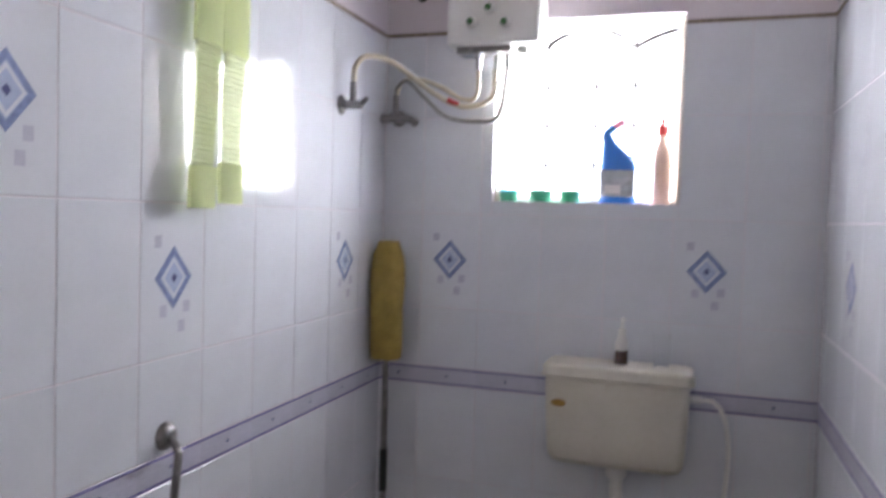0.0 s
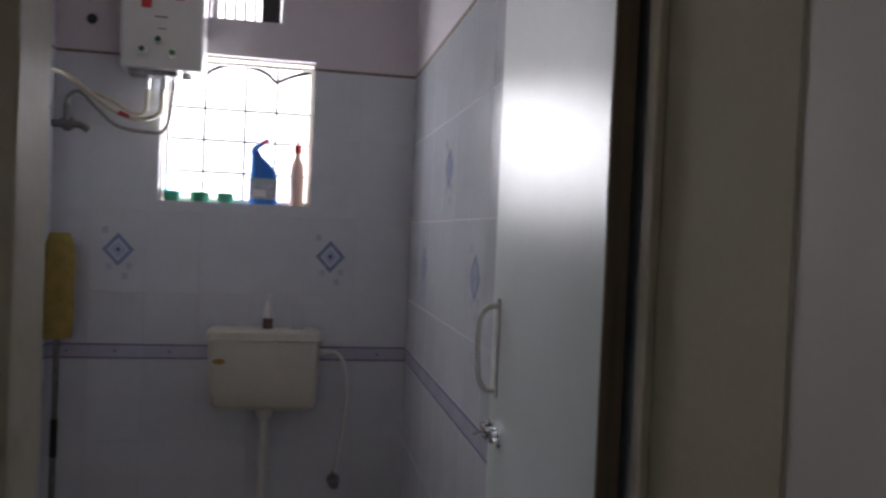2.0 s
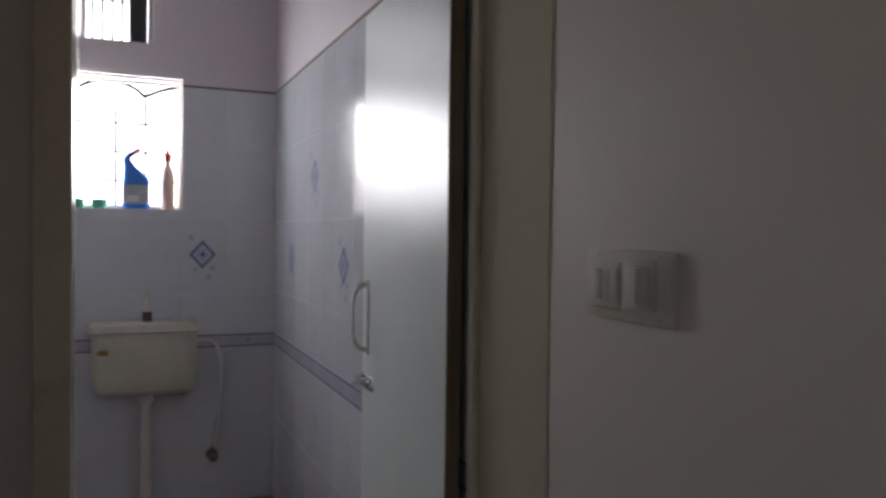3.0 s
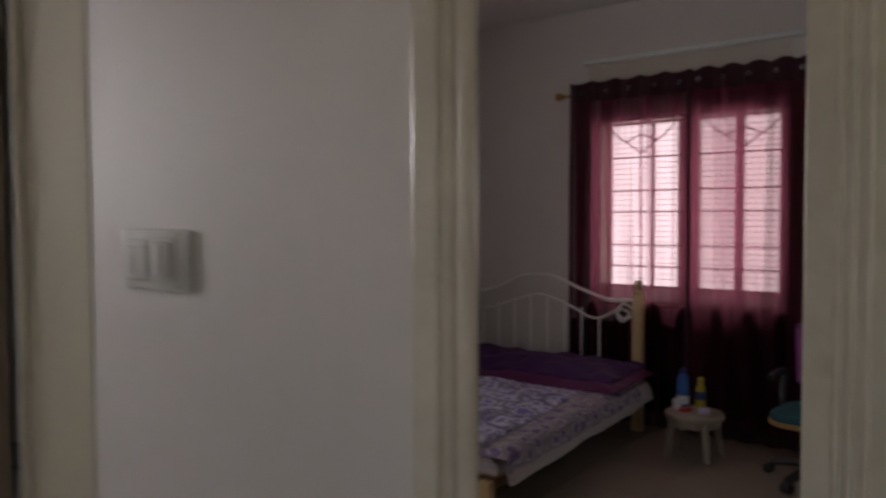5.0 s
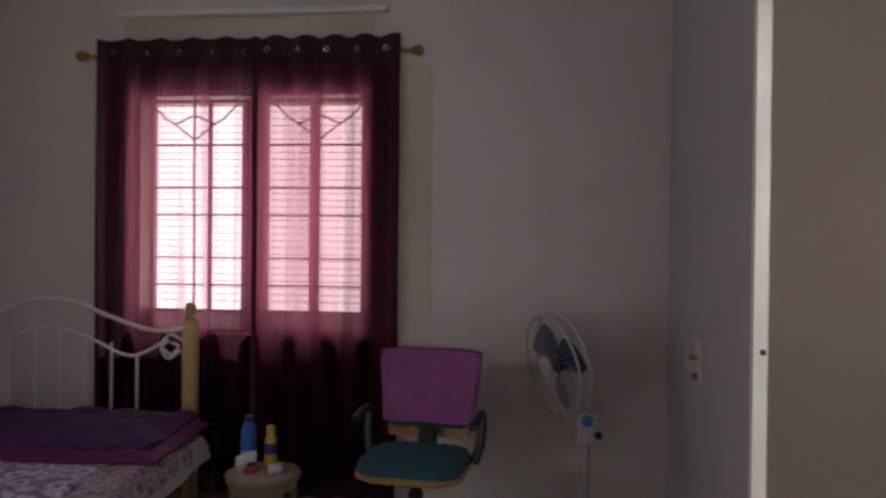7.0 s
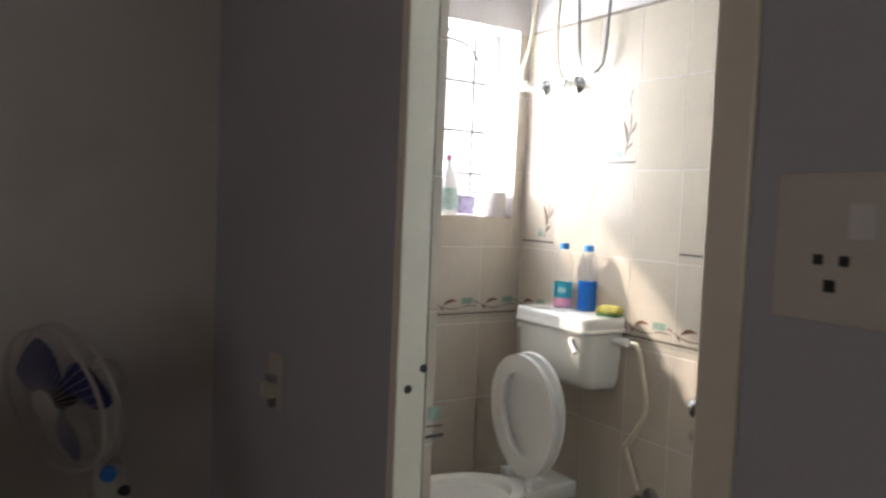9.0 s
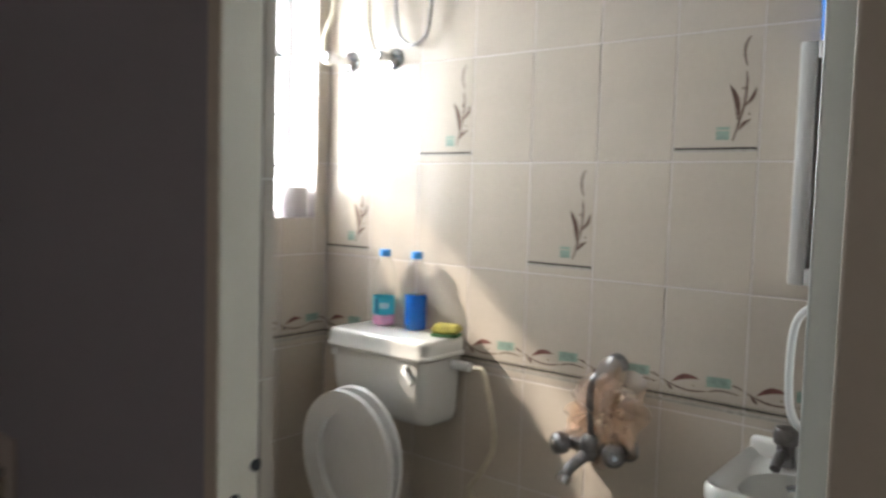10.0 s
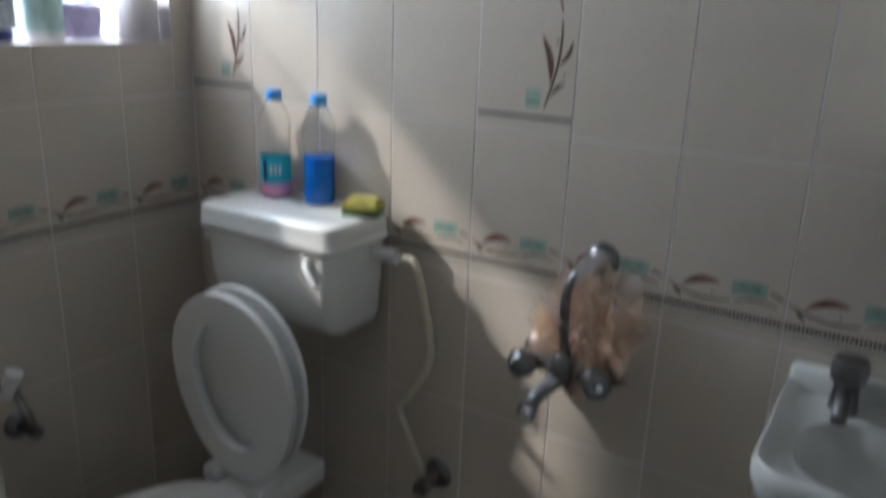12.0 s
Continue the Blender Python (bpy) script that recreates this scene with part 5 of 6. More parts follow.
part("apron", lathe([(0.155, 0.225), (0.150, 0.185), (0.142, 0.185), (0.147, 0.225)], 32, close=False), STOOL_PLASTIC, st)
for k in range(4):
    a = radians(45 + 90 * k)
    part("leg", tube([(0.135 * math.cos(a), 0.135 * math.sin(a), 0.225), (0.165 * math.cos(a), 0.165 * math.sin(a), 0.0)], (0.024, 0.018), 8), STOOL_PLASTIC, st)
bottle("water_bottle", "blue plastic water bottle on the stool", (3.70, -2.565, 0.262), [(0.033, 0), (0.036, 0.006), (0.036, 0.12), (0.033, 0.13), (0.036, 0.14), (0.03, 0.18), (0.016, 0.2)], DEEP_BLUE, [(0.019, 0.2), (0.019, 0.225), (0.01, 0.232)], NAVY, (0.0365, 0.02, 0.07), WHITE_PLASTIC)
bottle("squeeze_bottle", "yellow squeeze bottle standing on the stool", (3.69, -2.675, 0.262), [(0.028, 0), (0.03, 0.006), (0.03, 0.09), (0.026, 0.13), (0.015, 0.155)], MUSTARD, [(0.02, 0.155), (0.02, 0.185), (0.012, 0.19)], MUSTARD, (0.0305, 0.06, 0.11), NAVY)
tagged(mesh_ob("packet", box(-0.05, 0.05, -0.03, 0.03, 0, 0.022, 0.006), VIOLET), "small violet packet lying on the stool", "packet").matrix_world = pose(3.62, -2.72, 0.263, 0, 0, 20)
tagged(mesh_ob("soap_box", box(-0.035, 0.035, -0.022, 0.022, 0, 0.02, 0.003), RED), "small red and white box on the stool", "box").matrix_world = pose(3.59, -2.62, 0.263, 0, 0, -15)
tagged(mesh_ob("cream_jar", lathe([(0.024, 0), (0.026, 0.004), (0.026, 0.05), (0.02, 0.06)], 20), WHITE_PLASTIC, smooth=True), "small white jar on the stool", "jar").matrix_world = pose(3.62, -2.56, 0.263)

# office chair
ch = thing("office_chair", "wheeled office chair with teal seat and wooden rim", "chair", (3.55, -3.372, 0), -6)
outs = []
for z, k in ((0.315, 0.94), (0.325, 1.0), (0.345, 1.0)):
    outs.append([(x - 0.02, y, z) for x, y in round_rect(0.44 * k, 0.46 * k, 0.12, 8)])
part("seat_board", loft(outs), ORANGE_WOOD, ch, "orange-brown wooden seat rim")
outs = []
for z, k in ((0.345, 0.97), (0.365, 0.98), (0.385, 0.94), (0.395, 0.8), (0.398, 0.4)):
    outs.append([(x - 0.02, y, z) for x, y in round_rect(0.44 * k, 0.46 * k, 0.12 * k, 8)])
part("seat_cushion", loft(outs), TEAL, ch, "teal fabric cushion")
part("gas_column", lathe([(0.033, 0.10), (0.033, 0.22), (0.024, 0.225), (0.024, 0.315)], 18), BLACK, ch)
part("mechanism", box(-0.09, 0.09, -0.07, 0.07, 0.285, 0.316, 0.01), BLACK, ch)
for k in range(5):
    a = radians(18 + 72 * k)
    leg = part("base_leg", tube([(0, 0, 0.10), (0.15 * math.cos(a), 0.15 * math.sin(a), 0.09), (0.28 * math.cos(a), 0.28 * math.sin(a), 0.065)], (0.03, 0.02), 10), BLACK, ch)
    c0 = Vector((0.28 * math.cos(a), 0.28 * math.sin(a), 0.028))
    d0 = Vector((-math.sin(a), math.cos(a), 0))
    part("castor", tube([c0 - d0 * 0.022, c0 + d0 * 0.022], 0.027, 14), BLACK, leg)


def back_panel(z0, z1, w0, w1, thick, xb, lean, bow, n=14, m=10):
    bb = bmesh.new()
    f, r = [], []
    for j in range(m + 1):
        v = j / m
        z, w = z0 + (z1 - z0) * v, w0 + (w1 - w0) * v
        fa, ra = [], []
        for i in range(n + 1):
            u = 2 * i / n - 1
            edge = 1 - 0.035 * max(0, abs(u) - 0.8) * 5 * (1 if j in (0, m) else 0)
            x = xb + lean * v - bow * (1 - u * u)
            fa.append(bb.verts.new((x - thick / 2, u * w / 2, z * 1.0 - (1 - edge) * (0.3 if j == m else -0.3))))
            ra.append(bb.verts.new((x + thick / 2, u * w / 2, z - (1 - edge) * (0.3 if j == m else -0.3))))
        f.append(fa)
        r.append(ra)
    for j in range(m):
        for i in range(n):
            bb.faces.new((f[j][i], f[j][i + 1], f[j + 1][i + 1], f[j + 1][i]))
            bb.faces.new((r[j][i], r[j + 1][i], r[j + 1][i + 1], r[j][i + 1]))
        bb.faces.new((f[j][0], f[j + 1][0], r[j + 1][0], r[j][0]))
        bb.faces.new((f[j][n], r[j][n], r[j + 1][n], f[j + 1][n]))
    for i in range(n):
        bb.faces.new((f[0][i], r[0][i], r[0][i + 1], f[0][i + 1]))
        bb.faces.new((f[m][i], f[m][i + 1], r[m][i + 1], r[m][i]))
    return bb


part("backrest_board", back_panel(0.40, 0.76, 0.38, 0.44, 0.03, 0.235, 0.07, -0.03), ORANGE_WOOD, ch, "orange-brown wooden backrest")
part("back_cushion", back_panel(0.455, 0.75, 0.36, 0.42, 0.035, 0.205, 0.065, -0.03), TEAL, ch)
part("back_stem", box(0.19, 0.235, -0.04, 0.04, 0.30, 0.45, 0.008), BLACK, ch)
for s in (-1, 1):
    part("armrest", tube([(0.10, s * 0.235, 0.33), (0.13, s * 0.26, 0.42), (0.16, s * 0.262, 0.53), (0.06, s * 0.262, 0.545), (-0.06, s * 0.258, 0.53)], (0.022, 0.02), 10), BLACK, ch, "black plastic armrest")
tw = thing("towel", "mauve towel draped over the chair back", "towel")
tw.matrix_world = ch.matrix_world.copy()
part("front_fall", back_panel(0.475, 0.785, 0.40, 0.475, 0.008, 0.175, 0.07, -0.035), MAUVE_TOWEL, tw)
part("rear_fall", back_panel(0.52, 0.785, 0.42, 0.475, 0.008, 0.27, 0.05, -0.03), MAUVE_TOWEL, tw)
part("top_fold", back_panel(0.779, 0.800, 0.475, 0.47, 0.082, 0.283, 0.0, -0.03, m=3), MAUVE_TOWEL, tw)

# pedestal fan
fx, fy, fz = 3.86, -4.01, 0.75
fan = thing("pedestal_fan", "greyed white pedestal fan with dark blades by the wall", "fan", (fx, fy, 0))
FD = Vector((-0.46, 0.86, -0.20)).normalized()
FM = turn_to((0, 0, fz), FD)
part("base", lathe([(0.19, 0), (0.19, 0.015), (0.16, 0.03), (0.03, 0.045)], 32, Matrix.Translation((0.02, -0.115, 0))), FAN_PLASTIC, fan)
part("pole", tube([(0.02, -0.115, 0.04), (0.02, -0.115, 0.42)], 0.017, 14), FAN_PLASTIC, fan)
ct = part("control_box", box(-0.03, 0.07, -0.165, -0.065, 0.38, 0.52, 0.014), FAN_PLASTIC, fan)
part("blue_dial", lathe([(0.026, 0), (0.026, 0.012), (0.02, 0.016)], 18, turn_to((-0.03, -0.115, 0.49), (-1, 0.3, 0))), BLUE, ct)
part("dark_knob", lathe([(0.018, 0), (0.018, 0.02), (0.014, 0.024)], 16, turn_to((-0.02, -0.157, 0.425), (-0.8, -0.6, 0))), BLACK, ct)
part("neck", tube([(0.02, -0.115, 0.50), (0.045, -0.095, 0.62), (0.055, -0.07, 0.74)], (0.02, 0.03), 14), FAN_PLASTIC, fan)
part("motor_housing", lathe([(0.03, -0.18), (0.062, -0.165), (0.072, -0.11), (0.07, -0.05), (0.05, -0.03)], 24, FM), FAN_PLASTIC, fan)
R = 0.235
for zz, rr in ((0.0, R), (0.055, R * 0.99)):
    pts = [FM @ Vector((rr * math.cos(a), rr * math.sin(a), zz)) for a in [2 * math.pi * i / 48 for i in range(49)]]
    part("guard_rim", tube(pts, 0.007, 8, curve=False), FAN_PLASTIC, fan)
for i in range(48):
    a = 2 * math.pi * i / 48
    c, s = math.cos(a), math.sin(a)
    part("front_wire", tube([FM @ Vector((0.05 * c, 0.05 * s, 0.085)), FM @ Vector((0.16 * c, 0.16 * s, 0.078)), FM @ Vector((R * c, R * s, 0.055))], 0.0014, 4, n=3), FAN_PLASTIC, fan)
    part("rear_wire", tube([FM @ Vector((0.06 * c, 0.06 * s, -0.03)), FM @ Vector((0.17 * c, 0.17 * s, -0.022)), FM @ Vector((R * c, R * s, 0.0))], 0.0014, 4, n=3), FAN_PLASTIC, fan)
part("guard_boss", lathe([(0.05, 0.083), (0.05, 0.09), (0.03, 0.096)], 24, FM), FAN_PLASTIC, fan)
part("hub", lathe([(0.035, -0.01), (0.038, 0.04), (0.02, 0.055)], 20, FM), BLACK, fan)
for k in range(3):
    a0 = 2 * math.pi * k / 3 + 0.4
    bb = bmesh.new()
    up, dn = [], []
    for j in range(9):
        t = j / 8
        r0 = 0.035 + 0.175 * t
        half = 0.35 + 0.28 * math.sin(math.pi * min(1, t * 0.9 + 0.1))
        row_u, row_d = [], []
        for i in range(7):
            a = a0 + half * (2 * i / 6 - 1)
            z = 0.018 + 0.018 * (2 * i / 6 - 1)
            row_u.append(bb.verts.new(FM @ Vector((r0 * math.cos(a), r0 * math.sin(a), z + 0.0015))))
            row_d.append(bb.verts.new(FM @ Vector((r0 * math.cos(a), r0 * math.sin(a), z - 0.0015))))
        up.append(row_u)
        dn.append(row_d)
    for j in range(8):
        for i in range(6):
            bb.faces.new((up[j][i], up[j][i + 1], up[j + 1][i + 1], up[j + 1][i]))
            bb.faces.new((dn[j][i], dn[j + 1][i], dn[j + 1][i + 1], dn[j][i + 1]))
    part("blade", bb, NAVY, fan, "dark blue fan blade")

# ---- cream bathroom ----
CX = 3.285
cs = cistern("cistern", "white ceramic cistern with rounded lid", (CX + 0.005, B_S, 0.775), 180, 0.385, 0.20, 0.20, CERAMIC, 0.058)
lv = part("flush_lever", lathe([(0.012, 0), (0.012, 0.005), (0.009, 0.011)], 16, turn_to((0.125, -0.194, 0.175), (0, -1, 0))), WHITE_PLASTIC, cs, "white plastic flush lever")
part("lever_arm", tube([(0.125, -0.206, 0.175), (0.142, -0.212, 0.163), (0.164, -0.214, 0.140)], (0.006, 0.010), 10), WHITE_PLASTIC, lv)
part("side_inlet", tube([(0.186, -0.06, 0.18), (0.250, -0.06, 0.18)], 0.014, 12), WHITE_PLASTIC, cs)
part("side_nut", tube([(-0.165, -0.185, 0.185), (-0.165, -0.198, 0.185)], 0.010, 10), WHITE_PLASTIC, cs)

wc = thing("toilet", "white ceramic toilet with raised seat ring", "toilet", (CX + 0.008, B_S + 0.29, 0))


wc.scale = (1, 1, 1.08)


def egg(w, l, z, y0, n=40):
    """An oval outline whose rear sits at y0."""
    return [(w / 2 * math.sin(t) * (1 - 0.10 * math.cos(t)), y0 + l / 2 - l / 2 * math.cos(t), z) for t in [2 * math.pi * i / n for i in range(n)]]


part("pedestal", loft([egg(0.22, 0.36, 0.0, 0.04), egg(0.19, 0.33, 0.08, 0.05), egg(0.20, 0.34, 0.18, 0.05), egg(0.30, 0.42, 0.28, 0.03), egg(0.355, 0.47, 0.36, 0.01), egg(0.365, 0.48, 0.385, 0.005)]), CERAMIC, wc)
part("bowl_rim", loft([egg(0.365, 0.48, 0.385, 0.005), egg(0.37, 0.485, 0.40, 0.003), egg(0.35, 0.465, 0.408, 0.012), egg(0.27, 0.37, 0.405, 0.06), egg(0.25, 0.34, 0.385, 0.07), egg(0.19, 0.25, 0.26, 0.10), egg(0.08, 0.10, 0.22, 0.16)], close=False), CERAMIC, wc)
part("rear_shelf", box(-0.085, 0.085, -0.20, 0.05, 0.34, 0.40, 0.015, 3), CERAMIC, wc)


def ring_seat(tilt, z, w, l, hole_w, hole_l, thick, name, material):
    m = Matrix.Translation((0, -0.005, z)) @ pose(0, 0, 0, tilt, 0, 0)
    o1, i1 = egg(w, l, 0, 0), egg(hole_w, hole_l, 0, (l - hole_l) * 0.55)
    bb = bmesh.new()
    n = len(o1)
    rings = []
    for pts, dz, k in ((o1, 0.0, 1.0), (o1, thick * 0.7, 1.0), (o1, thick, 0.96), (i1, thick, 1.03), (i1, thick * 0.7, 1.0), (i1, 0, 1.0)):
        cy = sum(p[1] for p in pts) / n
        rings.append([bb.verts.new(m @ Vector((p[0] * k, cy + (p[1] - cy) * k, dz))) for p in pts])
    for a, c in zip(rings, rings[1:] + rings[:1]):
        for i in range(n):
            bb.faces.new((a[i], a[(i + 1) % n], c[(i + 1) % n], c[i]))
    return part(name, bb, material, wc)


ring_seat(86, 0.415, 0.345, 0.405, 0.22, 0.275, 0.022, "seat_ring", WHITE_PLASTIC)
m = Matrix.Translation((0, -0.035, 0.415)) @ pose(0, 0, 0, 89, 0, 0)
bb = loft([egg(0.34, 0.405, 0, 0), egg(0.35, 0.41, 0.008, 0), egg(0.33, 0.39, 0.016, 0.01)])
bb.transform(m)
part("lid", bb, WHITE_PLASTIC, wc, "raised white plastic lid")
for x in (-0.07, 0.07):
    part("hinge", box(x - 0.02, x + 0.02, -0.045, 0.02, 0.398, 0.43, 0.006), WHITE_PLASTIC, wc)


def pet_bottle(label, at, liquid, liquid_h, band, rz):
    e2 = thing("plastic_bottle", label, "bottle", at, rz)
    prof = [(0.024, 0.0), (0.031, 0.004), (0.033, 0.012), (0.033, 0.06), (0.0315, 0.075), (0.033, 0.09), (0.033, 0.15), (0.0345, 0.17), (0.0345, 0.186), (0.028, 0.207), (0.018, 0.228), (0.014, 0.234), (0.014, 0.242)]
    e2.scale = (1.02, 1.02, 0.91)
    part("body", lathe(prof, 32), GLASS_BOTTLE, e2)
    part("liquid", lathe([(r - 0.0022, z) for r, z in prof if z < liquid_h] + [(0.030, liquid_h)], 32), liquid, e2)
    part("cap", lathe([(0.0175, 0.236), (0.0175, 0.258), (0.0165, 0.26)], 24), CAP_BLUE, e2, "blue screw cap")
    if band:
        lb = part("label", lathe([(0.0337, 0.038), (0.0337, 0.100)], 32, close=False), LABEL_TEAL, e2, "teal paper label")
        bb2 = bmesh.new()
        for u in (0.0, 0.009, 0.018):
            a = radians(-70 + u * 1800)
            box(-0.003, 0.003, -0.0010, 0.0004, -0.010, 0.010, m=Matrix.Translation((0.0340 * math.sin(a), -0.0340 * math.cos(a), 0.070)) @ pose(0, 0, 0, 0, 0, math.degrees(a)), bm=bb2)
        part("label_print", bb2, WHITE_PLASTIC, lb, smooth=False)
        a = radians(-95)
        part("label_block", box(-0.004, 0.004, -0.001, 0.0004, -0.028, 0.028, m=Matrix.Translation((0.0340 * math.sin(a), -0.0340 * math.cos(a), 0.069)) @ pose(0, 0, 0, 0, 0, math.degrees(a))), NAVY, lb, smooth=False)
    return e2


LIDZ = 0.775 + 0.20 + 0.058
pet_bottle("clear bottle with pink liquid and teal label on the cistern", (3.388, B_S + 0.048, LIDZ), PINK_WATER, 0.036, True, 277)
pet_bottle("clear bottle of blue cleaning liquid on the cistern", (3.262, B_S + 0.044, LIDZ), BLUE_WATER, 0.118, False, 0)
sp = thing("sponge", "yellow sponge with green scourer on the cistern", "sponge", (3.128, B_S + 0.06, LIDZ), 20)
bb = soft_block(-0.04, 0.04, -0.028, 0.028, 0.008, 0.036, 14, 10, 0.004, 41, r=0.012)
part("foam", bb, SPONGE_Y, sp)
part("scourer", box(-0.04, 0.04, -0.028, 0.028, 0.0, 0.009, 0.003), SCOUR, sp)

e = thing("supply_hose", "cream plastic hose from the cistern to the valve", "hose")
part("hose", tube([(3.025, B_S + 0.06, 0.955), (2.995, B_S + 0.06, 0.95), (2.975, B_S + 0.055, 0.88), (2.955, B_S + 0.05, 0.75), (2.995, B_S + 0.05, 0.66), (3.04, B_S + 0.045, 0.60)], 0.0085, 10), HOSE, e)
part("lower_hose", tube([(3.04, B_S + 0.045, 0.60), (3.0, B_S + 0.045, 0.52), (2.97, B_S + 0.05, 0.47)], 0.007, 10), HOSE, e)
e = thing("angle_valve", "dull metal angle valve below the cistern hose", "valve", (2.955, B_S, 0.44))
part("flange", lathe([(0.035, 0), (0.03, 0.008), (0.014, 0.014)], 18, turn_to((0, 0, 0), (0, 1, 0))), DULL_METAL, e)
part("body", tube([(0, 0, 0), (0, 0.06, 0)], 0.014, 12), DULL_METAL, e)
part("outlet", tube([(0.0, 0.045, 0), (0.03, 0.05, -0.03)], 0.012, 12), DULL_METAL, e)
part("knob", lathe([(0.018, 0), (0.022, 0.01), (0.018, 0.024)], 12, turn_to((0, 0.055, 0), (0, 1, 0))), DULL_METAL, e)

wall_mixer("wall_mixer", "old chrome wall mixer with hooked spout pipe", (2.655, B_S, 0.81), (0, 1, 0))
lf = thing("loofah", "peach nylon mesh loofah hanging behind the mixer pipe", "loofah", (2.63, B_S + 0.045, 0.895))
for k in range(11):
    rnd = random.Random(70 + k)
    bb = bmesh.new()
    ring = []
    rad = rnd.uniform(0.030, 0.078)
    cx0, cz0 = rnd.uniform(-0.035, 0.035), rnd.uniform(-0.035, 0.035)
    width = rnd.uniform(0.022, 0.045)
    nn, waves = 56, rnd.randint(5, 9)
    ph = rnd.uniform(0, 6.28)
    for i in range(nn):
        a = 2 * math.pi * i / nn
        line = []
        for q in range(5):
            f = q / 4
            rr = rad + width * f + 0.012 * math.sin(waves * a + ph) * f + 0.010 * noise.noise(Vector((3 * math.cos(a), 3 * math.sin(a), k + f)))
            yy = 0.022 * math.sin(waves * a * 0.5 * 2 + ph + 1.3) * (0.3 + f) + 0.018 * noise.noise(Vector((4 * math.cos(a), 4 * math.sin(a), 9 + k)))
            line.append(bb.verts.new((cx0 + rr * math.cos(a) * 0.86, max(-0.035, yy), cz0 + rr * math.sin(a))))
        ring.append(line)
    for i in range(nn):
        for q in range(4):
            bb.faces.new((ring[i][q], ring[(i + 1) % nn][q], ring[(i + 1) % nn][q + 1], ring[i][q + 1]))
    part("mesh_ruffle", bb, LOOFAH, lf)
part("cord", tube([(0, 0, 0.06), (0.0, -0.02, 0.10), (0.0, -0.03, 0.12)], 0.003, 6), WHITE_PLASTIC, lf)

# basin
BX, BZ = 2.042, 0.87
bs = thing("wash_basin", "white ceramic wall basin with chrome tap", "basin", (BX, B_S, BZ))


def basin_line(w, d, z, r, back=0.0):
    return [(x, y + d / 2 + back, z) for x, y in round_rect(w, d, r, 8)]


part("bowl", loft([basin_line(0.18, 0.16, -0.20, 0.05, 0.03), basin_line(0.34, 0.26, -0.12, 0.08, 0.01), basin_line(0.46, 0.34, -0.03, 0.05), basin_line(0.475, 0.35, 0.0, 0.05), basin_line(0.475, 0.35, 0.018, 0.05), basin_line(0.465, 0.345, 0.026, 0.048), basin_line(0.445, 0.33, 0.020, 0.045, 0.005), basin_line(0.43, 0.31, 0.008, 0.05, 0.012), basin_line(0.39, 0.22, 0.0, 0.09, 0.085), basin_line(0.34, 0.18, -0.06, 0.08, 0.10), basin_line(0.2, 0.10, -0.11, 0.045, 0.13)]), CERAMIC, bs)
part("upstand", box(-0.235, 0.235, 0.0, 0.03, 0.0, 0.05, 0.012, 3), CERAMIC, bs)
tp = part("tap", lathe([(0.022, 0.008), (0.02, 0.02), (0.018, 0.045), (0.02, 0.05)], 18, Matrix.Translation((0.15, 0.055, 0))), DULL_METAL, bs, "dull chrome pillar tap")
part("tap_knob", lathe([(0.014, 0.05), (0.026, 0.056), (0.028, 0.075), (0.024, 0.09), (0.01, 0.094)], 12, Matrix.Translation((0.15, 0.055, 0))), DULL_METAL, tp)
part("tap_spout", tube([(0.15, 0.06, 0.03), (0.15, 0.10, 0.038), (0.15, 0.135, 0.02)], (0.013, 0.011), 12), DULL_METAL, tp)
part("waste_pipe", tube([(0, 0.14, -0.2), (0, 0.14, -0.33), (0, 0.06, -0.38), (0, 0.0, -0.38)], 0.018, 12), WHITE_PLASTIC, bs)

mc = thing("mirror_cabinet", "white plastic framed mirror cabinet above the basin", "mirror cabinet", (2.02, B_S, 1.275))
part("case", box(-0.18, 0.18, 0, 0.085, 0, 0.50, 0.006), WHITE_PLASTIC, mc)
for q in ((-0.18, -0.148, 0, 0.5), (0.148, 0.18, 0, 0.5), (-0.148, 0.148, 0, 0.035), (-0.148, 0.148, 0.465, 0.5)):
    part("frame_bar", box(q[0], q[1], 0.083, 0.10, q[2], q[3], 0.004), WHITE_PLASTIC, mc)
part("mirror", box(-0.150, 0.150, 0.083, 0.089, 0.033, 0.467), MIRROR, mc, smooth=False)
bottle("mug", "blue plastic mug on the mirror cabinet", (2.14, B_S + 0.05, 1.775), [(0.03, 0), (0.032, 0.004), (0.036, 0.09)], BLUE, None, None, category="mug")

# pipes and valves near the window
for k, (x, z, ln) in enumerate(((3.603, 1.868, 0.085), (3.411, 1.862, 0.05))):
    e = thing("angle_valve", "chrome angle valve on the tiled wall by the window", "valve", (x, B_S, z))
    part("flange", lathe([(0.036, 0), (0.034, 0.006), (0.02, 0.016), (0.014, 0.02)], 20, turn_to((0, 0, 0), (0, 1, 0))), CHROME, e)
    part("body", tube([(0, 0, 0), (0, ln, 0)], 0.014, 12), CHROME, e)
    part("knob", lathe([(0.016, 0), (0.02, 0.012), (0.019, 0.03), (0.012, 0.036)], 14, turn_to((0, ln, 0), (0, 1, 0))), CHROME, e)
e = thing("water_hose", "cream hose looping down to the wall valve", "hose")
part("hose", tube([(3.411, B_S + 0.035, 1.872), (3.46, B_S + 0.035, 1.885), (3.485, B_S + 0.04, 1.95), (3.485, B_S + 0.05, 2.06), (3.47, B_S + 0.06, 2.2)], 0.008, 10), HOSE, e)
e = thing("water_hose", "pale hose hanging from above beside the window", "hose")
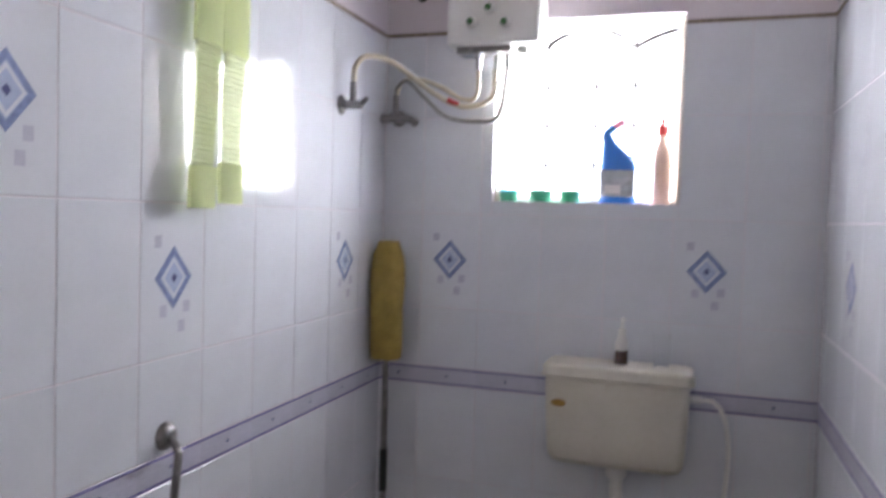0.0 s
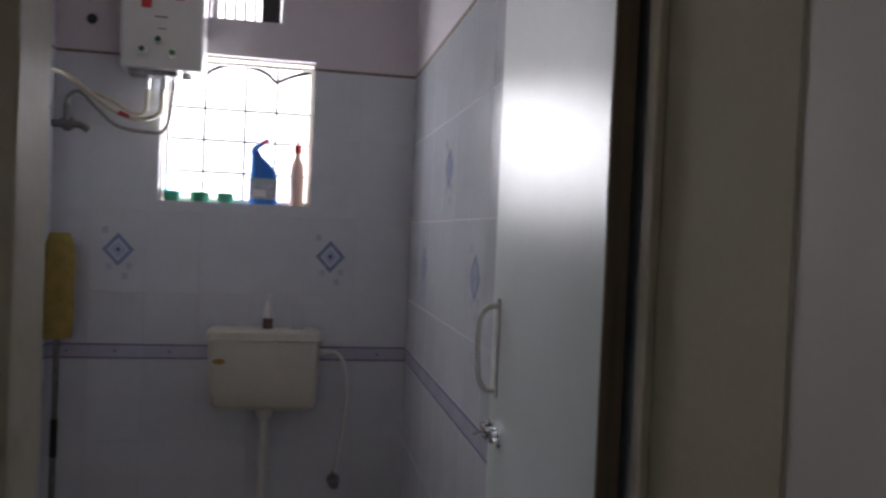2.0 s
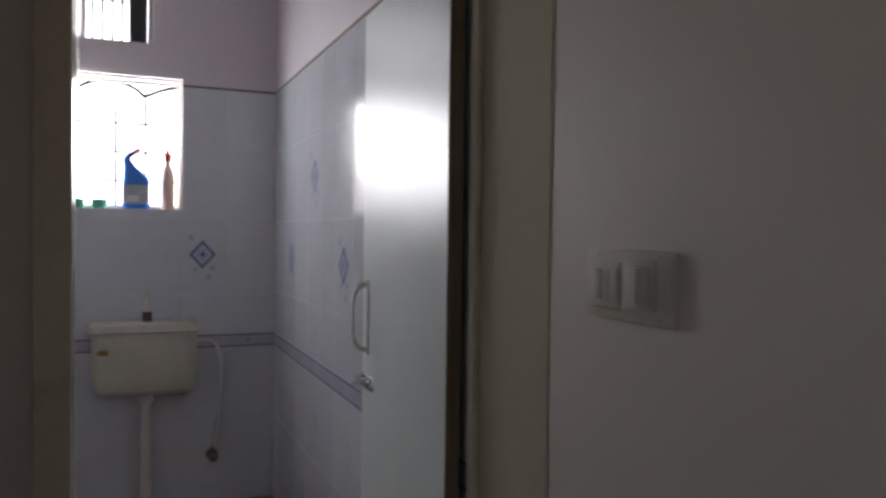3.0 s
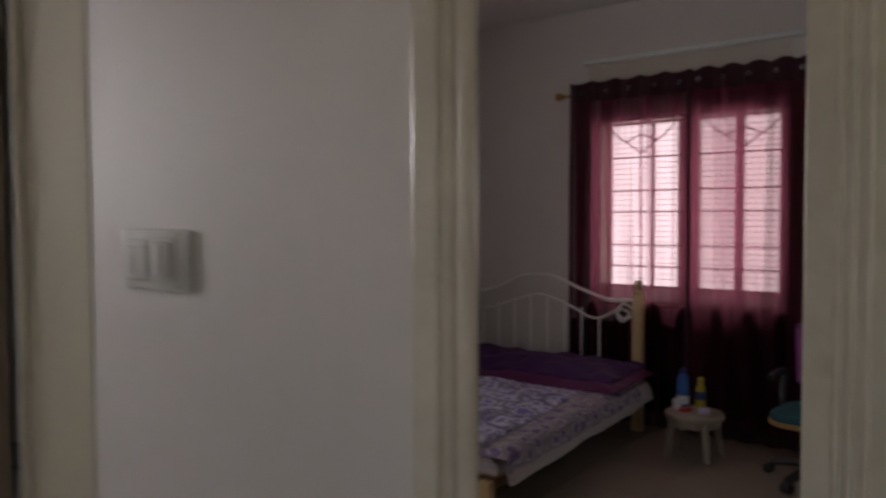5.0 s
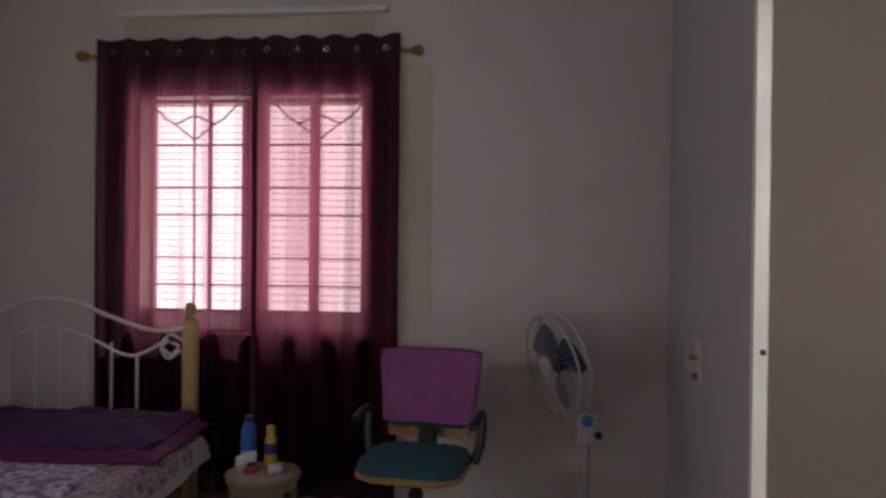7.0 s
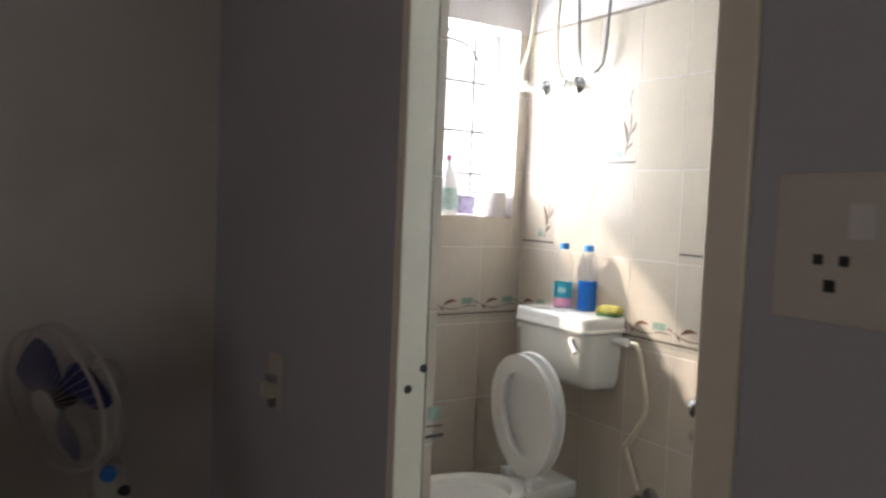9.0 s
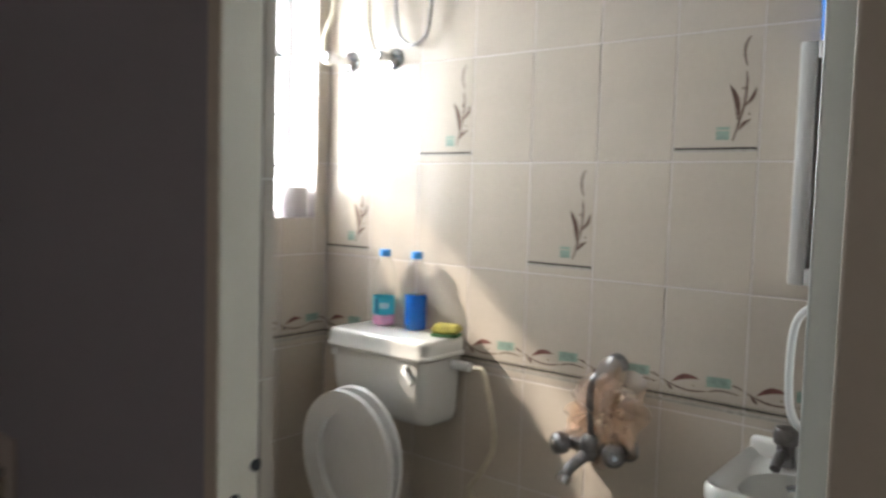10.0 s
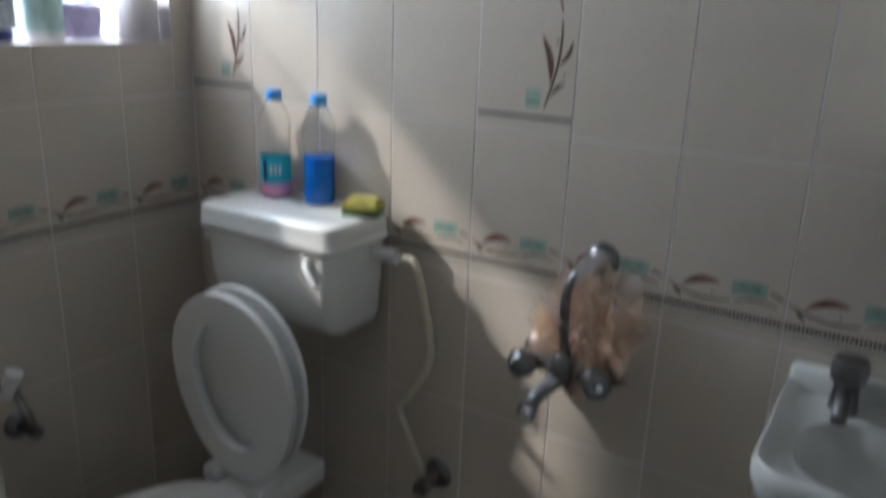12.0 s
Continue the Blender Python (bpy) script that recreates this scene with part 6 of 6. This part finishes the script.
part("hose", tube([(3.603, B_S + 0.06, 1.868), (3.65, B_S + 0.07, 1.865), (3.66, B_S + 0.07, 1.94), (3.62, B_S + 0.07, 2.02), (3.60, B_S + 0.06, 2.2)], 0.008, 10), HOSE, e)
e = thing("water_hose", "grey braided hose loop hanging high on the wall", "hose")
part("hose", tube([(3.40, B_S + 0.03, 2.2), (3.378, B_S + 0.03, 1.96), (3.345, B_S + 0.03, 1.905), (3.31, B_S + 0.03, 1.892), (3.275, B_S + 0.03, 1.905), (3.25, B_S + 0.03, 1.95), (3.23, B_S + 0.03, 2.2)], 0.006, 10), GREY_HOSE, e)
e = thing("water_heater", "white storage water heater high on the bathroom wall", "water heater", (3.42, B_S, 2.2))
part("tank", lathe([(0.10, 0.0), (0.15, 0.02), (0.165, 0.06), (0.165, 0.40), (0.14, 0.44)], 32, Matrix.Translation((0, 0.17, 0))), WHITE_PLASTIC, e)
part("wall_bracket", box(-0.08, 0.08, 0, 0.03, 0.1, 0.3, 0.004), DULL_METAL, e)
e = thing("wall_lamp", "white bulb holder on the wall above the window", "lamp", (B_E, -5.27, 2.27))
part("base", box(-0.02, 0, -0.05, 0.05, -0.05, 0.05, 0.008), WHITE_PLASTIC, e)
part("holder", lathe([(0.025, 0), (0.028, 0.02), (0.022, 0.05)], 18, turn_to((-0.02, 0, 0), (-0.9, 0.0, -0.45))), WHITE_PLASTIC, e)
part("bulb", lathe([(0.014, 0), (0.03, 0.03), (0.034, 0.055), (0.022, 0.08), (0.006, 0.086)], 20, turn_to((-0.062, 0, -0.022), (-0.9, 0.0, -0.45))), CERAMIC, e)

# things on the sill of the cream bathroom
sb = WIN_B[2]
trigger_bottle("cleaner_bottle", "navy angled-neck toilet cleaner bottle on the sill", (3.79, -5.235, sb), -90, 1.0, NAVY, PINK, LABEL_GREY)
bottle("liquid_bottle", "translucent white bottle with pink cap and green label", (3.79, -5.35, sb), [(0.04, 0), (0.043, 0.006), (0.043, 0.125), (0.036, 0.16), (0.017, 0.195), (0.014, 0.215)], WHITE_PLASTIC, [(0.018, 0.215), (0.018, 0.235), (0.012, 0.24)], PINK, (0.0436, 0.02, 0.105), PALE_GREEN)
pillow("pouch", "crumpled violet plastic pouch on the sill", pose(3.79, -5.44, sb + 0.045, 70, 0, 80), 0.10, 0.09, 0.04, VIOLET, 51)["category"] = "pouch"
bottle("glass_jar", "small clear jar on the window sill", (3.81, -5.475, sb), [(0.03, 0), (0.033, 0.004), (0.033, 0.07), (0.028, 0.085)], GLASS_BOTTLE, [(0.03, 0.085), (0.03, 0.1)], WHITE_PLASTIC, category="jar")
bottle("toilet_roll", "white paper roll standing on the sill", (3.755, -5.562, sb), [(0.018, 0.0), (0.044, 0.0), (0.046, 0.004), (0.046, 0.096), (0.044, 0.1), (0.018, 0.1)], WHITE_CLOTH, None, None, category="paper roll")
# jet spray on the window wall
e = thing("health_faucet", "chrome hand spray on a holder low on the wall", "hand spray", (B_E, -5.125, 0.62))
part("flange", lathe([(0.034, 0), (0.03, 0.006), (0.016, 0.014)], 18, turn_to((0, -0.02, -0.06), (-1, 0, 0))), DULL_METAL, e)
part("valve", tube([(0, -0.02, -0.06), (-0.07, -0.02, -0.06)], 0.014, 12), DULL_METAL, e)
part("hose", tube([(-0.06, -0.02, -0.05), (-0.07, 0.0, 0.0), (-0.07, 0.02, 0.06), (-0.06, 0.05, 0.05), (-0.055, 0.07, -0.08), (-0.05, 0.06, -0.3)], 0.008, 10), CHROME, e)
part("spray_head", tube([(-0.06, 0.03, 0.04), (-0.08, 0.015, 0.10)], (0.012, 0.018), 12), WHITE_PLASTIC, e)


# ---- tiles on walls and floors, last ----
Z3 = Vector((0, 0, 1))
FACES = {"+y": Vector((-1, 0, 0)), "-y": Vector((1, 0, 0)), "+x": Vector((0, 1, 0)), "-x": Vector((0, -1, 0))}
OUT = {"+y": Vector((0, 1, 0)), "-y": Vector((0, -1, 0)), "+x": Vector((1, 0, 0)), "-x": Vector((-1, 0, 0))}
tile_meshes = {}


def tile_mesh(w, h, material, inset=0.0016):
    key = (round(w, 4), round(h, 4), material.name)
    if key not in tile_meshes:
        g, i = 0.001, inset + 0.001
        v = [(g, TK, g), (w - g, TK, g), (w - g, TK, h - g), (g, TK, h - g), (g, inset, g), (w - g, inset, g), (w - g, inset, h - g), (g, inset, h - g), (i, 0, i), (w - i, 0, i), (w - i, 0, h - i), (i, 0, h - i)]
        f = [(8, 9, 10, 11)] + [(4 + k, 4 + (k + 1) % 4, 8 + (k + 1) % 4, 8 + k) for k in range(4)] + [(k, (k + 1) % 4, 4 + (k + 1) % 4, 4 + k) for k in range(4)]
        me = bpy.data.meshes.new("tile")
        me.from_pydata(v, [], f)
        me.materials.append(material)
        tile_meshes[key] = me
    return tile_meshes[key]


def tile_wall(parent, face, plane, s_edges, v_edges, holes, material):
    """Tiles between the edges along the wall (s grows to the viewer's right) and upwards; returns them by cell."""
    r, o = FACES[face], OUT[face]
    m = Matrix((r, -o, Z3)).transposed().to_4x4()
    cells = {}
    for i in range(len(s_edges) - 1):
        for j in range(len(v_edges) - 1):
            whole = (s_edges[i], s_edges[i + 1], v_edges[j], v_edges[j + 1])
            for s0, s1, v0, v1 in cut(whole, holes):
                if s1 - s0 < 0.012 or v1 - v0 < 0.012:
                    continue
                t = new("tile", tile_mesh(s1 - s0, v1 - v0, material))
                at = r * s0 + Z3 * v0 + o * (plane * (1 if o.x + o.y > 0 else -1))
                wob = noise.noise(Vector((s0 * 7.1, v0 * 5.3, plane * 3.0)))
                t.matrix_world = Matrix.Translation(at - o * 0.0006 * abs(wob)) @ m @ pose(0, 0, 0, wob * 0.12, 0, noise.noise(Vector((v0 * 9, s0 * 4, 2))) * 0.12)
                t.parent = parent
                t.matrix_parent_inverse = parent.matrix_world.inverted()
                if (s0, s1, v0, v1) == whole:
                    cells[i, j] = t
    return cells


def printed(tile, polys, material, lift, shared=None):
    """Flat printed shapes on a tile, in metres from its lower left corner."""
    if shared is None:
        bm2 = bmesh.new()
        for poly in polys:
            bm2.faces.new([bm2.verts.new((s, -lift, v)) for s, v in poly])
        bm2.normal_update()
        for f in bm2.faces:
            if f.normal.y > 0:
                f.normal_flip()
        me = bpy.data.meshes.new("print")
        bm2.to_mesh(me)
        bm2.free()
        me.materials.append(material)
        shared = me
    p = new("print", shared)
    p.parent = tile
    return shared


def steps(a, b, size, start):
    """Edges from a to b at a spacing that passes through start."""
    k = math.ceil((a - start) / size + 1e-6)
    out = [a]
    while start + k * size < b - 1e-6:
        if start + k * size - out[-1] > 0.01:
            out.append(start + k * size)
        k += 1
    return out + [b]


def leaf_poly(a, b, fat, n=7, bend=0.0):
    (x0, y0), (x1, y1) = a, b
    dx, dy = x1 - x0, y1 - y0
    up, down = [], []
    for i in range(n + 1):
        t = i / n
        w = fat * math.sin(math.pi * t) ** 0.8 / 2
        k = bend * math.sin(math.pi * t)
        up.append((x0 + dx * t - dy * (w + k), y0 + dy * t + dx * (w + k)))
        down.append((x0 + dx * t + dy * (w - k), y0 + dy * t - dx * (w - k)))
    return up + down[-2:0:-1]


def ribbon_poly(points, w):
    line = smooth_line([(x, y, 0) for x, y in points], 6)
    left, right = [], []
    for i, q in enumerate(line):
        d = (line[min(i + 1, len(line) - 1)] - line[max(0, i - 1)]).normalized()
        t = 0.35 + 0.65 * math.sin(math.pi * min(1, max(0, i / (len(line) - 1)))) ** 0.6
        left.append((q.x - d.y * w * t / 2, q.y + d.x * w * t / 2))
        right.append((q.x + d.y * w * t / 2, q.y - d.x * w * t / 2))
    return [(left[i], left[i + 1], right[i + 1], right[i]) for i in range(len(line) - 1)]


ob_by = bpy.data.objects
TW, TH = 0.2285, 0.356
VA = [0, 0.084, 0.44, 0.796, 0.866, 1.091, 1.447, 1.803, 2.112]
cache = {}


def diamond_tile(t, w=TW, h=TH):
    cx, cy = w / 2, h / 2 + 0.005
    dm = lambda a, b2: [(cx - a, cy), (cx, cy - b2), (cx + a, cy), (cx, cy + b2)]
    sq = [[(cx + u - 0.012, v - 0.014), (cx + u + 0.012, v - 0.014), (cx + u + 0.012, v + 0.014), (cx + u - 0.012, v + 0.014)] for u, v in ((-0.035, cy - 0.075), (0.048, cy - 0.07), (0.03, cy - 0.115), (-0.055, cy + 0.085))]
    cache["d1"] = printed(t, [dm(0.066, 0.074)], BLUE_PRINT, 0.0004, cache.get("d1"))
    cache["d2"] = printed(t, [dm(0.047, 0.053)], BLUE_PALE, 0.0008, cache.get("d2"))
    cache["d3"] = printed(t, [dm(0.043, 0.048)], TILE_A, 0.0012, cache.get("d3"))
    cache["d4"] = printed(t, [dm(0.034, 0.038)], BLUE_PALE, 0.0016, cache.get("d4"))
    cache["d5"] = printed(t, [dm(0.010, 0.012)], NAVY, 0.002, cache.get("d5"))
    cache["d6"] = printed(t, sq, BAND, 0.0005, cache.get("d6"))


def band_tile(t, w):
    h = VA[4] - VA[3]
    key = "b%.3f" % w
    cache[key] = printed(t, [[(0, 0.002), (w, 0.002), (w, 0.010), (0, 0.010)], [(0, h - 0.010), (w, h - 0.010), (w, h - 0.002), (0, h - 0.002)]], PURPLE_LINE, 0.0005, cache.get(key))
    k2 = "c%.3f" % w
    cache[k2] = printed(t, [[(0, 0.0105), (w, 0.0105), (w, h - 0.0105), (0, h - 0.0105)]], BAND, 0.0003, cache.get(k2))
    if w > 0.1:
        dot = [(w / 2 - 0.006, h / 2), (w / 2, h / 2 - 0.006), (w / 2 + 0.006, h / 2), (w / 2, h / 2 + 0.006)]
        k3 = "e%.3f" % w
        cache[k3] = printed(t, [dot], NAVY, 0.0007, cache.get(k3))


for wname, face, plane, a, c, start, holes, marks in (
        ("wall_1", "-y", A_N, A_W, A_E, -0.341 - TW / 2, (WIN_A,), ((-1.256, 1.27), (-0.341, 1.27))),
        ("wall_2", "+x", A_W, -2.43, A_N, -0.266 - TW / 2, (), ((-0.266, 1.27), (-1.18, 1.27), (-0.723, 1.63), (-1.637, 1.63), (-2.094, 1.27))),
        ("wall_3", "-x", A_E, -A_N, 2.40, 0.83 - TW / 2, (), ((0.83, 1.63), (1.287, 1.27), (0.373, 1.27)))):
    edges = steps(a, c, TW, start)
    cells = tile_wall(ob_by[wname], face, plane, edges, VA, holes, TILE_A)
    for (i, j), t in cells.items():
        mid = (edges[i] + edges[i + 1]) / 2
        if j == 3:
            band_tile(t, edges[i + 1] - edges[i])
        for s, z in marks:
            if abs(mid - s) < 0.06 and VA[j] < z < VA[j + 1] and edges[i + 1] - edges[i] > 0.2:
                diamond_tile(t)

# cream bathroom
W, ROW = 0.2, 0.303
VB = [0.022, 0.325, 0.628, 0.931, 1.234, 1.537, 1.84, 2.09]
FLOWER = [ribbon_poly([(0.141, 0.047), (0.152, 0.085), (0.163, 0.13), (0.167, 0.175), (0.165, 0.205)], 0.0055), ribbon_poly([(0.166, 0.216), (0.159, 0.242), (0.161, 0.266), (0.171, 0.283)], 0.0050)]
FLOWER_LEAVES = [leaf_poly((0.150, 0.092), (0.128, 0.178), 0.15, bend=-0.09), leaf_poly((0.152, 0.070), (0.181, 0.096), 0.22, bend=0.1), leaf_poly((0.164, 0.125), (0.189, 0.170), 0.17, bend=-0.1),
                 [(0.156, 0.166), (0.160, 0.163), (0.163, 0.167), (0.159, 0.170)], [(0.173, 0.108), (0.176, 0.105), (0.179, 0.108), (0.176, 0.111)]]
SQUARE = [[(0.103, 0.050), (0.133, 0.050), (0.133, 0.071), (0.103, 0.071)], [(0.103, 0.0735), (0.133, 0.0735), (0.133, 0.080), (0.103, 0.080)]]
RULE = [[(0.003, 0.028), (0.197, 0.028), (0.197, 0.033), (0.003, 0.033)]]
RULE_GREY = [[(0.003, 0.023), (0.197, 0.023), (0.197, 0.0275), (0.003, 0.0275)]]
VINE = ribbon_poly([(0.0, 0.077), (0.03, 0.065), (0.06, 0.0585), (0.09, 0.059), (0.111, 0.063)], 0.0042) + ribbon_poly([(0.116, 0.062), (0.136, 0.069), (0.160, 0.070), (0.188, 0.066)], 0.0036) + ribbon_poly([(0.171, 0.087), (0.182, 0.085), (0.195, 0.079)], 0.0042)
VINE_LEAVES = [leaf_poly((0.026, 0.073), (0.094, 0.089), 0.19, bend=0.14)]
VINE_BITS = [leaf_poly((0.013, 0.068), (0.030, 0.053), 0.30), [(0.077, 0.071), (0.0795, 0.0685), (0.082, 0.071), (0.0795, 0.0735)]]
PATCH = [[(0.111, 0.074), (0.168, 0.078), (0.168, 0.102), (0.111, 0.100)]]
RULES = [[(0, 0.0365), (W, 0.0365), (W, 0.0405), (0, 0.0405)]] + [[(0.003 + 0.0065 * k, 0.031), (0.0045 + 0.0065 * k, 0.031), (0.0045 + 0.0065 * k, 0.046), (0.003 + 0.0065 * k, 0.046)] for k in range(30)]
RULE_BAND = [[(0, 0.022), (W, 0.022), (W, 0.028), (0, 0.028)]]


def flower_tile(t):
    cache["f1"] = printed(t, [q for r in FLOWER for q in r] + FLOWER_LEAVES, BROWN_PRINT, 0.0006, cache.get("f1"))
    cache["f2"] = printed(t, SQUARE, GREEN_PRINT, 0.0006, cache.get("f2"))
    cache["f3"] = printed(t, RULE, BLACK_PRINT, 0.0006, cache.get("f3"))
    cache["f4"] = printed(t, RULE_GREY, GREY_PRINT, 0.0006, cache.get("f4"))


def vine_tile(t):
    cache["v1"] = printed(t, VINE + VINE_BITS, BROWN_PRINT, 0.0006, cache.get("v1"))
    cache["v4"] = printed(t, VINE_LEAVES, REDBROWN_PRINT, 0.0007, cache.get("v4"))
    cache["v5"] = printed(t, RULE_BAND, GREY_PRINT, 0.0005, cache.get("v5"))
    cache["v2"] = printed(t, PATCH, GREEN_PRINT, 0.0004, cache.get("v2"))
    cache["v3"] = printed(t, RULES, BLACK_PRINT, 0.0005, cache.get("v3"))


es = steps(-B_E, -B_W, W, -3.5)
es[0] = -3.705
cells = tile_wall(ob_by["wall_12"], "+y", B_S, es, VB, (), TILE_B)
for (i, j), t in cells.items():
    if j == 3:
        vine_tile(t)
    if (j == 5 and i % 4 == 2) or (j == 4 and i % 4 == 0):
        flower_tile(t)
ee = steps(-B_N, -B_S, W, -B_S - 5 * W)
cells = tile_wall(ob_by["wall_11"], "-x", B_E, ee, VB, ((-WIN_B[1], -WIN_B[0], WIN_B[2], WIN_B[3]),), TILE_B)
for (i, j), t in cells.items():
    if j == 3 and ee[i + 1] - ee[i] > 0.19:
        vine_tile(t)
cells = tile_wall(ob_by["wall_10"], "-y", B_N, steps(B_W, B_E, W, 2.77), VB, ((1.84, 2.735, -1, 2.12),), TILE_B)
cells = tile_wall(ob_by["wall_13"], "+x", B_W, steps(B_S, B_N, W, B_S), VB, (), TILE_B)
for (i, j), t in cells.items():
    if j == 3:
        vine_tile(t)
# tiled reveal inside the doorway
rv = tile_wall(ob_by["wall_10"], "-x", 2.70, [4.602, 4.628], [0.0, 0.30, 0.605, 0.845, 1.15, 1.455, 1.76, 2.06], (), TILE_B)
for (i, j), t in rv.items():
    if j == 3:
        printed(t, [[(0.008, 0.055), (0.045, 0.055), (0.045, 0.085), (0.008, 0.085)]], GREEN_PRINT, 0.0006)
        printed(t, [[(0.004, 0.012), (0.054, 0.012), (0.054, 0.020), (0.004, 0.020)]], BLACK_PRINT, 0.0006)
        printed(t, [[(0.006, 0.038), (0.050, 0.036), (0.052, 0.041), (0.006, 0.043)]], BROWN_PRINT, 0.0006)
# caps over the tiles
for name, q in (("trim", (A_W, A_E, A_N - 0.004, A_N + GD, 2.112, 2.124)), ("trim", (A_W - GD, A_W + 0.004, -2.43, A_N, 2.112, 2.124)), ("trim", (A_E - 0.004, A_E + GD, -2.40, A_N, 2.112, 2.124)), ("trim", (B_W, B_E, B_S - GD, B_S + 0.004, 2.09, 2.10))):
    bb = bmesh.new()
    for s in cut((q[0], q[1], q[2], q[3]), ((WIN_A[0], WIN_A[1], -1, 1),) if q[2] > 0 else ()):
        box(s[0], s[1], s[2], s[3], q[4], q[5], 0.002, bm=bb)
    tagged(mesh_ob(name, bb, EDGE_WOOD), "brown mortar edge above the tiled dado", "trim", kind="structure")

# floors
slab = ob_by["floor_slab"]


def floor_tiles(x0, x1, y0, y1, size, material):
    m = Matrix(((1, 0, 0, 0), (0, 0, 1, 0), (0, -1, 0, 0), (0, 0, 0, 1)))
    xs, ys = steps(x0, x1, size, x0), steps(y0, y1, size, y0)
    for i in range(len(xs) - 1):
        for j in range(len(ys) - 1):
            if xs[i + 1] - xs[i] < 0.02 or ys[j + 1] - ys[j] < 0.02:
                continue
            t = new("tile", tile_mesh(xs[i + 1] - xs[i], ys[j + 1] - ys[j], material, 0.001))
            t.matrix_world = Matrix.Translation((xs[i], ys[j], 0)) @ m
            t.parent = slab


floor_tiles(BED_W, BED_E, BED_S, BED_N, 0.45, FLOOR_M)
floor_tiles(-1.9, 0.005, -6.2, -2.5, 0.45, FLOOR_M)
floor_tiles(A_W, A_E, -2.43, A_N, 0.3, FLOOR_M)
floor_tiles(B_W, B_E, B_S, B_N, 0.3, FLOOR_M)
